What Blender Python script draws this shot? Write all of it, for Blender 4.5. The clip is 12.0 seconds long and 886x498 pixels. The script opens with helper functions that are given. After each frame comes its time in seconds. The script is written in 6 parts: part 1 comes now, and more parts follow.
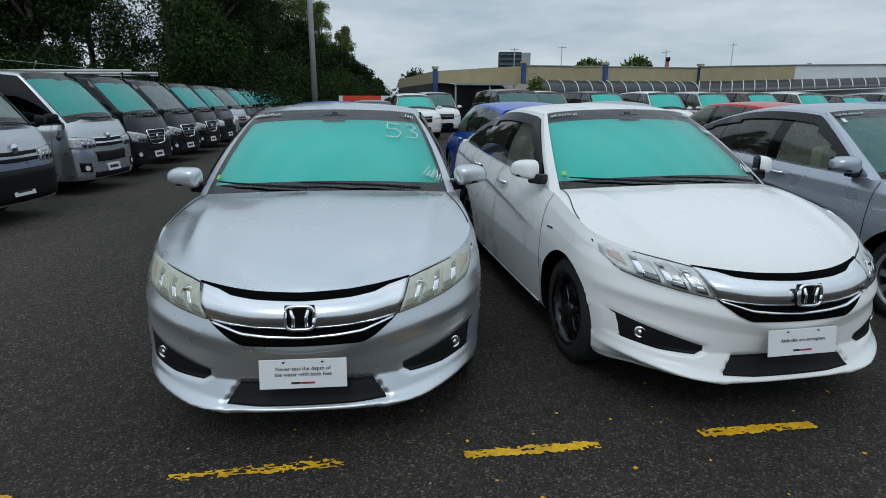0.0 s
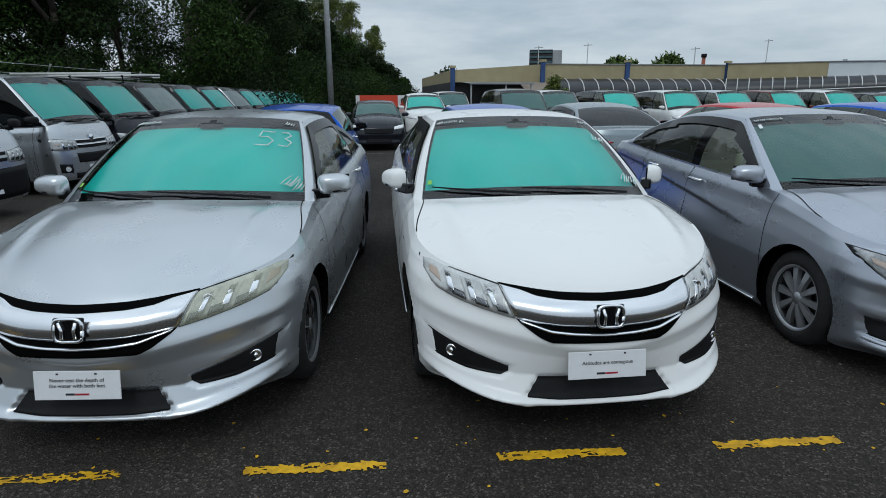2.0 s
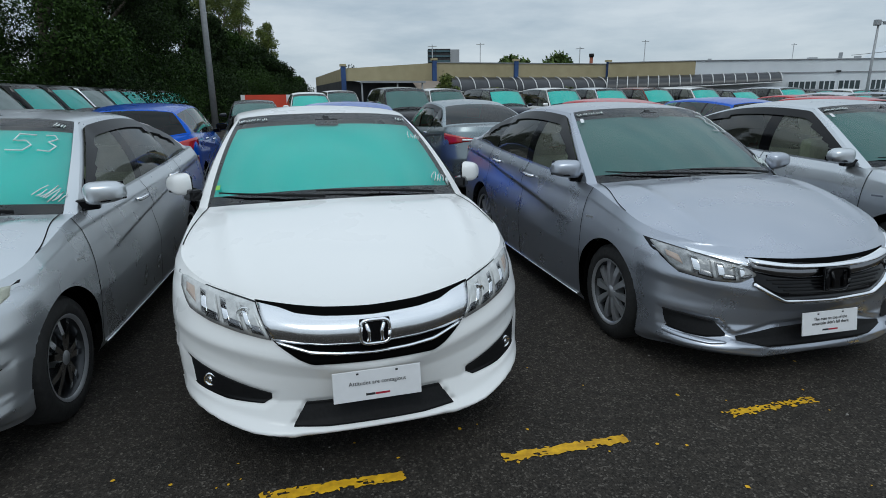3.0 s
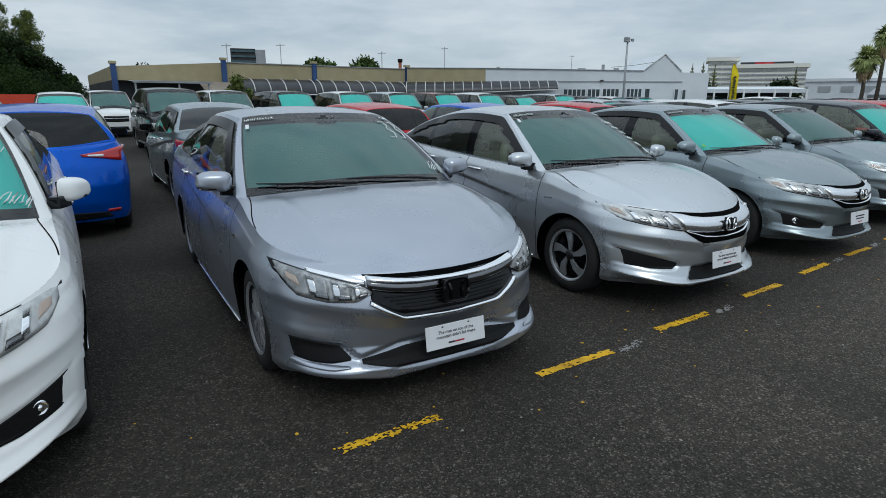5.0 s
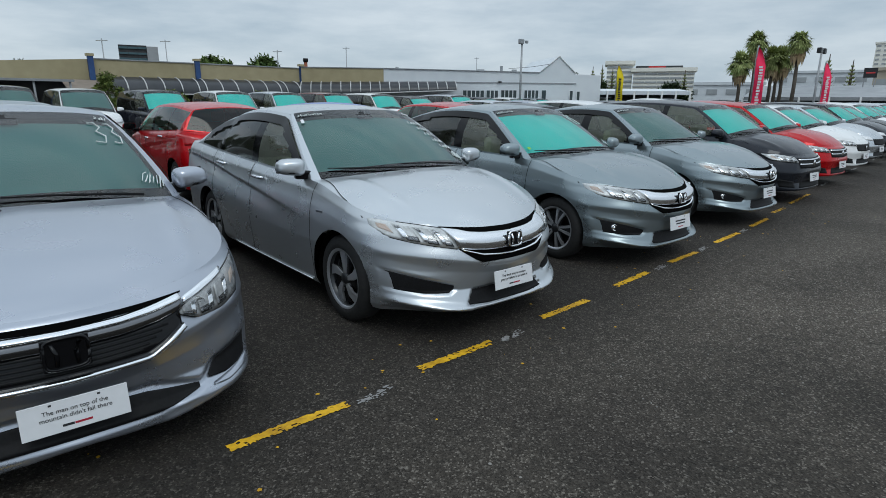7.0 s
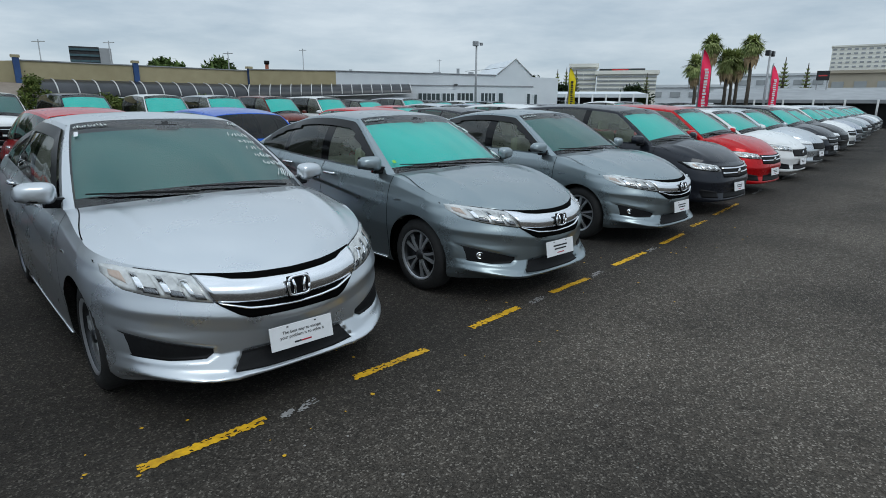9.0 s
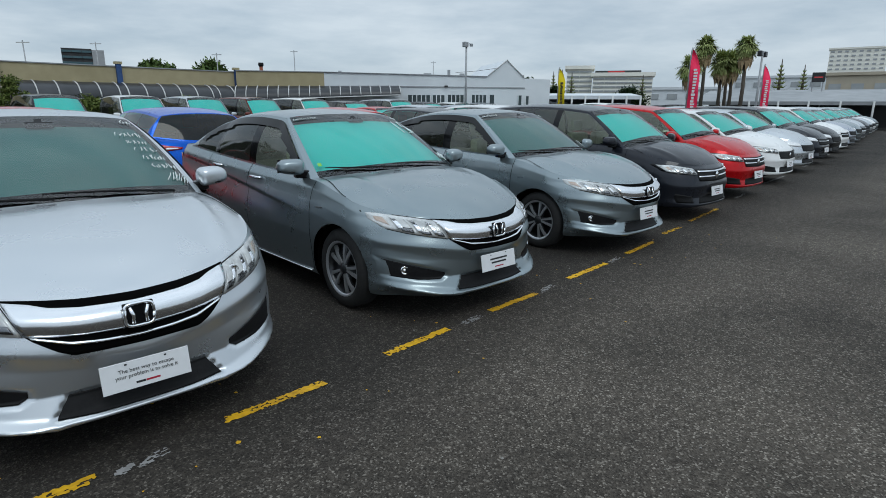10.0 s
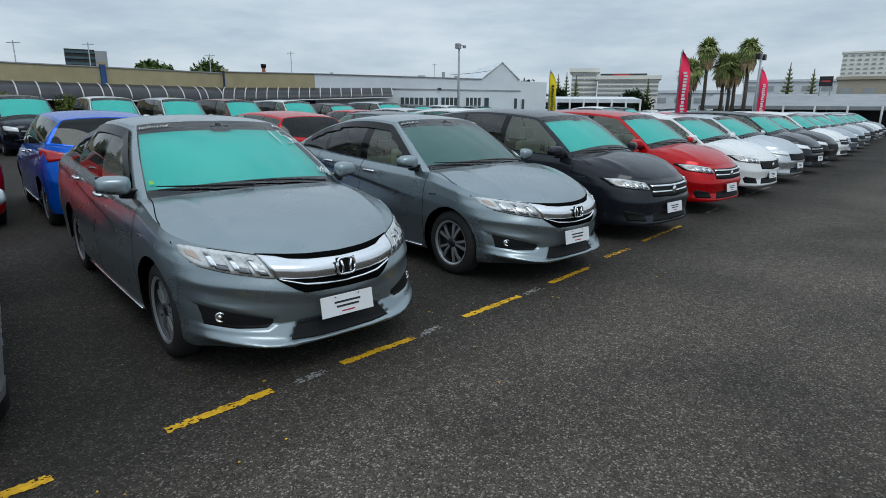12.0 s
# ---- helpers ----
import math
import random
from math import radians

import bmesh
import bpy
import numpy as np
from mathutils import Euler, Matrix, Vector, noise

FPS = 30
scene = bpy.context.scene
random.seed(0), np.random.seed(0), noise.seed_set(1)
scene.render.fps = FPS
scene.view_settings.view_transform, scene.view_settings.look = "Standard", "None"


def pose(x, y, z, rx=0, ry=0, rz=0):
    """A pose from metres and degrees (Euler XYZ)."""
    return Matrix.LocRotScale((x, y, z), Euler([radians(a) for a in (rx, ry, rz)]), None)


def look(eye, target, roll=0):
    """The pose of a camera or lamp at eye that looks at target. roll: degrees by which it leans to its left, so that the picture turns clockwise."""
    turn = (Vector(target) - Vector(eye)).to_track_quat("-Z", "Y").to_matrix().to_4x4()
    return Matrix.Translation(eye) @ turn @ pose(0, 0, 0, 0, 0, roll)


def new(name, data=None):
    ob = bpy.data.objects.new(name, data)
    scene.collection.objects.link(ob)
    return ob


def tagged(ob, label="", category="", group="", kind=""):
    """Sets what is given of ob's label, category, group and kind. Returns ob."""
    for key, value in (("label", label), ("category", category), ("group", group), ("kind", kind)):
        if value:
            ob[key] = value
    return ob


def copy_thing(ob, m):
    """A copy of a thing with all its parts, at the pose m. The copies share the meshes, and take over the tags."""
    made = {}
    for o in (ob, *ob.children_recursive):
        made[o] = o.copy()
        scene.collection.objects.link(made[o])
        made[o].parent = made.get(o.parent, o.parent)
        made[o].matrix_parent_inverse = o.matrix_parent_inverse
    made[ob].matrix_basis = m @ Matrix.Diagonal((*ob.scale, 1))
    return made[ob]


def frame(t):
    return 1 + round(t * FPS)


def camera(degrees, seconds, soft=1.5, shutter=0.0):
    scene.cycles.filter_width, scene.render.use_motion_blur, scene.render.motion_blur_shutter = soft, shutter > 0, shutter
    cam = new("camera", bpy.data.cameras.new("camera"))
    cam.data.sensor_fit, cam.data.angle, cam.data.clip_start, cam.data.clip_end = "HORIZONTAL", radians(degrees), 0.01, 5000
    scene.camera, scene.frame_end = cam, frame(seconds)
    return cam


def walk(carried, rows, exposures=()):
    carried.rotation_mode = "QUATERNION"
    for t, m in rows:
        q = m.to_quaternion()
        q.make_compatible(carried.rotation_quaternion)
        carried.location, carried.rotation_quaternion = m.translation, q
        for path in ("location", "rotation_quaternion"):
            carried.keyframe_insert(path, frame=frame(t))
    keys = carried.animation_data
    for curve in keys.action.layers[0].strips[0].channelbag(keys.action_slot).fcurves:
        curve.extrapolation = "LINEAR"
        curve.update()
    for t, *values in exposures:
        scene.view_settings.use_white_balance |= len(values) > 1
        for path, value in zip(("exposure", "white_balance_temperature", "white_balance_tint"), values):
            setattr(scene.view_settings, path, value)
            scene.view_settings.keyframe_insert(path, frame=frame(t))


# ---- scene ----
cam = camera(75.9, 12.0, 0.9)
PATH = [
    (0, (-0.163, -0.014, 1.504), (0.228, 1.88, 0.993), 0.1),
    (0.5, (0.062, -0.028, 1.507), (0.31, 1.889, 0.993), 0.0),
    (1, (0.326, 0.033, 1.533), (0.562, 1.95, 1.016), -0.1),
    (1.5, (0.591, -0.009, 1.515), (0.827, 1.909, 0.999), -0.1),
    (2, (0.928, -0.14, 1.566), (1.197, 1.773, 1.049), -0.1),
    (2.5, (1.282, -0.077, 1.516), (1.653, 1.819, 0.998), -0.2),
    (3, (1.617, -0.023, 1.538), (2.187, 1.822, 1.017), -0.5),
    (3.5, (1.886, -0.098, 1.56), (2.627, 1.685, 1.038), -0.1),
    (3.7, (1.99, -0.159, 1.588), (2.768, 1.609, 1.07), -0.4),
    (5.3, (2.998, -0.154, 1.531), (4.151, 1.399, 1.022), 0.4),
    (5.5, (3.124, -0.202, 1.548), (4.299, 1.335, 1.041), 0.4),
    (6, (3.441, -0.234, 1.506), (4.668, 1.263, 1.002), 0.4),
    (6.5, (3.819, -0.221, 1.528), (5.103, 1.227, 1.023), 0.4),
    (7, (4.134, -0.302, 1.513), (5.45, 1.117, 1.007), 0.4),
    (7.2, (4.244, -0.36, 1.542), (5.573, 1.047, 1.04), 0.4),
    (8.8, (5.332, -0.465, 1.558), (6.706, 0.899, 1.058), 0.1),
    (9, (5.482, -0.445, 1.55), (6.864, 0.913, 1.053), 0.3),
    (9.5, (5.866, -0.447, 1.518), (7.25, 0.91, 1.025), 0.3),
    (10, (6.228, -0.485, 1.509), (7.613, 0.872, 1.02), 0.3),
    (10.5, (6.548, -0.63, 1.55), (7.922, 0.741, 1.066), 0.3),
    (11, (6.882, -0.633, 1.5), (8.261, 0.733, 1.018), 0.4),
    (11.5, (7.214, -0.598, 1.51), (8.593, 0.768, 1.028), 0.6),
    (12, (7.535, -0.655, 1.552), (8.899, 0.726, 1.07), 0.6),
]
EXPOSURES = [(0.0, -0.10, 6050, 3), (4.5, -0.06, 6050, 3), (12.0, 0.03, 6000, 3)]
walk(cam, [(t, look(eye, target, roll)) for t, eye, target, roll in PATH], EXPOSURES)

# ---- sky and light ----
world = bpy.data.worlds.new("overcast_sky")
scene.world = world
world.use_nodes = True
wn, wl = world.node_tree.nodes, world.node_tree.links
wn.clear()
w_out = wn.new("ShaderNodeOutputWorld")
w_bg = wn.new("ShaderNodeBackground")
w_sky = wn.new("ShaderNodeTexSky")
w_sky.sky_type, w_sky.sun_disc = "NISHITA", False
SUN_ELEVATION, SUN_ROTATION = radians(52), radians(200)
w_sky.sun_elevation, w_sky.sun_rotation = SUN_ELEVATION, SUN_ROTATION
w_co = wn.new("ShaderNodeTexCoord")
w_map = wn.new("ShaderNodeMapping")
w_map.inputs["Scale"].default_value = (1.0, 1.0, 4.5)
w_noise = wn.new("ShaderNodeTexNoise")
w_noise.inputs["Scale"].default_value, w_noise.inputs["Detail"].default_value, w_noise.inputs["Roughness"].default_value = 3.0, 8, 0.58
w_ramp = wn.new("ShaderNodeValToRGB")
w_ramp.color_ramp.elements[0].position, w_ramp.color_ramp.elements[0].color = 0.36, (6.2, 6.9, 7.8, 1)
w_ramp.color_ramp.elements[1].position, w_ramp.color_ramp.elements[1].color = 0.62, (9.1, 9.4, 9.95, 1)
w_mix = wn.new("ShaderNodeMix")
w_mix.data_type = "RGBA"
w_mix.inputs["Factor"].default_value = 0.88
wl.new(w_co.outputs["Generated"], w_map.inputs["Vector"])
wl.new(w_map.outputs["Vector"], w_noise.inputs["Vector"])
wl.new(w_noise.outputs["Fac"], w_ramp.inputs["Fac"])
wl.new(w_sky.outputs["Color"], w_mix.inputs["A"])
wl.new(w_ramp.outputs["Color"], w_mix.inputs["B"])
w_xyz = wn.new("ShaderNodeSeparateXYZ")
w_lift = wn.new("ShaderNodeMapRange")
w_lift.inputs["From Min"].default_value, w_lift.inputs["From Max"].default_value = 0.24, 0.9
w_lift.inputs["To Min"].default_value, w_lift.inputs["To Max"].default_value = 1.0, 1.65
w_scale = wn.new("ShaderNodeVectorMath")
w_scale.operation = "SCALE"
wl.new(w_co.outputs["Generated"], w_xyz.inputs["Vector"])
wl.new(w_xyz.outputs["Z"], w_lift.inputs["Value"])
wl.new(w_mix.outputs["Result"], w_scale.inputs[0])
wl.new(w_lift.outputs["Result"], w_scale.inputs["Scale"])
wl.new(w_scale.outputs["Vector"], w_bg.inputs["Color"])
w_bg.inputs["Strength"].default_value = 0.078
wl.new(w_bg.outputs["Background"], w_out.inputs["Surface"])
sun_data = bpy.data.lights.new("sun", "SUN")
sun_data.energy, sun_data.angle, sun_data.color = 0.6, radians(25), (1.0, 0.96, 0.9)
sun = new("sun", sun_data)
sun.matrix_world = look((0, 0, 50), (0 - 20 * math.sin(SUN_ROTATION), 0 - 20 * math.cos(SUN_ROTATION), 50 - 25), 0)


# ---- materials ----
def node_material(name):
    m = bpy.data.materials.new(name)
    m.use_nodes = True
    return m, m.node_tree.nodes, m.node_tree.links, m.node_tree.nodes["Principled BSDF"]


def rough_material(name, dark, light, scale=8.0, rough=0.6, bump=0.15, metal=0.0, detail=6, coat=0.0, shine=0.5):
    """Two colours mixed by noise at two sizes, with a fine relief."""
    m, n, l, p = node_material(name)
    co = n.new("ShaderNodeTexCoord")
    a, b = n.new("ShaderNodeTexNoise"), n.new("ShaderNodeTexNoise")
    a.inputs["Scale"].default_value, a.inputs["Detail"].default_value = scale, detail
    b.inputs["Scale"].default_value, b.inputs["Detail"].default_value = scale * 0.13, 3
    add = n.new("ShaderNodeMath")
    add.operation = "ADD"
    half = n.new("ShaderNodeMath")
    half.operation = "MULTIPLY"
    half.inputs[1].default_value = 0.5
    ramp = n.new("ShaderNodeValToRGB")
    ramp.color_ramp.elements[0].position, ramp.color_ramp.elements[0].color = 0.36, (*dark, 1)
    ramp.color_ramp.elements[1].position, ramp.color_ramp.elements[1].color = 0.64, (*light, 1)
    bmp = n.new("ShaderNodeBump")
    bmp.inputs["Strength"].default_value, bmp.inputs["Distance"].default_value = bump, 0.01
    l.new(co.outputs["Object"], a.inputs["Vector"])
    l.new(co.outputs["Object"], b.inputs["Vector"])
    l.new(a.outputs["Fac"], add.inputs[0])
    l.new(b.outputs["Fac"], add.inputs[1])
    l.new(add.outputs[0], half.inputs[0])
    l.new(half.outputs[0], ramp.inputs["Fac"])
    l.new(ramp.outputs["Color"], p.inputs["Base Color"])
    l.new(a.outputs["Fac"], bmp.inputs["Height"])
    l.new(bmp.outputs["Normal"], p.inputs["Normal"])
    p.inputs["Roughness"].default_value, p.inputs["Metallic"].default_value = rough, metal
    p.inputs["Coat Weight"].default_value = coat
    p.inputs["Specular IOR Level"].default_value = shine
    return m


def plain_material(name, colour, rough=0.4, metal=0.0, coat=0.0, ior=1.45, shine=0.5):
    m, n, l, p = node_material(name)
    p.inputs["Base Color"].default_value = (*colour, 1)
    p.inputs["Roughness"].default_value, p.inputs["Metallic"].default_value = rough, metal
    p.inputs["Coat Weight"].default_value, p.inputs["IOR"].default_value = coat, ior
    p.inputs["Specular IOR Level"].default_value = shine
    return m


def paint_material():
    """Car paint under a clear coat; each car's colour sits on its objects, the flake share in alpha."""
    m, n, l, p = node_material("car_paint")
    info = n.new("ShaderNodeObjectInfo")
    co = n.new("ShaderNodeTexCoord")
    haze = n.new("ShaderNodeTexNoise")
    haze.inputs["Scale"].default_value, haze.inputs["Detail"].default_value = 5.0, 8
    ramp = n.new("ShaderNodeMapRange")
    ramp.inputs["From Min"].default_value, ramp.inputs["From Max"].default_value = 0.3, 0.7
    ramp.inputs["To Min"].default_value, ramp.inputs["To Max"].default_value = 0.25, 0.34
    l.new(co.outputs["Object"], haze.inputs["Vector"])
    l.new(haze.outputs["Fac"], ramp.inputs["Value"])
    l.new(ramp.outputs["Result"], p.inputs["Roughness"])
    l.new(info.outputs["Color"], p.inputs["Base Color"])
    l.new(info.outputs["Alpha"], p.inputs["Metallic"])
    p.inputs["Specular IOR Level"].default_value = 0.12
    p.inputs["Coat Weight"].default_value, p.inputs["Coat Roughness"].default_value = 0.5, 0.03
    return m


def glass_material(name, tint, rough=0.02, ior=1.52, haze=0.0):
    """Thin car glass: a tinted see-through sheet with a glossy skin."""
    m, n, l, p = node_material(name)
    tr = n.new("ShaderNodeBsdfTransparent")
    tr.inputs["Color"].default_value = (*tint, 1)
    gl = n.new("ShaderNodeBsdfGlossy")
    gl.inputs["Roughness"].default_value = rough
    fr = n.new("ShaderNodeFresnel")
    fr.inputs["IOR"].default_value = ior
    mix = n.new("ShaderNodeMixShader")
    l.new(fr.outputs[0], mix.inputs[0])
    l.new(tr.outputs[0], mix.inputs[1])
    l.new(gl.outputs[0], mix.inputs[2])
    # diffuse veil: paints reflected haze on door glass, and clouding on aged lamp lenses
    film = n.new("ShaderNodeBsdfDiffuse")
    film.inputs["Color"].default_value = (0.50, 0.52, 0.42, 1)
    haze_mix = n.new("ShaderNodeMixShader")
    haze_mix.inputs[0].default_value = haze
    l.new(mix.outputs[0], haze_mix.inputs[1])
    l.new(film.outputs[0], haze_mix.inputs[2])
    l.new(haze_mix.outputs[0], n["Material Output"].inputs["Surface"])
    return m


def asphalt_material():
    m, n, l, p = node_material("asphalt")
    co = n.new("ShaderNodeTexCoord")
    grain, patch, stain = n.new("ShaderNodeTexVoronoi"), n.new("ShaderNodeTexNoise"), n.new("ShaderNodeTexNoise")
    grain.inputs["Scale"].default_value = 115
    patch.inputs["Scale"].default_value, patch.inputs["Detail"].default_value, patch.inputs["Distortion"].default_value = 0.6, 10, 0.35
    stain.inputs["Scale"].default_value, stain.inputs["Detail"].default_value = 14, 6
    for t in (grain, patch, stain):
        l.new(co.outputs["Object"], t.inputs["Vector"])
    stones = n.new("ShaderNodeValToRGB")
    e = stones.color_ramp.elements
    e[0].position, e[0].color = 0.0, (0.0192, 0.0156, 0.0122, 1)
    e[1].position, e[1].color = 1.0, (0.140, 0.124, 0.105, 1)
    e.new(0.84).color = (0.0505, 0.043, 0.0350, 1)
    sep = n.new("ShaderNodeSeparateColor")
    l.new(grain.outputs["Color"], sep.inputs["Color"])
    l.new(sep.outputs["Red"], stones.inputs["Fac"])
    dark = n.new("ShaderNodeMapRange")
    dark.inputs["From Min"].default_value, dark.inputs["From Max"].default_value = 0.35, 0.68
    dark.inputs["To Min"].default_value, dark.inputs["To Max"].default_value = 0.62, 1.20
    l.new(patch.outputs["Fac"], dark.inputs["Value"])
    d2 = n.new("ShaderNodeMapRange")
    d2.inputs["From Min"].default_value, d2.inputs["From Max"].default_value = 0.3, 0.7
    d2.inputs["To Min"].default_value, d2.inputs["To Max"].default_value = 0.75, 1.2
    l.new(stain.outputs["Fac"], d2.inputs["Value"])
    mul = n.new("ShaderNodeMath")
    mul.operation = "MULTIPLY"
    l.new(dark.outputs["Result"], mul.inputs[0])
    l.new(d2.outputs["Result"], mul.inputs[1])
    # the driven lane grows paler along x; the bays keep one darker level
    xyz = n.new("ShaderNodeSeparateXYZ")
    l.new(co.outputs["Object"], xyz.inputs["Vector"])
    wave = n.new("ShaderNodeMath")
    wave.operation = "MULTIPLY_ADD"
    wave.inputs[1].default_value = 7.0
    l.new(patch.outputs["Fac"], wave.inputs[0])
    l.new(xyz.outputs["X"], wave.inputs[2])
    lane = n.new("ShaderNodeMapRange")
    lane.interpolation_type = "SMOOTHSTEP"
    lane.inputs["From Min"].default_value, lane.inputs["From Max"].default_value = 7.5, 14.0
    lane.inputs["To Min"].default_value, lane.inputs["To Max"].default_value = 1.10, 2.25
    l.new(wave.outputs[0], lane.inputs["Value"])
    edge_y = n.new("ShaderNodeMath")
    edge_y.operation = "MULTIPLY_ADD"
    edge_y.inputs[1].default_value = 1.2
    l.new(patch.outputs["Fac"], edge_y.inputs[0])
    l.new(xyz.outputs["Y"], edge_y.inputs[2])
    bays = n.new("ShaderNodeMapRange")
    bays.interpolation_type = "SMOOTHSTEP"
    bays.inputs["From Min"].default_value, bays.inputs["From Max"].default_value = 1.7, 3.2
    l.new(edge_y.outputs[0], bays.inputs["Value"])
    wear = n.new("ShaderNodeMix")
    wear.inputs["B"].default_value = 0.90
    l.new(bays.outputs["Result"], wear.inputs["Factor"])
    l.new(lane.outputs["Result"], wear.inputs["A"])
    both_ = n.new("ShaderNodeMath")
    both_.operation = "MULTIPLY"
    l.new(mul.outputs[0], both_.inputs[0])
    l.new(wear.outputs["Result"], both_.inputs[1])
    # loose grey grit lies thick before the vans
    grit = n.new("ShaderNodeMapRange")
    grit.interpolation_type = "SMOOTHSTEP"
    grit.inputs["From Min"].default_value, grit.inputs["From Max"].default_value = 3.2, -0.2
    grit.inputs["To Min"].default_value, grit.inputs["To Max"].default_value = 1.0, 1.65
    l.new(wave.outputs[0], grit.inputs["Value"])
    mul = n.new("ShaderNodeMath")
    mul.operation = "MULTIPLY"
    l.new(both_.outputs[0], mul.inputs[0])
    l.new(grit.outputs["Result"], mul.inputs[1])
    sc = n.new("ShaderNodeVectorMath")
    sc.operation = "SCALE"
    l.new(stones.outputs["Color"], sc.inputs[0])
    l.new(mul.outputs[0], sc.inputs["Scale"])
    l.new(sc.outputs["Vector"], p.inputs["Base Color"])
    bmp = n.new("ShaderNodeBump")
    bmp.inputs["Strength"].default_value, bmp.inputs["Distance"].default_value = 0.9, 0.008
    l.new(grain.outputs["Distance"], bmp.inputs["Height"])
    l.new(bmp.outputs["Normal"], p.inputs["Normal"])
    p.inputs["Roughness"].default_value, p.inputs["Specular IOR Level"].default_value = 0.9, 0.3
    return m


PAINT = paint_material()
ASPHALT = asphalt_material()
GLASS = glass_material("windscreen_glass", (0.92, 0.97, 0.95), ior=1.68)
CLEAR = glass_material("door_glass", (0.80, 0.90, 0.74), ior=1.7, haze=0.15)
PRIVACY = glass_material("privacy_glass", (0.10, 0.11, 0.11), ior=1.5)
DARK_GLASS = glass_material("tinted_glass", (0.34, 0.37, 0.33), ior=1.75, haze=0.03)
BLACK = rough_material("black_plastic", (0.003, 0.003, 0.0035), (0.008, 0.008, 0.009), 60, 0.6, 0.1, shine=0.22)
GLOSS_BLACK = plain_material("gloss_black", (0.004, 0.004, 0.005), 0.10, shine=0.35)
SMOKE = plain_material("smoked_acrylic", (0.012, 0.012, 0.013), 0.3, shine=0.3)
SEAM = plain_material("panel_gap", (0.002, 0.002, 0.002), 0.9, shine=0.05)
CHROME = plain_material("chrome", (0.85, 0.86, 0.88), 0.12, 1.0)
SATIN_CHROME = plain_material("satin_chrome", (0.78, 0.79, 0.81), 0.22, 1.0)
RUBBER = rough_material("tyre_rubber", (0.010, 0.010, 0.010), (0.022, 0.021, 0.020), 40, 0.75, 0.3)
ALLOY = plain_material("alloy", (0.55, 0.56, 0.58), 0.32, 0.7)
DARK_ALLOY = plain_material("dark_alloy", (0.045, 0.047, 0.05), 0.3, 0.6)
SUNSHADE = rough_material("sunshade_foil", (0.05, 0.66, 0.60), (0.07, 0.74, 0.68), 3, 0.5, 0.05)
# dull teal that paints sky reflections into windscreens without foil
TEAL_SHEEN = rough_material("teal_screen_sheen", (0.05, 0.175, 0.17), (0.085, 0.24, 0.23), 3, 0.6, 0.05)
# pale silver that paints bright sky reflection into some van windscreens
SILVER_SHEEN = rough_material("silver_screen_sheen", (0.30, 0.36, 0.36), (0.46, 0.52, 0.52), 5, 0.5, 0.2)
INTERIOR = rough_material("cabin_trim", (0.34, 0.34, 0.28), (0.46, 0.46, 0.38), 20, 0.8, 0.1)
PLATE_WHITE = rough_material("plate_white", (0.72, 0.72, 0.73), (0.78, 0.78, 0.79), 20, 0.45, 0.02)
RED_LENS = plain_material("red_lens", (0.45, 0.01, 0.012), 0.08, coat=1.0)
LAMP_SILVER = rough_material("lamp_reflector", (0.62, 0.63, 0.64), (0.96, 0.96, 0.96), 26, 0.2, 0.6, 0.2)
LAMP_DIM = rough_material("dim_lamp_reflector", (0.22, 0.23, 0.24), (0.70, 0.70, 0.71), 26, 0.2, 0.6, 0.3)
LAMP_LENS = glass_material("lamp_lens", (0.93, 0.94, 0.94), rough=0.03)
HAZED_LENS = glass_material("hazed_lamp_lens", (0.92, 0.92, 0.86), rough=0.08, haze=0.38)
YELLOW = rough_material("yellow_line_paint", (0.42, 0.22, 0.003), (0.80, 0.46, 0.005), 30, 0.7, 0.3)

INK = plain_material("dark_ink", (0.02, 0.02, 0.022), 0.6)
LABEL_GREEN = plain_material("label_green", (0.25, 0.55, 0.08), 0.6)
RED_INK = plain_material("red_ink", (0.35, 0.01, 0.03), 0.6)
CHALK = rough_material("window_chalk", (0.55, 0.62, 0.60), (0.85, 0.88, 0.87), 60, 0.9, 0.2)
AMBER = plain_material("amber_lens", (0.72, 0.58, 0.50), 0.2, coat=0.6)
DARK_CHROME = plain_material("dark_chrome", (0.22, 0.22, 0.23), 0.16, 1.0)
FADED = rough_material("faded_white_paint", (0.16, 0.155, 0.15), (0.32, 0.31, 0.30), 30, 0.8, 0.3)
RACK_WHITE = rough_material("white_metal", (0.55, 0.55, 0.54), (0.68, 0.68, 0.67), 10, 0.5, 0.05)
CREAM = rough_material("cream_render", (0.34, 0.29, 0.17), (0.42, 0.36, 0.22), 2.0, 0.85, 0.2)
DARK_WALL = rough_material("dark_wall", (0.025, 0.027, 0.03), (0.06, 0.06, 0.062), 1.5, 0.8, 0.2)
WHITE_WALL = rough_material("white_sheet_wall", (0.62, 0.65, 0.68), (0.72, 0.75, 0.77), 1.0, 0.6, 0.1)
BLUE_POST = rough_material("blue_post", (0.02, 0.05, 0.16), (0.03, 0.08, 0.22), 5, 0.6, 0.1)
GREY_METAL = rough_material("grey_sheet_metal", (0.22, 0.23, 0.24), (0.34, 0.35, 0.36), 1.2, 0.55, 0.2)
CANOPY = rough_material("canopy_sheet", (0.018, 0.020, 0.024), (0.04, 0.042, 0.048), 2.0, 0.35, 0.1)
RUSTY = rough_material("weathered_roof", (0.20, 0.16, 0.13), (0.34, 0.29, 0.24), 2.0, 0.8, 0.3)
CONCRETE = rough_material("concrete", (0.30, 0.31, 0.32), (0.40, 0.41, 0.42), 0.6, 0.85, 0.1)
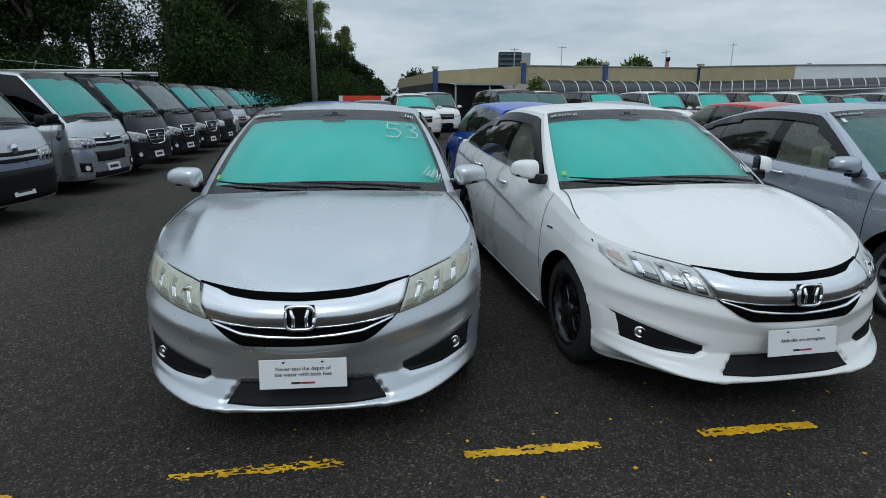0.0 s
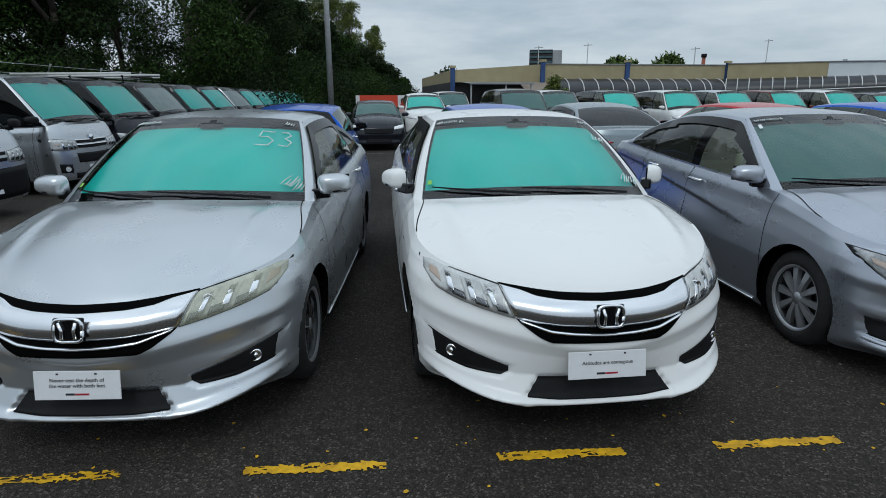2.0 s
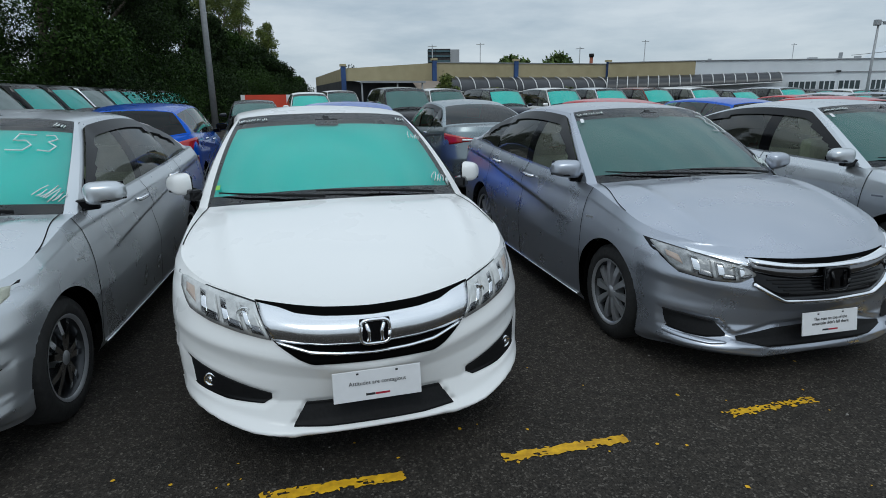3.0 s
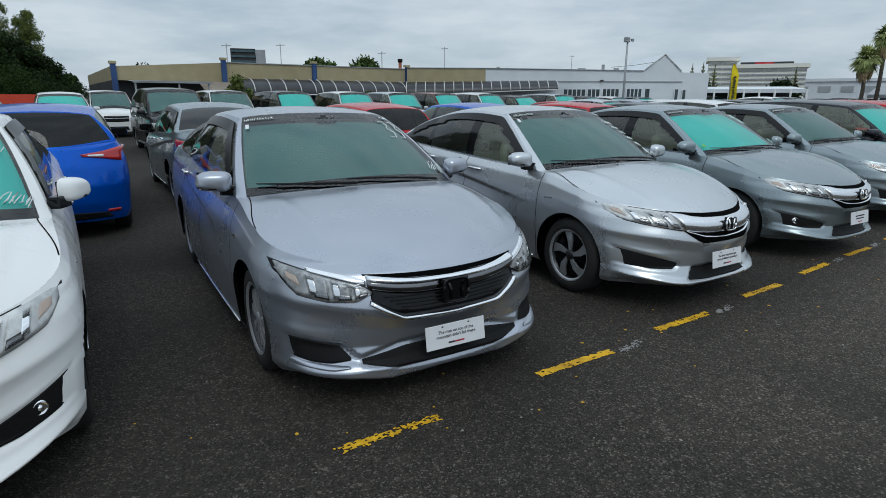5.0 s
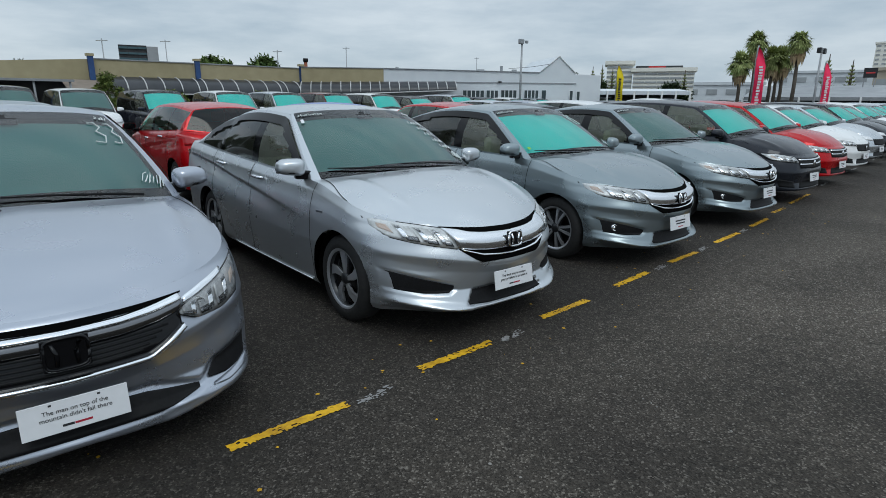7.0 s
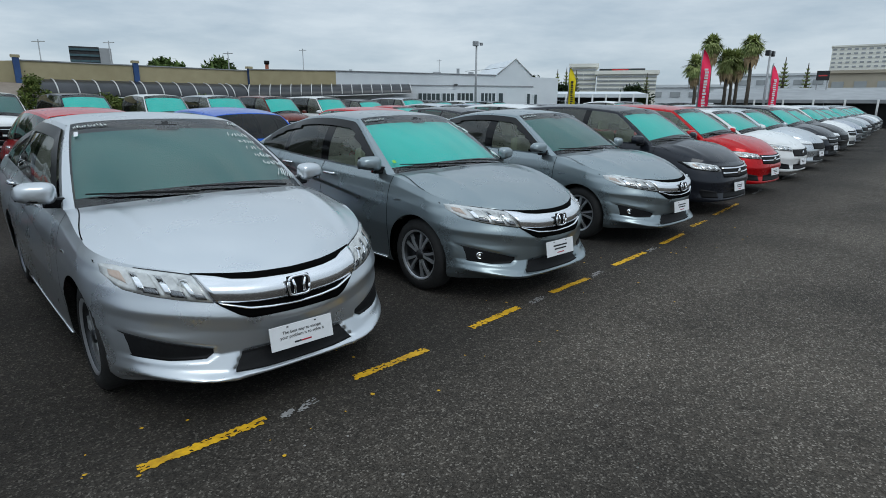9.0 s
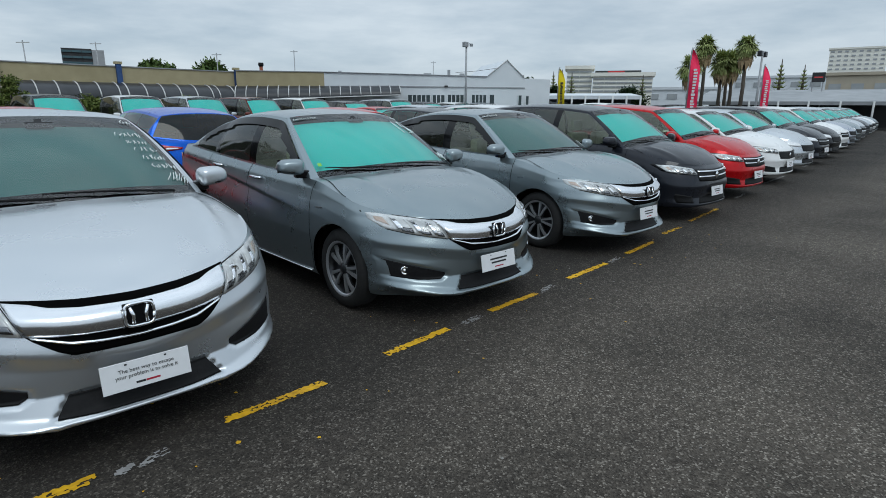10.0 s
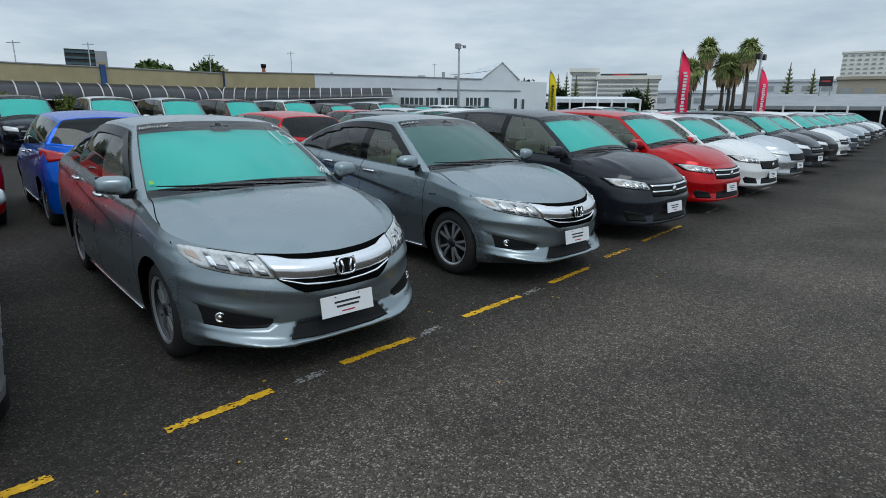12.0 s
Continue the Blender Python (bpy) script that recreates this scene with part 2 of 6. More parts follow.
BEIGE = rough_material("beige_facade", (0.40, 0.35, 0.27), (0.48, 0.43, 0.34), 0.4, 0.85, 0.1)
PALE = rough_material("pale_facade", (0.84, 0.82, 0.74), (0.90, 0.88, 0.80), 0.4, 0.8, 0.1)
FAR_PANE = rough_material("far_window_pane", (0.30, 0.32, 0.33), (0.42, 0.44, 0.45), 0.5, 0.2, 0.02)
PANE = rough_material("window_pane", (0.02, 0.035, 0.04), (0.06, 0.08, 0.085), 0.5, 0.12, 0.02)
TOWER_PANE = rough_material("blue_green_pane", (0.03, 0.07, 0.085), (0.07, 0.13, 0.15), 0.5, 0.12, 0.02)
STONE = rough_material("pale_gravel", (0.14, 0.13, 0.12), (0.34, 0.32, 0.29), 9, 0.85, 0.2)
GALV = rough_material("galvanised_steel", (0.28, 0.29, 0.30), (0.40, 0.41, 0.42), 8, 0.5, 0.1, 0.4)
FLAG_RED = rough_material("red_cloth", (0.88, 0.025, 0.10), (0.95, 0.04, 0.14), 4, 0.8, 0.1)
FLAG_YELLOW = rough_material("yellow_cloth", (0.72, 0.55, 0.0), (0.80, 0.64, 0.01), 4, 0.8, 0.1)
FLAG_ORANGE = rough_material("orange_red_panel", (0.60, 0.05, 0.02), (0.68, 0.07, 0.03), 2, 0.6, 0.05)
RUST_RED = rough_material("rusty_red_steel", (0.20, 0.055, 0.03), (0.32, 0.10, 0.05), 5, 0.7, 0.1)
BARK = rough_material("bark", (0.05, 0.04, 0.03), (0.12, 0.10, 0.08), 6, 0.9, 0.5)


def leaf_material(name, dark, light):
    m, n, l, p = node_material(name)
    geo = n.new("ShaderNodeNewGeometry")
    ramp = n.new("ShaderNodeValToRGB")
    ramp.color_ramp.elements[0].color, ramp.color_ramp.elements[1].color = (*dark, 1), (*light, 1)
    l.new(geo.outputs["Random Per Island"], ramp.inputs["Fac"])
    l.new(ramp.outputs["Color"], p.inputs["Base Color"])
    p.inputs["Roughness"].default_value, p.inputs["Specular IOR Level"].default_value = 0.7, 0.12
    return m


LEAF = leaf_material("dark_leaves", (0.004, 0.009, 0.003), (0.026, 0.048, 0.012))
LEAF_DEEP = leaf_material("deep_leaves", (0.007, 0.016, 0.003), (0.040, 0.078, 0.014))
LEAF_MID = leaf_material("mid_leaves", (0.03, 0.055, 0.014), (0.12, 0.17, 0.05))
LEAF_LIGHT = leaf_material("light_leaves", (0.045, 0.07, 0.015), (0.16, 0.19, 0.05))
LEAF_PALM = leaf_material("palm_leaves", (0.16, 0.20, 0.06), (0.42, 0.46, 0.19))
DRY_PALM = leaf_material("dry_palm_leaves", (0.22, 0.16, 0.09), (0.45, 0.34, 0.20))


# ---- mesh helpers ----
def link_mesh(name, verts, faces, material, parent=None, smooth=True, normals=None):
    me = bpy.data.meshes.new(name)
    me.from_pydata([tuple(v) for v in verts], [], faces)
    me.materials.append(material)
    if smooth:
        me.polygons.foreach_set("use_smooth", [True] * len(me.polygons))
    me.update()
    if normals is not None:
        me.normals_split_custom_set_from_vertices([tuple(v) for v in normals])
    ob = new(name, me)
    if parent:
        ob.parent = parent
    return ob


def part(name, bm, material, parent, label=""):
    """One bmesh as one mesh object under a thing or a part."""
    me = bpy.data.meshes.new(name)
    bm.to_mesh(me)
    bm.free()
    me.materials.append(material)
    ob = new(name, me)
    ob.parent = parent
    return tagged(ob, label)


def box_bm(x0, x1, y0, y1, z0, z1, bevel=0.0, bm=None):
    bm = bm or bmesh.new()
    made = bmesh.ops.create_cube(bm, size=1.0)["verts"]
    for v in made:
        v.co = Vector(((x0 + x1) / 2 + v.co.x * (x1 - x0), (y0 + y1) / 2 + v.co.y * (y1 - y0), (z0 + z1) / 2 + v.co.z * (z1 - z0)))
    if bevel:
        edges = list({e for v in made for e in v.link_edges})
        bmesh.ops.bevel(bm, geom=edges, offset=bevel, segments=2, affect="EDGES", profile=0.6)
    return bm


def tube(name, points, radius, material, parent, sides=8, closed=False):
    """A round rod along a line of points."""
    pts = [Vector(q) for q in points]
    verts, faces = [], []
    for i, q in enumerate(pts):
        d = (pts[min(i + 1, len(pts) - 1)] - pts[max(i - 1, 0)]).normalized()
        up = Vector((0, 0, 1)) if abs(d.z) < 0.95 else Vector((1, 0, 0))
        a = d.cross(up).normalized()
        b = d.cross(a)
        r = radius[i] if isinstance(radius, (list, tuple)) else radius
        for k in range(sides):
            t = 2 * math.pi * k / sides
            verts.append(q + a * (r * math.cos(t)) + b * (r * math.sin(t)))
    for i in range(len(pts) - 1):
        for k in range(sides):
            k2 = (k + 1) % sides
            faces.append((i * sides + k, i * sides + k2, (i + 1) * sides + k2, (i + 1) * sides + k))
    faces.append(tuple(range(sides))[::-1])
    faces.append(tuple(range((len(pts) - 1) * sides, len(pts) * sides)))
    return link_mesh(name, verts, faces, material, parent)


def grid_faces(nu, nv):
    return [(i * nv + j, (i + 1) * nv + j, (i + 1) * nv + j + 1, i * nv + j + 1) for i in range(nu - 1) for j in range(nv - 1)]


def grid_normals(g):
    du, dv = np.gradient(g, axis=0), np.gradient(g, axis=1)
    n = np.cross(du, dv)
    n /= np.maximum(np.linalg.norm(n, axis=2, keepdims=True), 1e-9)
    return n


def pick(name, g, keep, material, parent, flip=False, offset=0.0, label=""):
    """Those cells of a grid of points for which keep is true, as one smooth mesh with the whole grid's normals."""
    nu, nv = g.shape[:2]
    n = grid_normals(g)
    if flip:
        n = -n
    pts = g + n * offset
    used, verts, norms, faces = {}, [], [], []
    for i in range(nu - 1):
        for j in range(nv - 1):
            if not keep[i, j]:
                continue
            loop = [(i, j), (i + 1, j), (i + 1, j + 1), (i, j + 1)]
            if flip:
                loop = loop[::-1]
            ids = []
            for q in loop:
                if q not in used:
                    used[q] = len(verts)
                    verts.append(pts[q])
                    norms.append(n[q])
                ids.append(used[q])
            faces.append(tuple(ids))
    if not faces:
        return None
    return tagged(link_mesh(name, verts, faces, material, parent, True, norms), label)


def mirrored(g):
    m = g[::-1].copy()
    m[..., 0] *= -1
    return m


def smoothstep(t):
    t = np.clip(t, 0, 1)
    return t * t * (3 - 2 * t)


def bezier(p, t):
    p = np.array(p, float)
    t = np.asarray(t, float)[:, None]
    if len(p) == 3:
        return (1 - t) ** 2 * p[0] + 2 * t * (1 - t) * p[1] + t * t * p[2]
    return (1 - t) ** 3 * p[0] + 3 * t * (1 - t) ** 2 * p[1] + 3 * t * t * (1 - t) * p[2] + t ** 3 * p[3]


def coons(c0, c1, d0, d1):
    """Patch between four edges: c0, c1 run from the middle to the side, d0, d1 from front to back."""
    u = np.linspace(0, 1, len(c0))[:, None, None]
    w = np.linspace(0, 1, len(d0))[None, :, None]
    g = (1 - w) * c0[:, None] + w * c1[:, None] + (1 - u) * d0[None] + u * d1[None]
    return g - ((1 - u) * (1 - w) * c0[0] + u * (1 - w) * c0[-1] + (1 - u) * w * c1[0] + u * w * c1[-1])


# ---- cars ----
# hollows and lip edge of a bumper in its front view, on one half: lower line, upper line, depth
FOG_HOLLOW = ((0.412, 0.338), (0.450, 0.318), (0.60, 0.324), (0.782, 0.352)), ((0.412, 0.368), (0.60, 0.424), (0.782, 0.480)), 0.022
WING_INTAKE = ((0.0, 0.228), (0.20, 0.228), (0.345, 0.236)), ((0.0, 0.325), (0.285, 0.325), (0.345, 0.245)), 0.022
SIDE_HOLLOW = ((0.50, 0.262), (0.62, 0.250), (0.70, 0.256), (0.79, 0.275)), ((0.50, 0.290), (0.56, 0.352), (0.70, 0.380), (0.79, 0.388)), 0.026
BROW_INTAKE = ((0.0, 0.206), (0.30, 0.206), (0.49, 0.250)), ((0.0, 0.345), (0.28, 0.338), (0.49, 0.285)), 0.024
RELIEFS = {
    "wing": dict(lip=((0.0, 0.210), (0.35, 0.202), (0.5, 0.228), (0.84, 0.292)), hollows=(FOG_HOLLOW, WING_INTAKE)),
    "brow": dict(lip=((0.0, 0.170), (0.31, 0.155), (0.5, 0.185), (0.86, 0.215)), hollows=(SIDE_HOLLOW, BROW_INTAKE)),
}


class Shape:
    """The outer skin of a car: nose at y = 0, tail at y = length, wheels on z = 0."""

    def __init__(self, length, half, front_depth, front_power, rear_depth, rear_power, bottom, rows, edge, nose, tail, flank, cowl, a_base, roof_front, roof_corner,
                 roof_mid, roof_rear, rear_corner, deck, c_base, axles, wheel, arch, pillars, door_back, bumper_line=0.55, clear=True, crease=0.0, chin=0, relief="", cells=(34, 64, 16)):
        self.length, self.half, self.front_depth, self.front_power, self.rear_depth, self.rear_power = length, half, front_depth, front_power, rear_depth, rear_power
        self.bottom, self.rows, self.edge, self.nose, self.tail, self.flank = bottom, rows, edge, nose, tail, flank
        self.cowl, self.a_base, self.roof_front, self.roof_corner, self.roof_mid = cowl, a_base, roof_front, roof_corner, roof_mid
        self.roof_rear, self.rear_corner, self.deck, self.c_base = roof_rear, rear_corner, deck, c_base
        self.axles, self.wheel, self.arch, self.pillars, self.door_back = axles, wheel, arch, pillars, door_back
        self.bumper_line, self.clear, self.crease, self.chin, self.relief = bumper_line, clear, crease, chin, RELIEFS.get(relief)
        self.nf, self.ns, self.nr = cells
        a = np.linspace(0, math.pi / 2, self.nf)
        e = 2 / self.front_power
        fx, fy = np.sin(a) ** e, self.front_depth * (1 - np.cos(a) ** e)
        sy = np.linspace(self.front_depth, self.length - self.rear_depth, self.ns)[1:-1]
        b = np.linspace(math.pi / 2, 0, self.nr)
        e = 2 / self.rear_power
        rx, ry = np.sin(b) ** e, self.length - self.rear_depth * (1 - np.cos(b) ** e)
        self.angle = a
        self.u = np.concatenate([fx, np.ones(len(sy)), rx])
        self.y = np.concatenate([fy, sy, ry])
        self.fw = np.concatenate([np.cos(a) ** 0.7, np.zeros(len(sy)), np.zeros(self.nr)])
        self.rw = np.concatenate([np.zeros(self.nf), np.zeros(len(sy)), np.cos(b) ** 0.7])
        self.top = np.interp(self.y, *zip(*self.edge))
        k = np.ones(5) / 5
        pad = np.pad(self.top, 2, mode="edge")
        self.top = np.convolve(pad, k, "valid")
        self.v = np.linspace(0, 1, self.rows)
        self.side = self.ring(self.v)
        self.crest = self.side[:, -1]

    def ring(self, v):
        bottom = self.bottom + 0.0 * self.y
        z = bottom[:, None] + (self.top - bottom)[:, None] * v[None]
        half = self.half - 0.035 * ((self.y - self.length * 0.5) / (self.length * 0.5)) ** 2
        inset = np.interp(v, *zip(*self.flank))
        inset = inset[None] + 0.0 * z
        if self.relief:
            inset = inset + 0.034 * v[None] ** 5 * smoothstep((self.y - 0.75) / 0.6)[:, None]
        x = self.u[:, None] * (half[:, None] - inset)
        y = self.y[:, None] + 0.0 * z
        p = self.plan_power(v)
        a = self.angle[:, None]
        x[: self.nf] = np.sin(a) ** (2 / p[None]) * (half[: self.nf, None] - inset[: self.nf])
        y[: self.nf] = self.front_depth * (1 - np.cos(a) ** (2 / p[None]))
        y = y + self.fw[:, None] * self.nose_at(x, z) - self.rw[:, None] * np.interp(z, *zip(*self.tail))
        if self.relief:
            # the bumper tucks in under its lip round the corners
            under = np.interp(np.abs(x), *zip(*self.relief["lip"])) - z
            x -= np.clip(1.2 * under, 0, 0.07) * (self.u * smoothstep((0.52 - self.y) / 0.2))[:, None]
        if self.crease:
            line = np.interp(self.y, (1.2, 2.2, 3.3, self.length), (0.62, 0.73, 0.83, 0.86))[:, None]
            d = v[None] - line
            scoop = np.where(d < 0, np.exp(-((d / 0.16) ** 2)), np.exp(-((d / 0.018) ** 2)))
            x -= self.crease * scoop * (smoothstep((self.y - 1.25) / 0.9) * smoothstep((self.length - 0.25 - self.y) / 0.5))[:, None]
        return np.stack([x, y, z], 2)

    def plan_power(self, v):
        if self.relief:
            return np.interp(v, (0, 0.25, 0.5, 0.8, 1), (self.front_power + 0.85, self.front_power + 0.65, self.front_power + 0.32, self.front_power + 0.1, self.front_power))
        return np.interp(v, (0, 0.5, 0.85, 1), (self.front_power + 0.9, self.front_power + 0.7, self.front_power + 0.1, self.front_power))

    def nose_at(self, x, z):
        """The inset of the nose: a bumper edge that climbs towards the corners."""
        climb = 0.11 * (np.abs(x) / 0.7) ** 1.3 * np.exp(-(((z - 0.53) / 0.12) ** 2)) if self.chin else 0.0
        if self.relief:
            ax = np.abs(x)
            y = np.interp(z - climb, *zip(*self.nose))
            t = z - np.interp(ax, *zip(*self.relief["lip"]))
            rise = 0.030 - 0.010 * smoothstep((0.34 - ax) / 0.04)
            y = y - np.where(t > 0, rise * (1 - smoothstep(t / 0.050)), np.maximum(rise + 1.7 * t, -0.075))
            for low, high, deep in self.relief["hollows"]:
                (lx, lz), (hx, hz) = zip(*low), zip(*high)
                d = np.minimum(np.minimum(z - np.interp(ax, lx, lz), np.interp(ax, hx, hz) - z), np.minimum(ax - lx[0] if lx[0] else 1.0, lx[-1] - ax))
                y = y + deep * smoothstep((d + 0.016) / 0.030)
            return y
        lip = self.chin * 0.03 * np.exp(-(((np.abs(x) - 0.37) / 0.07) ** 2)) * np.exp(-(((z - 0.22) / 0.035) ** 2))
        return np.interp(z - climb, *zip(*self.nose)) - lip

    def front(self, x, z):
        """How far back the nose lies at a place of the front view."""
        top = np.interp(np.abs(x), self.crest[: self.nf, 0], self.crest[: self.nf, 2])
        v = np.clip((z - self.bottom) / (top - self.bottom), 0, 1.05)
        half = self.half - 0.03
        u = np.clip(np.abs(x) / (half - np.interp(v, *zip(*self.flank))), 0, 0.99999)
        p = self.plan_power(v)
        c = 1 - u ** p
        y = self.front_depth * (1 - c ** (1 / p))
        fw = (c ** 0.5) ** 0.7
        return y + fw * self.nose_at(x, z)

    def rear(self, x, z):
        """How far back the tail lies at a place of the rear view."""
        u = np.clip(np.abs(x) / (self.half - 0.05), 0, 0.99999)
        c = 1 - u ** self.rear_power
        return self.length - self.rear_depth * (1 - c ** (1 / self.rear_power)) - (c ** 0.5) ** 0.7 * np.interp(z, *zip(*self.tail))

    def at_y(self, y):
        """Index on the crest, on the side, nearest to y."""
        lo = self.nf - 6
        return lo + int(np.argmin(np.abs(self.crest[lo : self.nf + self.ns, 1] - y)))


def resample(c, n):
    d = np.concatenate([[0], np.cumsum(np.linalg.norm(np.diff(c, axis=0), axis=1))])
    t = np.linspace(0, d[-1], n)
    return np.stack([np.interp(t, d, c[:, k]) for k in range(3)], 1)


BASE = dict(
    length=4.44, half=0.8475, front_depth=0.75, front_power=2.5, rear_depth=0.5, rear_power=3.0, bottom=0.205, rows=46,
    edge=((0, 0.715), (0.06, 0.73), (0.45, 0.795), (1.15, 0.935), (2.2, 0.975), (3.2, 1.02), (3.95, 1.065), (4.44, 1.07)),
    nose=((0.15, 0.06), (0.19, 0.03), (0.225, 0.0), (0.25, 0.012), (0.33, 0.034), (0.42, 0.014), (0.47, 0.0), (0.50, 0.002), (0.58, 0.02), (0.66, 0.035), (0.70, 0.06), (0.74, 0.11)),
    tail=((0.2, 0.06), (0.35, 0.0), (0.6, 0.0), (0.75, 0.03), (1.0, 0.07), (1.08, 0.1)),
    flank=((0, 0.05), (0.08, 0.025), (0.25, 0.018), (0.5, 0.0), (0.68, 0.004), (0.8, 0.018), (0.92, 0.045), (1, 0.085)),
    cowl=(0.98, 1.0), a_base=1.16, roof_front=(1.84, 1.425), roof_corner=(0.555, 1.93, 1.385), roof_mid=1.495,
    roof_rear=(3.18, 1.405), rear_corner=(0.53, 3.2, 1.36), deck=(3.92, 1.10), c_base=3.93,
    axles=(0.87, 3.47), wheel=0.307, arch=0.345, pillars=(2.28, 3.12), door_back=3.28, crease=0.022, chin=0,
)
SEDAN = dict(BASE)
SEDAN.update(
    half=0.870, front_depth=0.75, front_power=2.0, bottom=0.188, rows=72, cells=(58, 72, 18), length=4.46, chin=1, relief="wing", crease=0.026,
    nose=((0.15, 0.06), (0.19, 0.03), (0.225, 0.002), (0.25, 0.016), (0.33, 0.054), (0.42, 0.030), (0.468, 0.002), (0.482, -0.002), (0.51, 0.002), (0.58, 0.02), (0.66, 0.035), (0.70, 0.06), (0.74, 0.11)),
    flank=((0, 0.055), (0.06, 0.030), (0.25, 0.016), (0.45, 0.0), (0.68, 0.002), (0.8, 0.010), (0.92, 0.028), (1, 0.058)),
    a_base=1.27, cowl=(1.02, 1.0), roof_front=(1.92, 1.432), roof_corner=(0.570, 2.02, 1.392), roof_mid=1.492,
    roof_rear=(3.16, 1.405), rear_corner=(0.55, 3.2, 1.355), axles=(0.84, 3.45), arch=0.35, pillars=(2.33, 3.16),
)


def build_skin(sp, car, door_lines=True, visors=False, lite=False):
    """Body panels, glass and cabin of a car under the Empty car. Returns its Shape."""
    sh = Shape(**sp)
    n = 25
    crest = sh.crest
    ia, ic = sh.at_y(sh.a_base), sh.at_y(sh.c_base)
    a_base, c_base = crest[ia], crest[ic]
    # side panels with wheel arches cut out
    g = sh.side.copy()
    mid = (g[:-1, :-1] + g[1:, :-1] + g[1:, 1:] + g[:-1, 1:]) / 4
    keep = np.ones(mid.shape[:2], bool)
    flankish = (sh.u[:-1] > 0.86)[:, None]
    for ay in sh.axles:
        keep &= ~((np.hypot(mid[..., 1] - ay, mid[..., 2] - sh.wheel) < sh.arch) & flankish)
    for ay in sh.axles:
        r = np.hypot(g[..., 1] - ay, g[..., 2] - sh.wheel)
        near = (np.abs(r - sh.arch) < 0.035) & (sh.u[:, None] > 0.86)
        edge = np.zeros_like(near)
        k = np.pad(keep, 1, mode="edge")
        quad = np.stack([k[:-1, :-1], k[1:, :-1], k[:-1, 1:], k[1:, 1:]])
        edge = near & quad.any(0) & ~quad.all(0)
        f = np.where(edge, sh.arch / np.maximum(r, 1e-6), 1.0)
        g[..., 1] = ay + (g[..., 1] - ay) * f
        g[..., 2] = sh.wheel + (g[..., 2] - sh.wheel) * f
    lines = (sh.bumper_line, sh.a_base - 0.08, sh.pillars[0], sh.door_back, sh.length - 0.42)
    names = ("front_bumper", "front_wing", "front_door", "rear_door", "rear_wing", "rear_bumper")
    ym = mid[..., 1].mean(1)
    for sgn in (1, -1):
        gg = g if sgn == 1 else g * np.array([-1, 1, 1])
        if door_lines:
            for k, nm in enumerate(names):
                lo = -9 if k == 0 else lines[k - 1]
                hi = 99 if k == 5 else lines[k]
                rows = (ym >= lo) & (ym < hi)
                if rows.any():
                    pick(nm, gg, keep & rows[:, None], PAINT, car, sgn == -1)
        else:
            pick("body_side", gg, keep, PAINT, car, sgn == -1)
    if door_lines:
        for y in (lines[1], lines[2], lines[3]):
            i = int(np.argmin(np.abs(sh.side[sh.nf : sh.nf + sh.ns, sh.rows // 2, 1] - y))) + sh.nf
            rr = np.hypot(sh.side[i, :, 1] - sh.axles[0], sh.side[i, :, 2] - sh.wheel)
            r2 = np.hypot(sh.side[i, :, 1] - sh.axles[1], sh.side[i, :, 2] - sh.wheel)
            ok = [j for j in range(3, sh.rows) if rr[j] > sh.arch and r2[j] > sh.arch]
            for sgn in (1, -1):
                strip = np.stack([sh.side[i, ok] * np.array([sgn, 1, 1]) + np.array([sgn * 0.0015, dy, 0]) for dy in (-0.003, 0.003)])
                pick("door_gap", strip, np.ones((1, len(ok) - 1), bool), SEAM, car, sgn == -1)
    # bonnet
    i1 = min(int(np.argmin(np.abs(crest[: sh.nf, 0] - 0.93 * sh.half))), ia - 2)
    front, side = resample(crest[: i1 + 1], n), resample(crest[i1 : ia + 1], n)
    t = np.linspace(0, 1, n)
    cy, cz = sh.cowl
    cowl = bezier([(0, cy, cz), (0.45 * sh.half, cy, cz), (0.85 * a_base[0], a_base[1] - 0.10, a_base[2] + 0.02), a_base], t)
    f0 = front[0]
    centre = bezier([f0, (0, f0[1] + 0.12 * (cy - f0[1]), f0[2] + 0.45 * (cz - f0[2])), (0, f0[1] + 0.6 * (cy - f0[1]), cz - 0.02), (0, cy, cz)], t)
    bonnet = coons(front, cowl, centre, side)
    uu, ww = np.meshgrid(np.linspace(0, 1, n), t, indexing="ij")
    bonnet[..., 2] += 0.025 * np.sin(math.pi * uu) * np.sin(math.pi * np.clip(ww * 1.1, 0, 1)) ** 0.7
    bonnet[..., 2] += 0.017 * np.exp(-(((uu - (0.50 + 0.16 * ww)) / 0.055) ** 2)) * np.sin(math.pi * np.clip(ww * 1.05, 0, 1)) ** 0.8
    whole = lambda q: np.ones((q.shape[0] - 1, q.shape[1] - 1), bool)
    full = np.concatenate([mirrored(bonnet)[:-1], bonnet])
    pick("bonnet", full, whole(full), PAINT, car)
    for sgn in () if lite else (1, -1):
        rows_ = np.arange(3, n)
        at_u = (n - 1) * (0.955 - 0.10 * smoothstep((rows_ - 3) / (n - 4)))
        low_u = at_u.astype(int)
        share = (at_u - low_u)[:, None]
        seam = (bonnet[low_u, rows_] * (1 - share) + bonnet[np.minimum(low_u + 1, n - 1), rows_] * share) * np.array([sgn, 1, 1])
        strip = np.stack([seam + np.array([-0.003 * sgn, 0, 0.003]), seam + np.array([0.003 * sgn, 0, 0.003])])
        pick("bonnet_gap", strip, whole(strip), SEAM, car, sgn == -1)
    # windscreen
    ry, rz = sh.roof_front
    rc = np.array(sh.roof_corner)
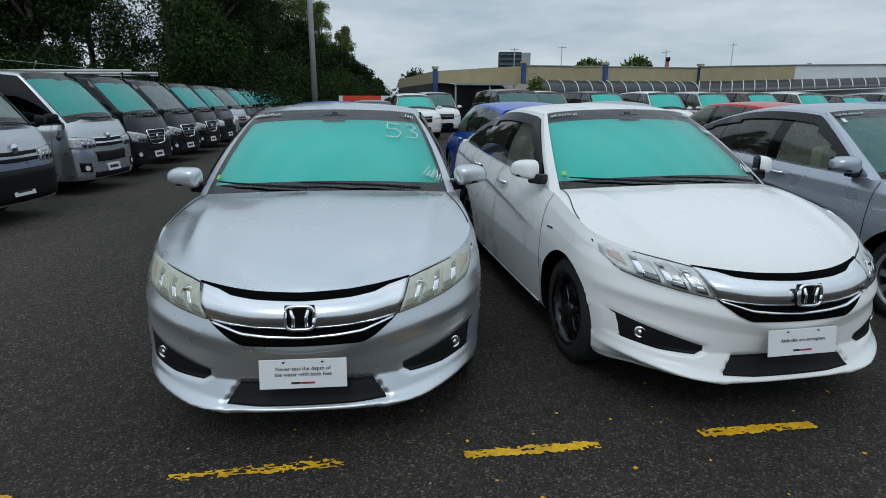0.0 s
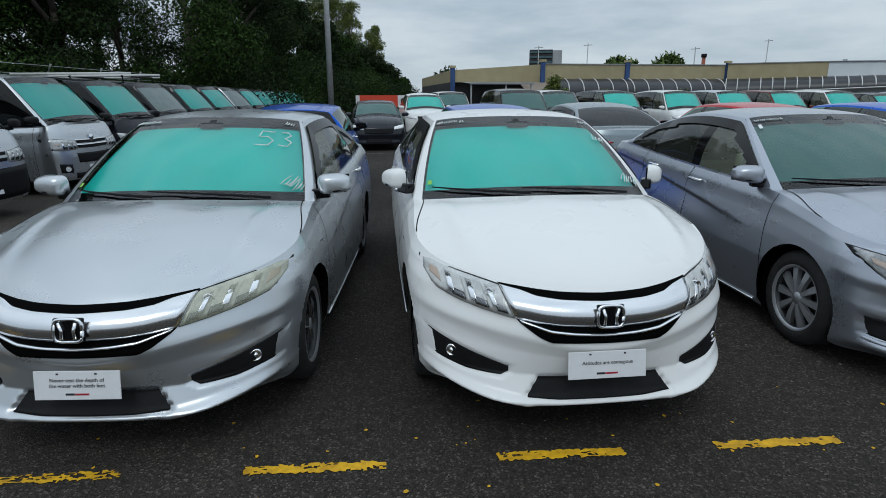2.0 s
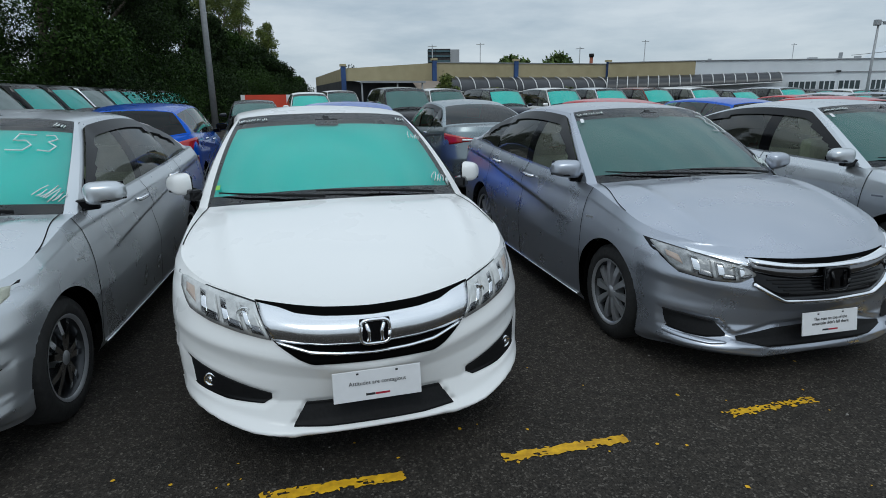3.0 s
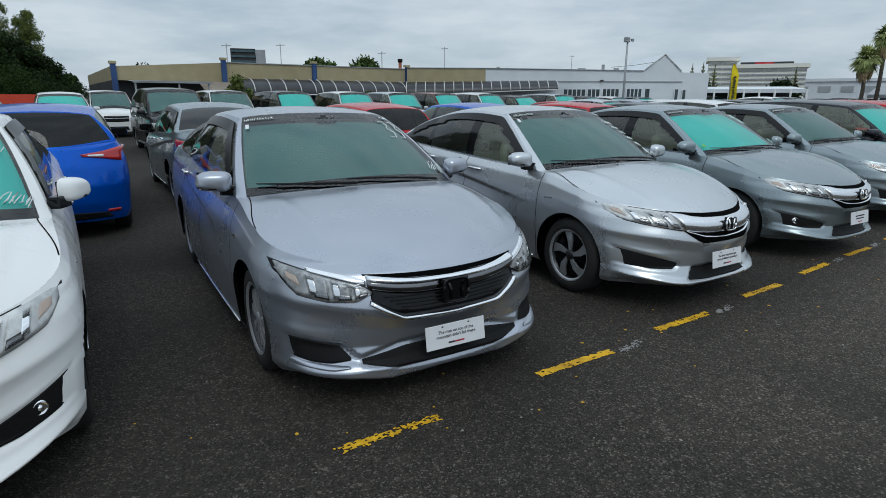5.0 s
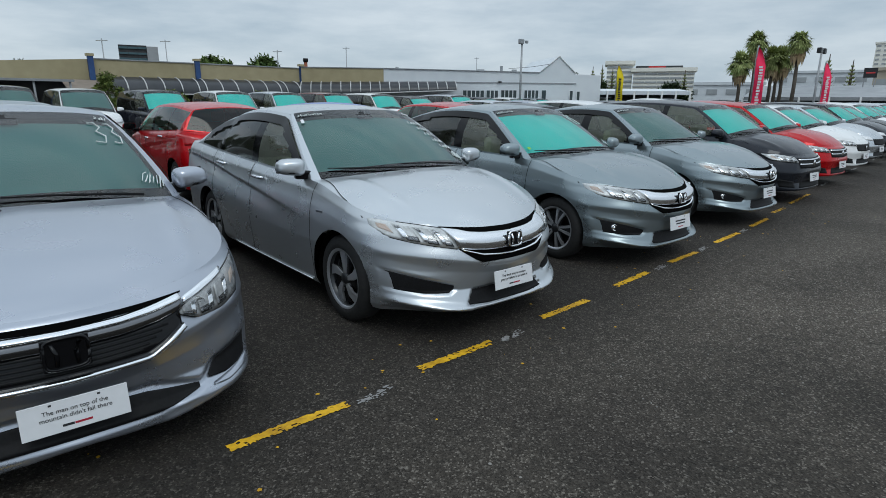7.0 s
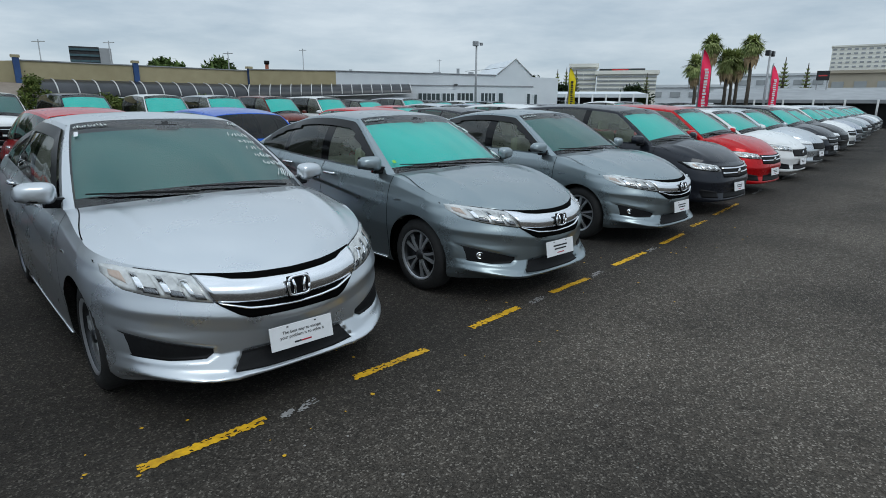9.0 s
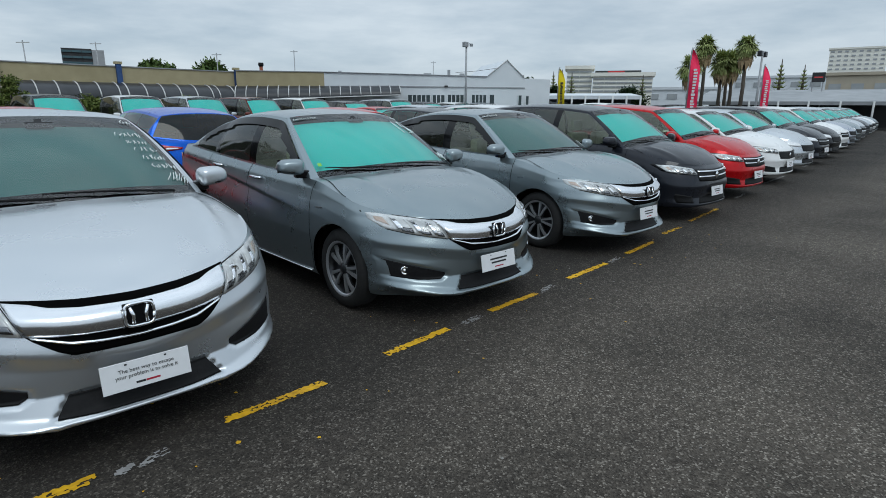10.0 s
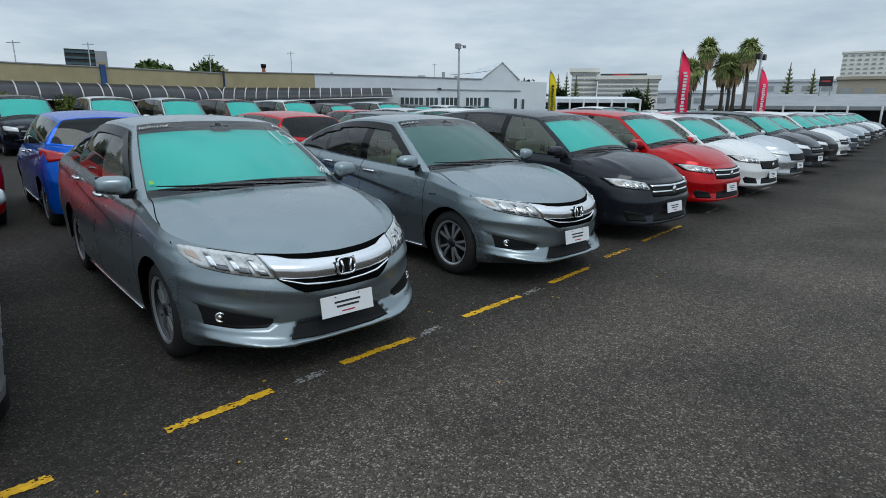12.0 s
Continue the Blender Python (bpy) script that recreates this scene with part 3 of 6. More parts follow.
    roof_edge = bezier([(0, ry, rz), (0.6 * rc[0], ry, rz), (0.95 * rc[0], rc[1] - 0.02, rc[2] + 0.02), rc], t)
    a_pillar = bezier([a_base, a_base * 0.66 + rc * 0.34 + np.array([0.02, 0, 0.03]), a_base * 0.3 + rc * 0.7 + np.array([0.02, 0, 0.035]), rc], t)
    mid0, mid1 = np.array([0, cy, cz]), np.array([0, ry, rz])
    ws_mid = bezier([mid0, mid0 * 0.6 + mid1 * 0.4 + np.array([0, -0.02, 0.02]), mid0 * 0.3 + mid1 * 0.7 + np.array([0, -0.02, 0.03]), mid1], t)
    screen = coons(cowl, roof_edge, ws_mid, a_pillar)
    sh.screen = screen
    full = np.concatenate([mirrored(screen)[:-1], screen])
    uu, ww = np.meshgrid(np.abs(np.linspace(-1, 1, 2 * n - 1)), t, indexing="ij")
    um, wm = (uu[:-1, :-1] + uu[1:, 1:]) / 2, (ww[:-1, :-1] + ww[1:, 1:]) / 2
    glassy = (um < (0.89 if sh.relief else 0.915))
    left = np.arange(um.shape[0])[:, None] < um.shape[0] / 2 + 0 * um
    pick("a_pillar", full, ~glassy & left, PAINT, car)
    pick("a_pillar", full, ~glassy & ~left, PAINT, car)
    low_edge = 0.075 if sh.relief else 0.12
    pick("windscreen", full, glassy, GLASS, car)
    if not lite:
        pick("visor_band", full, glassy & (um <= 0.855) & (wm <= 0.955) & (wm > 0.86), GLOSS_BLACK, car, offset=-0.004)
    pick("windscreen_border", full, glassy & ((um > 0.855) | (wm > 0.955) | (wm < low_edge)), GLOSS_BLACK, car, offset=-0.004)
    pick("sunshade", full, glassy & (um < 0.87) & (wm < 0.87) & (wm > low_edge - 0.02), SUNSHADE, car, offset=-0.03)
    # roof
    ey, ez = sh.roof_rear
    rr = np.array(sh.rear_corner)
    rear_edge = bezier([(0, ey, ez), (0.6 * rr[0], ey, ez), (0.95 * rr[0], rr[1], rr[2] + 0.015), rr], t)
    roof_mid = bezier([(0, ry, rz), (0, ry * 0.7 + ey * 0.3, sh.roof_mid), (0, ry * 0.3 + ey * 0.7, sh.roof_mid), (0, ey, ez)], t)
    lift = sh.roof_mid - rz
    rail = bezier([rc, rc * 0.67 + rr * 0.33 + np.array([0.04, 0, lift]), rc * 0.33 + rr * 0.67 + np.array([0.04, 0, lift]), rr], t)
    roof = coons(roof_edge, rear_edge, roof_mid, rail)
    full = np.concatenate([mirrored(roof)[:-1], roof])
    pick("roof", full, whole(full), PAINT, car)
    # rear window and boot
    ky, kz = sh.deck
    deck = bezier([(0, ky, kz), (0.6 * c_base[0], ky, kz), (0.9 * c_base[0], c_base[1] - 0.01, c_base[2] + 0.025), c_base], t)
    c_pillar = bezier([rr, rr * 0.6 + c_base * 0.4 + np.array([0, 0.02, 0.05]), c_base * 0.75 + rr * 0.25 + np.array([0, 0.0, 0.02]), c_base], t)
    b0, b1 = np.array([0, ey, ez]), np.array([0, ky, kz])
    back_mid = bezier([b0, b0 * 0.65 + b1 * 0.35 + np.array([0, 0.02, 0.04]), b0 * 0.3 + b1 * 0.7 + np.array([0, 0.01, 0.02]), b1], t)
    back = coons(rear_edge, deck, back_mid, c_pillar)
    full = np.concatenate([mirrored(back)[:-1], back])
    rear_glass = (um < 0.84) & (wm > 0.05) & (wm < 0.95)
    pick("rear_pillar", full, ~rear_glass, PAINT, car)
    pick("rear_window", full, rear_glass, PRIVACY, car)
    tail = crest[ic:]
    im = int(len(tail) * 0.5) if sh.length - sh.c_base > 0.3 else max(1, len(tail) - sh.nr // 2)
    side, stern = resample(tail[: im + 1], n), resample(tail[im:][::-1], n)
    tail_mid = bezier([(0, ky, kz), (0, ky * 0.5 + stern[0][1] * 0.5, max(kz, stern[0][2]) + 0.01), stern[0]], t)
    boot = coons(deck, stern, tail_mid, side)
    full = np.concatenate([mirrored(boot)[:-1], boot])
    pick("boot_lid", full, whole(full), PAINT, car)
    # side windows
    m = 60
    low = resample(crest[ia : ic + 1], m)
    arc = np.concatenate([a_pillar, rail[1:], c_pillar[1:]])
    f = (low[:, 1] - low[0, 1]) / (low[-1, 1] - low[0, 1])
    fa = (arc[:, 1] - arc[0, 1]) / (arc[-1, 1] - arc[0, 1])
    high = np.stack([np.interp(f, fa, arc[:, k]) for k in range(3)], 1)
    high[:, 1] = low[:, 1]
    high[0], high[-1] = low[0], low[-1]
    tall = np.maximum(high[:, 2] - low[:, 2], 1e-4)
    k = np.linspace(0, 1, 13)[None]
    lo_h, hi_h = np.clip(0.016 / tall, 0, 0.3)[:, None], np.clip(1 - 0.028 / tall, 0.35, 1)[:, None]
    h = np.concatenate([np.zeros((m, 1)), lo_h * (1 - k) + hi_h * k, np.ones((m, 1))], 1)
    side = low[:, None] * (1 - h[..., None]) + high[:, None] * h[..., None]
    side[..., 0] += 0.10 * tall[:, None] * np.sin(math.pi * h)
    row = np.arange(h.shape[1] - 1)[None]
    yy = ((low[:-1, 1] + low[1:, 1]) / 2)[:, None]
    tm = ((tall[:-1] + tall[1:]) / 2)[:, None]
    inside = (row > 0) & (row < 13) & (tm > 0.10) & (yy > sh.a_base + 0.12) & (yy < sh.c_base - 0.2)
    post = np.zeros_like(inside)
    for y in sh.pillars:
        post |= inside & (np.abs(yy - y) < (0.055 if y == sh.pillars[0] else 0.03))
    hm = (h[:-1, :-1] + h[1:, 1:]) / 2
    sail = inside & ((yy < sh.a_base + 0.26) | ((yy < sh.a_base + 0.40) & (hm * tm < 0.40 - (yy - sh.a_base))))
    for sgn in (1, -1):
        gg = side * np.array([sgn, 1, 1])
        fl = sgn == -1
        pick("window_frame", gg, ~inside, PAINT, car, fl)
        pick("mirror_base", gg, sail & ~post, GLOSS_BLACK, car, fl)
        for y in sh.pillars:
            pick("door_pillar", gg, inside & (np.abs(yy - y) < (0.055 if y == sh.pillars[0] else 0.03)), GLOSS_BLACK, car, fl)
        glass = inside & ~post & ~sail
        pick("front_side_window", gg, glass & (yy < sh.pillars[0]), PRIVACY if sh.front_power > 3 else CLEAR, car, fl)
        pick("rear_side_window", gg, glass & (yy >= sh.pillars[0]) & (yy < sh.pillars[1]), PRIVACY if sh.front_power > 3 else DARK_GLASS, car, fl)
        pick("quarter_window", gg, glass & (yy >= sh.pillars[1]), PRIVACY if sh.front_power > 3 else DARK_GLASS, car, fl)
        if visors:
            hood_ = inside & ((1 - hm) * tm < 0.098)
            pick("window_visor", gg, hood_ & (yy > sh.a_base + 0.20) & (yy < sh.pillars[0] + 0.02), SMOKE, car, fl, 0.014)
            pick("window_visor", gg, hood_ & (yy > sh.pillars[0] + 0.02) & (yy < sh.c_base - 0.34), SMOKE, car, fl, 0.014)
    # cabin inside and floor pan
    bm = box_bm(-0.62, 0.62, sh.a_base + 0.1, sh.c_base - 0.2, 0.35, sh.top[ia] - 0.06)
    part("cabin", bm, INTERIOR, car)
    if lite:
        return sh
    bm = box_bm(-sh.half + 0.22, sh.half - 0.22, 0.35, sh.length - 0.3, 0.2, 0.5)
    part("floor_pan", bm, SEAM, car)
    for ay in sh.axles:
        for sgn in (1, -1):
            k = 15
            a = np.linspace(-0.15, math.pi + 0.15, k)
            ring = np.stack([np.zeros(k), ay + (sh.arch + 0.002) * np.cos(a), sh.wheel + (sh.arch + 0.002) * np.sin(a)], 1)
            well = np.stack([ring + np.array([sgn * (sh.half - 0.065), 0, 0]), ring + np.array([sgn * (sh.half - 0.3), 0, 0])])
            pick("wheel_well", well, whole(well), SEAM, car, sgn == 1)
    return sh


def lathe(profile, steps, axis_x=True):
    """Points (radius, across) turned round the x axis: a grid."""
    a = np.linspace(0, 2 * math.pi, steps + 1)
    pr = np.array(profile)
    return np.stack([np.repeat(pr[None, :, 1], steps + 1, 0), np.cos(a)[:, None] * pr[None, :, 0], np.sin(a)[:, None] * pr[None, :, 0]], 2)


def spokes_mesh(count, r_in, r_out, w_in, w_out, face, thick, twist=0.0, start=0.0):
    verts, faces = [], []
    for k in range(count):
        a = 2 * math.pi * k / count + start
        b0 = len(verts)
        for r, w, tw in ((r_in, w_in, 0), ((r_in + r_out) / 2, (w_in + w_out) / 2, twist * 0.4), (r_out, w_out, twist)):
            for dx in (0, -thick):
                for s in (-1, 1):
                    t = a + tw
                    y, z = r * math.cos(t) - s * w * math.sin(t), r * math.sin(t) + s * w * math.cos(t)
                    verts.append((face + dx - (0.012 if r == r_out else 0), y, z))
        for q in range(2):
            o, p_ = b0 + q * 4, b0 + q * 4 + 4
            faces += [(o, o + 1, p_ + 1, p_), (o + 2, p_ + 2, p_ + 3, o + 3), (o, p_, p_ + 2, o + 2), (o + 1, o + 3, p_ + 3, p_ + 1)]
    return verts, faces


def build_wheel(car, sh, style, lite=False):
    """Four wheels: tyre, rim, hub."""
    R = sh.wheel
    for ay in sh.axles:
        for sgn in (1, -1):
            w = new("wheel")
            w.parent = car
            w.matrix_basis = pose(sgn * (sh.half - 0.145), ay, R, 0, 0, 0 if sgn == 1 else 180)
            rim = R * 0.69
            t = lathe([(rim, -0.09), (rim + 0.03, -0.095), (R - 0.02, -0.085), (R, -0.06), (R, 0.06), (R - 0.02, 0.085), (rim + 0.03, 0.095), (rim + 0.005, 0.088), (rim - 0.008, 0.075)], 36)
            link_mesh("tyre", t.reshape(-1, 3), grid_faces(*t.shape[:2]), RUBBER, w)
            b = lathe([(rim + 0.003, 0.088), (rim - 0.012, 0.08), (rim - 0.02, 0.03), (rim - 0.03, -0.03), (0.03, -0.035)], 36)
            link_mesh("rim", b.reshape(-1, 3), grid_faces(*b.shape[:2]), DARK_ALLOY, w)
            if lite:
                continue
            if style == "twin":
                for side in (1, -1):
                    v, f = spokes_mesh(5, 0.045, rim - 0.012, 0.008, 0.014, 0.070, 0.022, side * 0.05, side * 0.19)
                    link_mesh("spokes", v, f, ALLOY, w, False)
                v, f = spokes_mesh(5, 0.04, rim - 0.03, 0.030, 0.050, 0.056, 0.02, 0.0)
                link_mesh("spoke_web", v, f, DARK_ALLOY, w, False)
            elif style == "blade":
                v, f = spokes_mesh(5, 0.045, rim - 0.012, 0.036, 0.066, 0.058, 0.02, 0.10)
                link_mesh("wheel_cover", v, f, GLOSS_BLACK, w, False)
                v, f = spokes_mesh(5, 0.042, rim - 0.012, 0.014, 0.040, 0.070, 0.02, 0.30, 0.22)
                link_mesh("spokes", v, f, ALLOY, w, False)
            elif style == "ten":
                v, f = spokes_mesh(10, 0.04, rim - 0.014, 0.011, 0.024, 0.072, 0.03, 0.0)
                link_mesh("spokes", v, f, ALLOY, w, False)
            else:
                for side in (1, -1):
                    v, f = spokes_mesh(5, 0.035, rim - 0.014, 0.016, 0.014, 0.074, 0.026, side * 0.10, side * 0.16)
                    link_mesh("spokes", v, f, CHROME, w, False)
            ring = lathe([(rim - 0.016, 0.078), (rim - 0.004, 0.090), (rim + 0.004, 0.090)], 36)
            link_mesh("rim_edge", ring.reshape(-1, 3), grid_faces(*ring.shape[:2]), ALLOY, w)
            c = lathe([(0.0, 0.078), (0.035, 0.076), (0.045, 0.06), (0.045, 0.0)], 18)
            link_mesh("hub", c.reshape(-1, 3), grid_faces(*c.shape[:2]), DARK_ALLOY if style in ("twin", "blade") else ALLOY, w)


def front_panel(name, sh, car, low, high, material, off=0.004, depth=0.03, nx=18, nz=6, label="", sgn=1, bulge=0.0, rear=False):
    """A panel that follows the nose between two lines (x, z) of the front view, with turned-in edges."""
    lx, lz = np.array(low).T
    hx, hz = np.array(high).T
    u = np.linspace(0, 1, nx)
    x0 = lx[0] + (lx[-1] - lx[0]) * u
    x1 = hx[0] + (hx[-1] - hx[0]) * u
    zl, zh = np.interp(x0, lx, lz), np.interp(x1, hx, hz)
    w = np.linspace(0, 1, nz)
    x = x0[:, None] * (1 - w) + x1[:, None] * w
    z = zl[:, None] * (1 - w) + zh[:, None] * w
    y = sh.rear(x, z) + off if rear else sh.front(x, z) - off - bulge * np.sin(math.pi * np.clip(w, 0.03, 0.97))[None]
    g = np.stack([x * sgn, y, z], 2)
    flip = (sgn == -1) != rear
    n = grid_normals(g) * (-1 if flip else 1)
    verts = list(g.reshape(-1, 3))
    faces = [f[::-1] if flip else f for f in grid_faces(nx, nz)]
    ring = [(i, 0) for i in range(nx)] + [(nx - 1, j) for j in range(1, nz)] + [(i, nz - 1) for i in range(nx - 2, -1, -1)] + [(0, j) for j in range(nz - 2, 0, -1)]
    b = len(verts)
    for (i, j) in ring:
        verts.append(g[i, j] + np.array([0, -depth if rear else depth, 0]))
    for k, (i, j) in enumerate(ring):
        k2 = (k + 1) % len(ring)
        q = (i * nz + j, ring[k2][0] * nz + ring[k2][1], b + k2, b + k)
        faces.append(q if flip else q[::-1])
    return tagged(link_mesh(name, verts, faces, material, car), label)


PAINTS = {
    "silver": (0.57, 0.595, 0.62, 0.80), "white": (0.80, 0.80, 0.79, 0.0), "grey_silver": (0.42, 0.445, 0.50, 0.80), "gun_grey": (0.27, 0.315, 0.335, 0.80),
    "dark_grey": (0.017, 0.019, 0.026, 0.3), "red": (0.47, 0.0, 0.004, 0.35), "blue": (0.0, 0.085, 0.50, 0.5), "black": (0.010, 0.010, 0.012, 0.2),
    "brown": (0.14, 0.03, 0.02, 0.4), "navy": (0.008, 0.010, 0.022, 0.3),
}


def set_paint(car, colour):
    for o in (car, *car.children_recursive):
        o.color = PAINTS[colour]


def centred(low, high):
    """Mirrors half lines (x >= 0) to full ones."""
    return tuple([(-x, z) for x, z in low[::-1]] + list(low)), tuple([(-x, z) for x, z in high[::-1]] + list(high))


def round_lamp(name, sh, car, x, z, r, material, sgn, off=0.01, parent=None):
    g = lathe([(0.0, 0.004), (r * 0.35, 0.003), (r * 0.4, -0.002), (r * 0.9, 0.0), (r, 0.002), (r * 1.15, 0.005), (r * 1.25, -0.015)], 20)
    g = np.stack([g[..., 1] * 1.0, -g[..., 0], g[..., 2]], 2)
    ob = link_mesh(name, g.reshape(-1, 3), grid_faces(*g.shape[:2]), material, parent or car)
    ob.matrix_basis = pose(sgn * x, float(sh.front(np.array(x), np.array(z))) - off, z, 0, 0, sgn * 25)
    return ob


def emblem(sh, car, z, w, h, material, off):
    """A chrome rounded frame with two slanting bars on a dark ground."""
    base = new("emblem")
    base.parent = car
    y = float(sh.front(np.array(0.0), np.array(z))) - off
    base.matrix_basis = pose(0, y, z, -6)
    part("emblem_ground", box_bm(-w / 2, w / 2, -0.004, 0.014, -h / 2, h / 2, 0.006), GLOSS_BLACK, base)
    k = 28
    ring = []
    for i in range(k + 1):
        a = 2 * math.pi * i / k
        c, s_ = math.cos(a), math.sin(a)
        ring.append((w * 0.47 * math.copysign(abs(c) ** 0.45, c), -0.006, h * 0.47 * math.copysign(abs(s_) ** 0.45, s_) * (1.0 if s_ > 0 else 0.98)))
    tube("emblem_frame", ring, 0.0075, material, base, 6)
    for s_ in (1, -1):
        tube("emblem_bar", [(s_ * w * 0.29, -0.007, h * 0.34), (s_ * w * 0.20, -0.009, -0.0), (s_ * w * 0.22, -0.007, -h * 0.34)], 0.0085, material, base, 6)


def number_plate(car, z, lines, y=-0.022, bars=2, rear_at=None, dark=False):
    """A novelty plate: white plate with a saying, or with bars where nothing can be read."""
    p = part("number_plate", box_bm(-0.18, 0.18, -0.003, 0.003, -0.0625, 0.0625, 0.0025), PLATE_WHITE, car)
    p.matrix_basis = pose(0, y, z, -9) if rear_at is None else pose(0, rear_at, z, 6, 0, 180)
    if lines:
        n = len(lines)
        for i, text in enumerate(lines):
            write(text, 0.0235, INK, p, pose(0, -0.0042, (0.012 if n == 2 else 0.0) - 0.024 * i + 0.003, 90), "lettering")
        part("maker_mark", box_bm(-0.05, -0.012, -0.0042, -0.003, -0.043, -0.034), INK, p)
        part("maker_mark", box_bm(-0.010, 0.048, -0.0042, -0.003, -0.043, -0.035), RED_INK, p)
    elif dark:
        part("plate_bar", box_bm(-0.125, 0.125, -0.0042, -0.003, -0.024, 0.024), INK, p)
    else:
        for i in range(bars):
            part("plate_bar", box_bm(-0.09 + 0.012 * i, 0.09 - 0.012 * i, -0.0042, -0.003, 0.012 - 0.026 * i, 0.024 - 0.026 * i), INK, p)
        part("plate_bar", box_bm(-0.045, 0.045, -0.0042, -0.003, -0.043, -0.035), RED_INK, p)
    if not dark:
        for s_ in (1, -1):
            part("plate_screw", box_bm(s_ * 0.08 - 0.005, s_ * 0.08 + 0.005, -0.0045, -0.003, 0.046, 0.053), INK, p)
    return p


def write(text, size, material, parent, m, name):
    cu = bpy.data.curves.new(name, "FONT")
    cu.body, cu.size, cu.align_x, cu.extrude = text, size, "CENTER", 0.0006
    tmp = bpy.data.objects.new(name, cu)
    scene.collection.objects.link(tmp)
    me = bpy.data.meshes.new_from_object(tmp.evaluated_get(bpy.context.evaluated_depsgraph_get()))
    bpy.data.objects.remove(tmp)
    bpy.data.curves.remove(cu)
    me.materials.append(material)
    ob = new(name, me)
    ob.parent = parent
    ob.matrix_basis = m
    return ob


def headlight(sh, car, low, high, s, frame=GLOSS_BLACK, lite=False, bowl=LAMP_SILVER):
    if lite:
        return front_panel("headlight", sh, car, low, high, LAMP_SILVER, 0.006, nx=10, nz=4, sgn=s)
    lamp = front_panel("headlight", sh, car, low, high, frame, 0.004, sgn=s)
    lo = [(x + 0.004, z + 0.006) for x, z in low[:-1]] + [(low[-1][0] - 0.014, low[-1][1] - 0.004)]
    hi = [(x + 0.003, z - 0.004) for x, z in high[:-1]] + [(high[-1][0] - 0.016, high[-1][1] - 0.012)]
    front_panel("reflector", sh, lamp, lo, hi, bowl, 0.008, 0.004, nx=24, sgn=s)
    mid = lambda f: (np.interp(f, (0, 1), (lo[0][0], lo[-1][0])), np.interp(np.interp(f, (0, 1), (lo[0][0], lo[-1][0])), *zip(*lo)) * 0.5 + np.interp(np.interp(f, (0, 1), (hi[0][0], hi[-1][0])), *zip(*hi)) * 0.5)
    edge = lambda line, f: (float(line[0][0] + (line[-1][0] - line[0][0]) * f), float(np.interp(line[0][0] + (line[-1][0] - line[0][0]) * f, *zip(*line))))
    mix = lambda a, b, k: a * (1 - k) + b * k

    def cell(name, f0, f1, h0, h1, mat, off, bulge):
        (ax, az), (bx, bz), (cx, cz), (dx, dz) = edge(lo, f0), edge(lo, f1), edge(hi, f0), edge(hi, f1)
        front_panel(name, sh, lamp, ((mix(ax, cx, h0), mix(az, cz, h0)), (mix(bx, dx, h0), mix(bz, dz, h0))), ((mix(ax, cx, h1), mix(az, cz, h1)), (mix(bx, dx, h1), mix(bz, dz, h1))), mat, off, 0.004, 7, 6, sgn=s, bulge=bulge)

    for f0, f1 in ((0.04, 0.21), (0.25, 0.47), (0.51, 0.73)):
        w_ = f1 - f0
        cell("lamp_cell", f0, f1, 0.10, 0.88, bowl, 0.010, 0.008)
        cell("lamp_well", f0 + 0.05 * w_, f1 - 0.25 * w_, 0.08, 0.40, DARK_CHROME, 0.014, 0.006)
        cell("lamp_facet", f0 + 0.62 * w_, f1 - 0.05 * w_, 0.16, 0.84, CHROME, 0.016, 0.008)
    x, z = mid(0.36)
    round_lamp("projector", sh, car, float(x) - 0.035, float(z), 0.024, LAMP_LENS, s, 0.012, lamp)
    x0, z0 = mid(0.80)
    x1, z1 = mid(0.93)
    front_panel("indicator", sh, lamp, ((float(x0), float(z0) - 0.02), (float(x1), float(z1) - 0.012)), ((float(x0) + 0.01, float(z0) + 0.028), (float(x1), float(z1) + 0.016)), AMBER, 0.011, 0.004, 6, 4, sgn=s)
    front_panel("lamp_lens", sh, lamp, lo, hi, LAMP_LENS, 0.022, 0.014, nx=24, sgn=s, label="clear headlight lens").visible_shadow = False
    return lamp


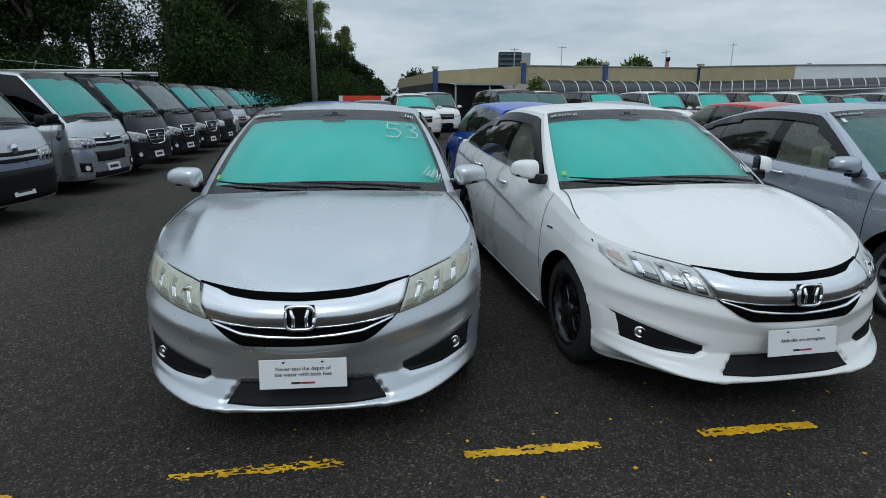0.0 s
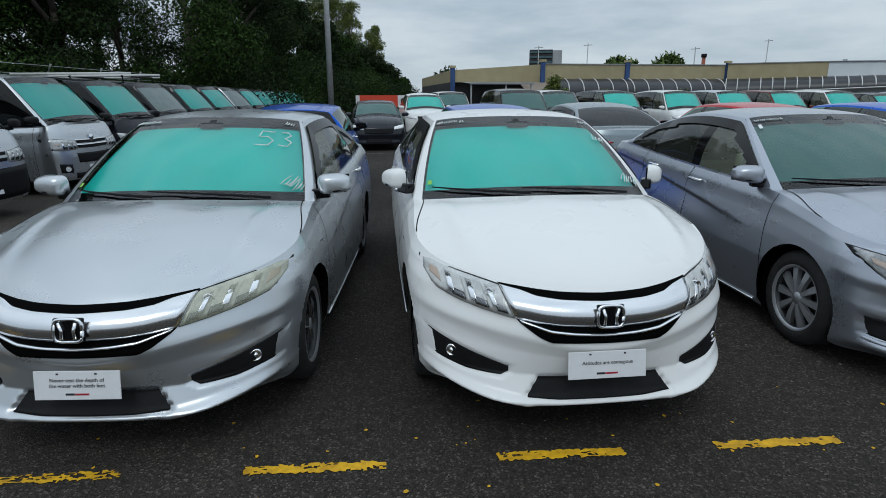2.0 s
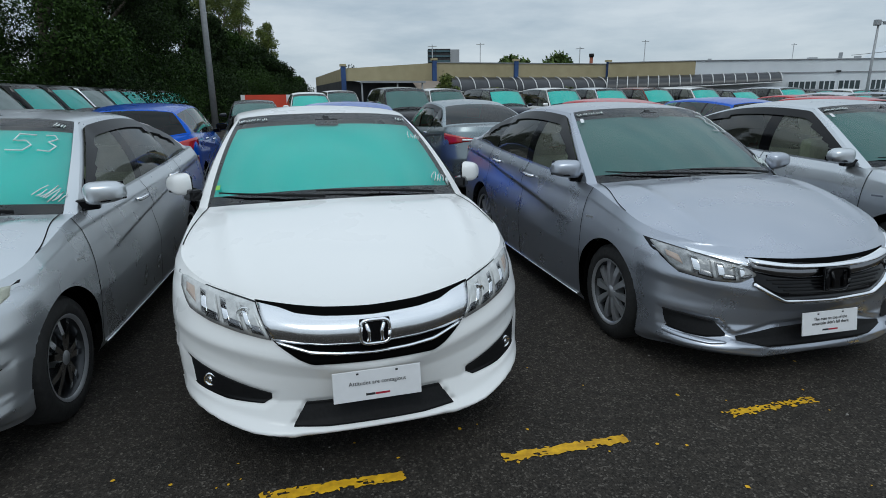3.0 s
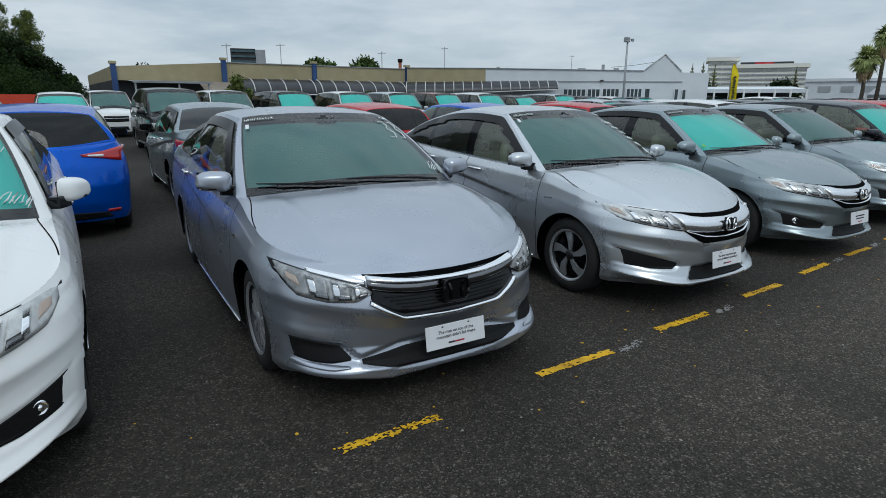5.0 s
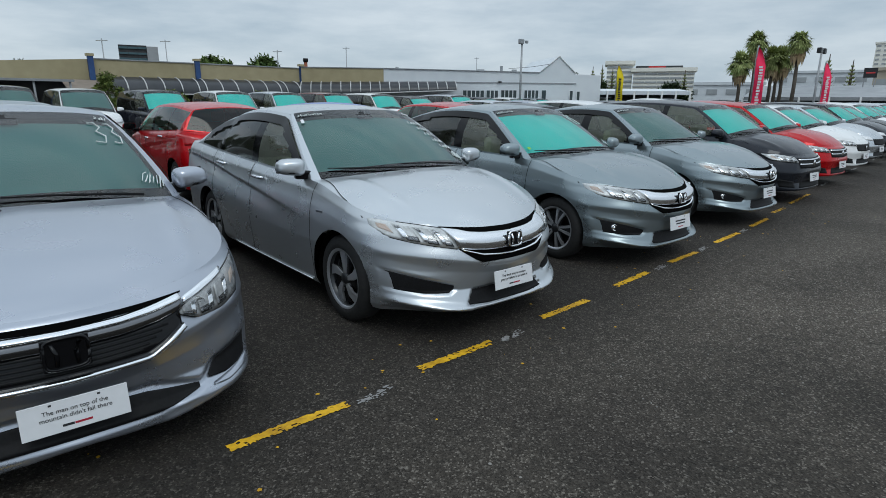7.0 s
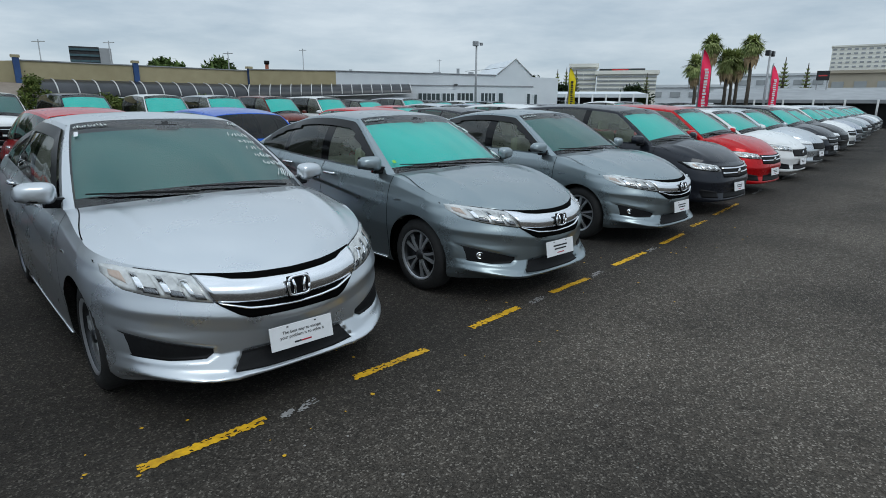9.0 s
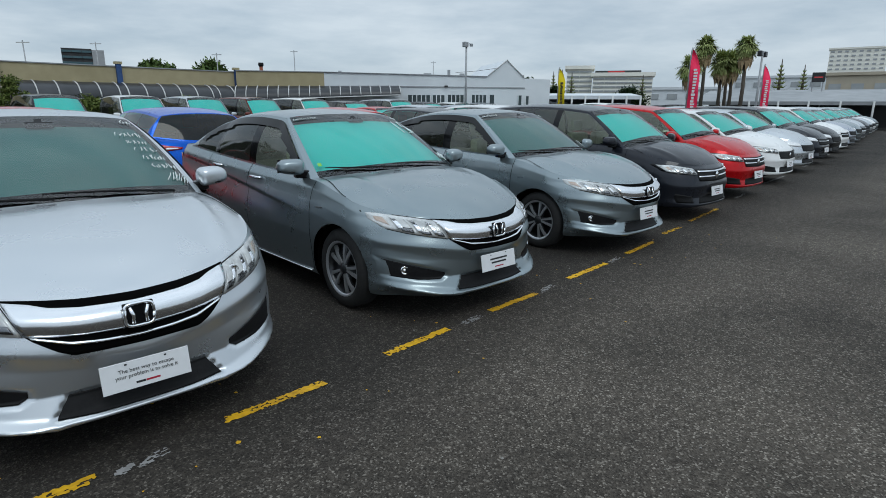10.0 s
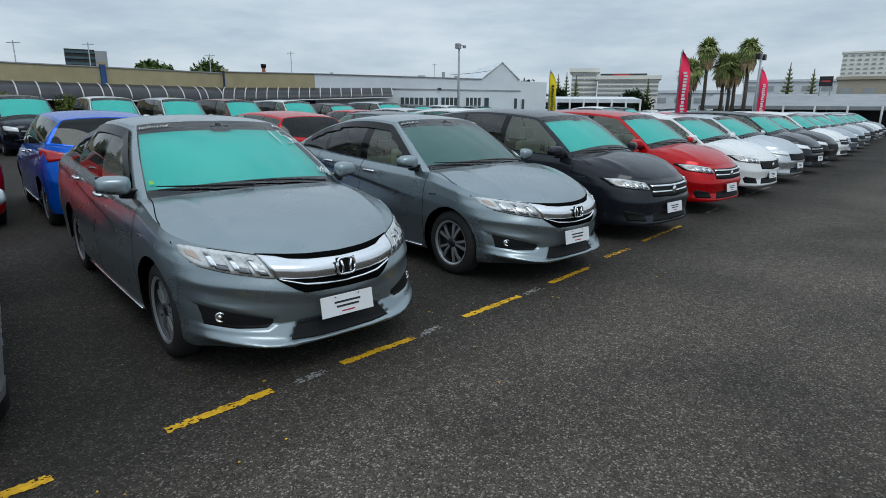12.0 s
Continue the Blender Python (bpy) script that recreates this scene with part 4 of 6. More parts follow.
def wing_front(sh, car, lite=False, fog=True):
    """Wide chrome wing over a black grille, slim lamps and a low split intake."""
    for s in (1, -1):
        headlight(sh, car, ((0.400, 0.606), (0.52, 0.626), (0.64, 0.650), (0.73, 0.676), (0.790, 0.742)), ((0.452, 0.733), (0.56, 0.753), (0.68, 0.772), (0.74, 0.783), (0.790, 0.788)), s)
        pocket = front_panel("fog_pocket", sh, car, ((0.418, 0.341), (0.452, 0.322), (0.60, 0.328), (0.777, 0.356)), ((0.418, 0.364), (0.60, 0.420), (0.777, 0.475)), BLACK, 0.006, 0.02, 44, 12, sgn=s)
        if fog:
            round_lamp("fog_lamp", sh, car, 0.665, 0.392, 0.024, CHROME, s, 0.008, pocket)
    lo, hi = centred(((0.0, 0.508), (0.25, 0.512), (0.30, 0.535), (0.375, 0.588)), ((0.0, 0.585), (0.2, 0.592), (0.30, 0.600), (0.40, 0.612)))
    grille = front_panel("grille", sh, car, lo, hi, SEAM, 0.006, nx=40)
    lo, hi = centred(((0.0, 0.541), (0.14, 0.547), (0.25, 0.557), (0.31, 0.577), (0.375, 0.597)), ((0.0, 0.552), (0.14, 0.558), (0.25, 0.569), (0.315, 0.588), (0.385, 0.607)))
    front_panel("grille_bar", sh, grille, lo, hi, CHROME, 0.016, 0.015, 40, 4, bulge=0.003)
    lo, hi = centred(((0.0, 0.688), (0.2, 0.692), (0.30, 0.702), (0.38, 0.722), (0.452, 0.733)), ((0.0, 0.717), (0.2, 0.721), (0.30, 0.727), (0.38, 0.733), (0.456, 0.738)))
    front_panel("bonnet_slot", sh, car, lo, hi, SEAM, 0.004, nx=36)
    lo, hi = centred(((0.0, 0.578), (0.2, 0.586), (0.30, 0.596), (0.398, 0.610)), ((0.0, 0.688), (0.2, 0.694), (0.30, 0.704), (0.36, 0.720), (0.448, 0.732)))
    front_panel("grille_wing", sh, car, lo, hi, SATIN_CHROME, 0.010, 0.03, 44, 10, "broad chrome grille wing", bulge=0.024)
    lo, hi = centred(((0.0, 0.232), (0.2, 0.232), (0.340, 0.239)), ((0.0, 0.322), (0.2, 0.322), (0.282, 0.322)))
    front_panel("lower_intake", sh, car, lo, hi, BLACK, 0.006, nx=90, nz=14)
    emblem(sh, car, 0.640, 0.122, 0.104, CHROME, 0.046)


def brow_front(sh, car, lite=False):
    """Solid dark grille with a chrome brow, larger lamps and square side intakes."""
    for s in (1, -1):
        headlight(sh, car, ((0.425, 0.612), (0.50, 0.578), (0.62, 0.578), (0.74, 0.602), (0.800, 0.702)), ((0.425, 0.632), (0.47, 0.664), (0.58, 0.692), (0.70, 0.724), (0.806, 0.752)), s, GLOSS_BLACK, False, LAMP_DIM)
        front_panel("side_intake", sh, car, ((0.530, 0.272), (0.62, 0.260), (0.70, 0.264), (0.782, 0.281)), ((0.530, 0.286), (0.575, 0.346), (0.70, 0.374), (0.782, 0.382)), BLACK, 0.007, 0.02, 30, 10, sgn=s)
        front_panel("intake_blade", sh, car, ((0.545, 0.246), (0.62, 0.236), (0.80, 0.246)), ((0.545, 0.250), (0.62, 0.254), (0.80, 0.270)), PAINT, 0.010, 0.02, 16, 5, sgn=s, bulge=0.006)
        front_panel("brow_strip", sh, car, ((0.45, 0.654), (0.55, 0.682), (0.68, 0.716)), ((0.45, 0.680), (0.55, 0.706), (0.68, 0.732)), CHROME, 0.014, 0.02, 14, 4, sgn=s)
    lo, hi = centred(((0.0, 0.488), (0.28, 0.492), (0.34, 0.52), (0.43, 0.578)), ((0.0, 0.598), (0.2, 0.602), (0.34, 0.618), (0.43, 0.64)))
    grille = front_panel("grille", sh, car, lo, hi, GLOSS_BLACK, 0.006, nx=40)
    for k in range(5):
        z = 0.507 + 0.018 * k
        lo, hi = centred(((0.0, z), (0.26 + 0.028 * k, z + 0.012)), ((0.0, z + 0.008), (0.26 + 0.028 * k, z + 0.020)))
        front_panel("grille_slat", sh, grille, lo, hi, BLACK, 0.010, 0.01, 24, 3)
    lo, hi = centred(((0.0, 0.468), (0.29, 0.473), (0.36, 0.508), (0.445, 0.565)), ((0.0, 0.487), (0.285, 0.492), (0.35, 0.528), (0.435, 0.583)))
    front_panel("grille_line", sh, grille, lo, hi, CHROME, 0.024, 0.03, 44, 4, bulge=0.004)
    lo, hi = centred(((0.0, 0.596), (0.2, 0.600), (0.34, 0.616), (0.44, 0.638)), ((0.0, 0.652), (0.2, 0.656), (0.30, 0.664), (0.44, 0.684)))
    front_panel("grille_wing", sh, car, lo, hi, DARK_CHROME, 0.012, 0.03, 44, 8, "dark grey grille bar", bulge=0.010)
    lo, hi = centred(((0.0, 0.652), (0.2, 0.656), (0.30, 0.664), (0.44, 0.682)), ((0.0, 0.668), (0.2, 0.673), (0.30, 0.682), (0.44, 0.700)))
    front_panel("grille_brow", sh, car, lo, hi, CHROME, 0.034, 0.045, 44, 5, "bright chrome brow", bulge=0.006)
    lo, hi = centred(((0.0, 0.667), (0.3, 0.681), (0.45, 0.699)), ((0.0, 0.692), (0.2, 0.695), (0.30, 0.698), (0.452, 0.703)))
    front_panel("bonnet_slot", sh, car, lo, hi, SEAM, 0.004, nx=36)
    lo, hi = centred(((0.0, 0.212), (0.3, 0.214), (0.48, 0.254)), ((0.0, 0.316), (0.26, 0.306), (0.48, 0.272)))
    front_panel("lower_intake", sh, car, lo, hi, BLACK, 0.006, nx=90, nz=14)
    emblem(sh, car, 0.594, 0.155, 0.125, GLOSS_BLACK, 0.046)


def plain_front(sh, car, lite=False, z_lamp=(0.62, 0.76), x_lamp=(0.45, 0.79), z_grille=(0.50, 0.66), chrome=True, x_grille=0.42, z_low=(0.24, 0.38)):
    a, b = z_lamp
    for s in (1, -1):
        headlight(sh, car, ((x_lamp[0], a), (x_lamp[1] * 0.85, a + 0.02), (x_lamp[1] - 0.02, a + 0.05)), ((x_lamp[0] + 0.02, b - 0.05), (x_lamp[1] * 0.85, b - 0.01), (x_lamp[1], b)), s, GLOSS_BLACK, lite)
        if lite:
            continue
        front_panel("fog_pocket", sh, car, ((0.50, z_low[0] + 0.02), (0.70, z_low[0] + 0.03)), ((0.52, z_low[1] - 0.03), (0.73, z_low[1] + 0.01)), BLACK, 0.006, sgn=s, nx=8)
    c, d = z_grille
    lo, hi = centred(((0.0, c), (x_grille, c + 0.02)), ((0.0, d - 0.01), (x_grille + 0.02, d)))
    g = front_panel("grille", sh, car, lo, hi, BLACK, 0.006, nx=24)
    if chrome:
        for f in (0.55,) if lite else (0.35, 0.75):
            z = c + (d - c) * f
            lo, hi = centred(((0.0, z), (x_grille, z + 0.01)), ((0.0, z + 0.018), (x_grille, z + 0.028)))
            front_panel("grille_bar", sh, g, lo, hi, CHROME, 0.016, 0.015, 24, 4)
    lo, hi = centred(((0.0, z_low[0]), (0.40, z_low[0] + 0.01)), ((0.0, z_low[1] - 0.03), (0.36, z_low[1] - 0.03)))
    front_panel("lower_intake", sh, car, lo, hi, BLACK, 0.004, nx=20)
    if lite:
        return
    y = float(sh.front(np.array(0.0), np.array((c + d) / 2))) - 0.02
    lens = lathe([(0.0, 0.01), (0.035, 0.008), (0.045, 0.0)], 16)
    e = link_mesh("emblem", np.stack([lens[..., 1], -lens[..., 0], lens[..., 2]], 2).reshape(-1, 3), grid_faces(*lens.shape[:2]), CHROME, car)
    e.matrix_basis = pose(0, y, (c + d) / 2)


def van_front(sh, car, lite=False, style="slots", black_bumper=False):
    """Tall flat van nose: big lamps, a slotted or V-shaped chrome grille and a deep bumper."""
    slots = style == "slots"
    for s in (1, -1):
        if slots:
            headlight(sh, car, ((0.40, 0.735), (0.60, 0.725), (0.80, 0.74)), ((0.40, 0.875), (0.60, 0.905), (0.815, 0.925)), s, GLOSS_BLACK, lite)
        else:
            headlight(sh, car, ((0.42, 0.665), (0.60, 0.655), (0.78, 0.69)), ((0.38, 0.80), (0.60, 0.855), (0.81, 0.90)), s, GLOSS_BLACK, lite)
        if not black_bumper and not lite:
            pocket = front_panel("fog_pocket", sh, car, ((0.56, 0.36), (0.74, 0.38)), ((0.56, 0.50), (0.75, 0.52)), BLACK, 0.006, sgn=s, nx=8)
            round_lamp("fog_lamp", sh, car, 0.65, 0.43, 0.035, LAMP_SILVER, s, 0.012, pocket)
    if slots:
        for z in (0.74, 0.82):
            lo, hi = centred(((0.0, z), (0.36, z + 0.012)), ((0.0, z + 0.05), (0.38, z + 0.055)))
            g = front_panel("grille", sh, car, lo, hi, BLACK, 0.006, nx=24)
            if not lite and not black_bumper:
                lo, hi = centred(((0.0, z + 0.048), (0.39, z + 0.056)), ((0.0, z + 0.066), (0.39, z + 0.072)))
                front_panel("grille_bar", sh, g, lo, hi, CHROME, 0.016, 0.015, 24, 4)
    else:
        lo, hi = centred(((0.0, 0.60), (0.20, 0.605), (0.30, 0.64)), ((0.0, 0.885), (0.20, 0.885), (0.35, 0.88)))
        g = front_panel("grille", sh, car, lo, hi, BLACK, 0.006, nx=24)
        if not lite:
            for s in (1, -1):
                tube("grille_frame", [(s * x, float(sh.front(np.array(x), np.array(z))) - 0.015, z) for x, z in ((0.36, 0.885), (0.30, 0.66), (0.22, 0.615), (0.0, 0.60))], 0.016, CHROME, g, 6)
            tube("grille_frame", [(x, float(sh.front(np.array(abs(x)), np.array(0.885))) - 0.015, 0.885) for x in (-0.36, 0.0, 0.36)], 0.011, CHROME, g, 6)
            for z in (0.68, 0.74, 0.80):
                lo, hi = centred(((0.0, z), (0.29, z)), ((0.0, z + 0.02), (0.30, z + 0.02)))
                front_panel("grille_bar", sh, g, lo, hi, DARK_CHROME, 0.012, 0.012, 16, 3)
    if black_bumper:
        lo, hi = centred(((0.0, 0.26), (0.45, 0.27), (0.80, 0.30)), ((0.0, 0.66), (0.45, 0.665), (0.82, 0.68)))
        front_panel("lower_bumper", sh, car, lo, hi, BLACK, 0.016, 0.03, 30, 6, "unpainted black lower bumper")
    else:
        lo, hi = centred(((0.0, 0.50), (0.40, 0.51)), ((0.0, 0.66 if slots else 0.56), (0.42, 0.67 if slots else 0.57)))
        front_panel("lower_intake", sh, car, lo, hi, BLACK, 0.004, nx=20)
        if not lite:
            lo, hi = centred(((0.0, 0.25), (0.5, 0.26)), ((0.0, 0.34), (0.5, 0.35)))
            front_panel("lower_intake", sh, car, lo, hi, BLACK, 0.004, nx=20)
    if lite:
        return
    z = 0.905 if slots else 0.745
    lens = lathe([(0.0, 0.01), (0.045, 0.008), (0.058, 0.0)], 16)
    e = link_mesh("emblem", np.stack([lens[..., 1], -lens[..., 0], lens[..., 2]], 2).reshape(-1, 3), grid_faces(*lens.shape[:2]), CHROME, car)
    e.matrix_basis = pose(0, float(sh.front(np.array(0.0), np.array(z))) - 0.02, z)


def tail_end(sh, car, z0, z1, x0, x1, lite=False):
    for s in (1, -1):
        t = front_panel("tail_light", sh, car, ((x0 - 0.10, z0 + 0.055), (x0 + 0.1, z0 + 0.03), (x1, z0 - 0.02)), ((x0 - 0.12, z0 + 0.075), (x0 + 0.1, z0 + 0.105), (x1, z1)), RED_LENS, 0.012, 0.04, 10, 5, sgn=s, rear=True)
        if lite:
            continue
        front_panel("reversing_lamp", sh, t, ((x0 - 0.05, z0 + 0.056), (x1 - 0.22, z0 + 0.045)), ((x0 - 0.05, z0 + 0.072), (x1 - 0.22, z0 + 0.075)), LAMP_SILVER, 0.017, 0.03, 8, 3, sgn=s, rear=True)
        front_panel("bumper_reflector", sh, car, ((0.55, 0.30), (0.68, 0.30)), ((0.55, 0.33), (0.68, 0.33)), RED_LENS, 0.008, 0.02, 6, 3, sgn=s, rear=True)
    if lite:
        return
    lo, hi = centred(((0.0, 0.22), (0.6, 0.24)), ((0.0, 0.32), (0.55, 0.30)))
    number_plate(car, 0.70, None, 0, 2, float(sh.rear(np.array(0.0), np.array(0.7))) + 0.012, True)
    front_panel("rear_valance", sh, car, lo, hi, BLACK, 0.006, nx=20, rear=True)


def door_mirrors(sh, car, z=1.005, y=1.42, x=0.765, lite=False):
    """Rounded wedge shells on a short black foot, with a lamp strip."""
    for s in (1, -1):
        nu, nv = 22, 14
        a = np.linspace(0, 2 * math.pi, nu)
        b = np.linspace(0, math.pi / 2, nv)
        ca, sa = np.cos(a)[:, None], np.sin(a)[:, None]
        rx = np.sign(ca) * np.abs(ca) ** 0.62 * 0.108
        rz = np.sign(sa) * np.abs(sa) ** 0.60 * (0.072 - 0.014 * ca) * np.where(sa < 0, 0.70, 1.0)
        k = np.sin(b)[None] ** 0.55
        g = np.stack([s * (rx * k), -0.088 * np.cos(b)[None] ** 0.80 + 0 * rx, rz * k], 2)
        shell = link_mesh("door_mirror", g.reshape(-1, 3), grid_faces(nu, nv) if s == 1 else [f[::-1] for f in grid_faces(nu, nv)], PAINT, car)
        shell.matrix_basis = pose(s * (x + 0.118), y, z + 0.03, 0, s * -4, s * 14)
        if lite:
            continue
        part("mirror_glass", box_bm(-0.098, 0.098, 0.0, 0.012, -0.042, 0.060, 0.005), GLOSS_BLACK, shell)
        tube("mirror_lamp", [(-s * 0.088, -0.052, -0.026), (0, -0.086, -0.028), (s * 0.088, -0.050, -0.024)], 0.007, GLOSS_BLACK, shell, 6)
        part("mirror_foot", box_bm(-0.06, 0.06, -0.04, 0.03, -0.078, -0.012, 0.014), GLOSS_BLACK, shell).matrix_basis = pose(-s * 0.095, 0.01, 0)


def trim_bits(sh, car, bonnet_y=1.0):
    """Door handles, wipers, side badge, sill strip."""
    for s in (1, -1):
        for hy in (sh.pillars[0] - 0.16, sh.door_back - 0.28):
            i = int(np.argmin(np.abs(sh.side[:, sh.rows // 2, 1] - hy)))
            j = int(np.argmin(np.abs(sh.side[i, :, 2] - (sh.top[i] - 0.085))))
            q = sh.side[i, j]
            h = tube("door_handle", [(0.006, -0.10, 0), (0.030, -0.075, 0), (0.036, 0, 0.004), (0.030, 0.075, 0.002), (0.006, 0.10, 0)], 0.014, CHROME, car, 8)
            h.matrix_basis = pose(q[0], q[1], q[2]) if s == 1 else Matrix.Diagonal((-1, 1, 1, 1)) @ pose(q[0], q[1], q[2])
        i = int(np.argmin(np.abs(sh.side[:, sh.rows // 2, 1] - (sh.a_base - 0.2))))
        j = int(np.argmin(np.abs(sh.side[i, :, 2] - 0.755)))
        q = sh.side[i, j]
        b = part("side_badge", box_bm(-0.002, 0.004, -0.05, 0.05, -0.007, 0.007, 0.001), CHROME, car)
        b.matrix_basis = pose(s * q[0], q[1], q[2], -4)
        i0, i1 = (int(np.argmin(np.abs(sh.side[:, 3, 1] - v))) for v in (sh.axles[0] + 0.40, sh.axles[1] - 0.40))
        tube("sill_strip", [sh.side[i, 3] * np.array([s, 1, 1]) + np.array([s * 0.004, 0, -0.01]) for i in range(i0, i1, 4)], 0.009, SATIN_CHROME, car, 6)
    for arm in (((0.58, 0.005), (0.36, 0.02), (0.12, 0.035), (-0.12, 0.05)), ((-0.08, 0.005), (-0.30, 0.03), (-0.54, 0.06), (-0.76, 0.09))):
        tube("wiper", [np.array(screen_point(sh, u, w)) + np.array([0, -0.004, 0.010]) for u, w in arm], [0.009, 0.008, 0.006, 0.004], BLACK, car, 6)
    p0 = screen_point(sh, 0.0, 0.845)
    m = part("rear_view_mirror", box_bm(-0.075, 0.075, -0.006, 0.006, -0.028, 0.028, 0.006), GLOSS_BLACK, car)
    m.matrix_basis = pose(0, p0[1] + 0.022, p0[2] - 0.010, -55)
    part("mirror_stem", box_bm(-0.02, 0.02, -0.004, 0.004, 0.0, 0.06, 0.003), GLOSS_BLACK, m)
    for sx in (0.33, -0.33):
        seat = part("seat", box_bm(sx - 0.22, sx + 0.22, 2.02, 2.16, 0.6, 1.12, 0.06), INTERIOR, car)
        part("headrest", box_bm(sx - 0.12, sx + 0.12, 2.08, 2.16, 1.14, 1.30, 0.04), INTERIOR, seat)


HATCH = dict(BASE)
HATCH.update(length=3.95, front_depth=0.72, rear_depth=0.42, rear_power=3.2, roof_mid=1.49, roof_front=(1.72, 1.425), roof_corner=(0.57, 1.80, 1.385), cowl=(0.88, 1.02), a_base=1.05,
             roof_rear=(3.52, 1.39), rear_corner=(0.52, 3.50, 1.345), deck=(3.80, 1.00), c_base=3.72, axles=(0.78, 3.29), pillars=(2.15, 2.95), door_back=3.02,
             edge=((0, 0.74), (0.06, 0.75), (0.45, 0.82), (1.05, 0.94), (2.2, 0.99), (3.2, 1.04), (3.72, 1.07), (3.95, 0.98)),
             tail=((0.2, 0.05), (0.4, 0.0), (0.6, 0.0), (0.8, 0.05), (1.0, 0.12)), cells=(26, 44, 12), rows=34, chin=0, crease=0.015)
WAGON = dict(BASE)
WAGON.update(length=4.40, front_depth=0.74, rear_depth=0.42, rear_power=3.2, roof_mid=1.575, roof_front=(1.62, 1.475), roof_corner=(0.58, 1.72, 1.43), cowl=(0.86, 1.03), a_base=1.00,
             roof_rear=(3.95, 1.47), rear_corner=(0.54, 3.92, 1.42), deck=(4.26, 1.02), c_base=4.18, axles=(0.87, 3.40), pillars=(2.20, 3.05), door_back=3.20,
             edge=((0, 0.74), (0.06, 0.755), (0.45, 0.83), (1.0, 0.95), (2.2, 1.0), (3.2, 1.04), (4.18, 1.08), (4.40, 1.0)),
             tail=((0.2, 0.05), (0.4, 0.0), (0.6, 0.0), (0.8, 0.05), (1.0, 0.12)), cells=(28, 46, 12), rows=36)
SUV = dict(HATCH)
SUV.update(length=4.55, half=0.905, front_depth=0.70, roof_mid=1.76, roof_front=(1.75, 1.66), roof_corner=(0.62, 1.86, 1.61), cowl=(0.95, 1.14), a_base=1.15, roof_rear=(4.0, 1.63), rear_corner=(0.58, 3.98, 1.58),
           deck=(4.40, 1.12), c_base=4.3, axles=(0.88, 3.52), pillars=(2.35, 3.3), door_back=3.4, wheel=0.35, arch=0.40, bottom=0.26,
           edge=((0, 0.92), (0.06, 0.94), (0.45, 0.99), (1.15, 1.06), (2.2, 1.10), (4.3, 1.18), (4.55, 1.1)),
           nose=((0.2, 0.06), (0.35, 0.0), (0.6, 0.0), (0.8, 0.02), (0.9, 0.06), (0.96, 0.12)), tail=((0.25, 0.05), (0.4, 0.0), (0.7, 0.0), (0.9, 0.05), (1.1, 0.12)), crease=0.0)
MPV = dict(SUV)
MPV.update(length=4.70, half=0.86, front_depth=0.55, front_power=2.8, roof_mid=1.86, roof_front=(1.45, 1.78), roof_corner=(0.64, 1.56, 1.73), cowl=(0.66, 1.13), a_base=0.85, roof_rear=(4.45, 1.78), rear_corner=(0.60, 4.42, 1.72),
           deck=(4.62, 1.12), c_base=4.56, axles=(0.85, 3.65), pillars=(2.1, 3.35), door_back=3.3, wheel=0.315, arch=0.355, bottom=0.22, edge=((0, 0.90), (0.06, 0.92), (0.45, 1.0), (0.9, 1.05), (2.2, 1.07), (4.5, 1.12), (4.7, 1.05)))
VAN = dict(MPV)
VAN.update(length=4.69, half=0.8475, front_depth=0.34, front_power=3.4, roof_mid=2.02, roof_front=(0.80, 1.90), roof_corner=(0.68, 0.86, 1.86), cowl=(0.10, 1.17), a_base=0.25, roof_rear=(4.58, 1.95), rear_corner=(0.66, 4.56, 1.90),
           deck=(4.66, 1.15), c_base=4.6, axles=(0.98, 3.55), pillars=(1.42, 3.0), door_back=2.9, wheel=0.325, arch=0.37, bottom=0.24, bumper_line=0.3,
           edge=((0, 1.13), (0.1, 1.135), (0.34, 1.10), (1.0, 1.08), (2.2, 1.08), (4.6, 1.10), (4.69, 1.05)),
           nose=((0.2, 0.05), (0.3, 0.0), (0.6, 0.0), (0.8, 0.015), (1.0, 0.06), (1.15, 0.12)))


def make_car(name, spec, front, wheel, visors=False, tail=None, mirror=None, lite=False):
    """A pattern car; copies of it are parked, and the pattern itself is taken away at the end."""
    car = new(name)
    if lite:
        spec = dict(spec, cells=(16, 26, 8), rows=20)
    sh = build_skin(spec, car, not lite, visors, lite)
    build_wheel(car, sh, wheel, lite)
    front(sh, car, lite)
    if tail:
        tail_end(sh, car, *tail, lite)
    door_mirrors(sh, car, *(mirror or (0.995, 1.42, 0.765)), lite)
    if not lite:
        trim_bits(sh, car)
    PATTERNS.append(car)
    return car, sh


PATTERNS = []


def put(car, x, y, yaw, colour, label, group, shade=True):
    c = copy_thing(car, pose(x, y, 0, 0, 0, yaw))
    tagged(c, label, "car", group)
    set_paint(c, colour)
    if not shade:
        for o in list(c.children):
            if o.name.startswith("sunshade"):
                o.data = o.data.copy()
                # no foil here: the sheet's colour paints the sky reflected in the glass
                o.data.materials[0] = SILVER_SHEEN if shade is None else TEAL_SHEEN
    return c


STROKES = {"5": [[(0.9, 1), (0.15, 1), (0.1, 0.58), (0.6, 0.62), (0.92, 0.38), (0.7, 0.05), (0.05, 0.02)]],
           "3": [[(0.1, 0.95), (0.6, 1), (0.85, 0.78), (0.4, 0.55), (0.9, 0.35), (0.65, 0.03), (0.05, 0.05)]],
           "1": [[(0.4, 1), (0.55, 0)]], "6": [[(0.85, 1), (0.3, 0.7), (0.1, 0.25), (0.45, 0), (0.85, 0.22), (0.5, 0.48), (0.15, 0.3)]]}


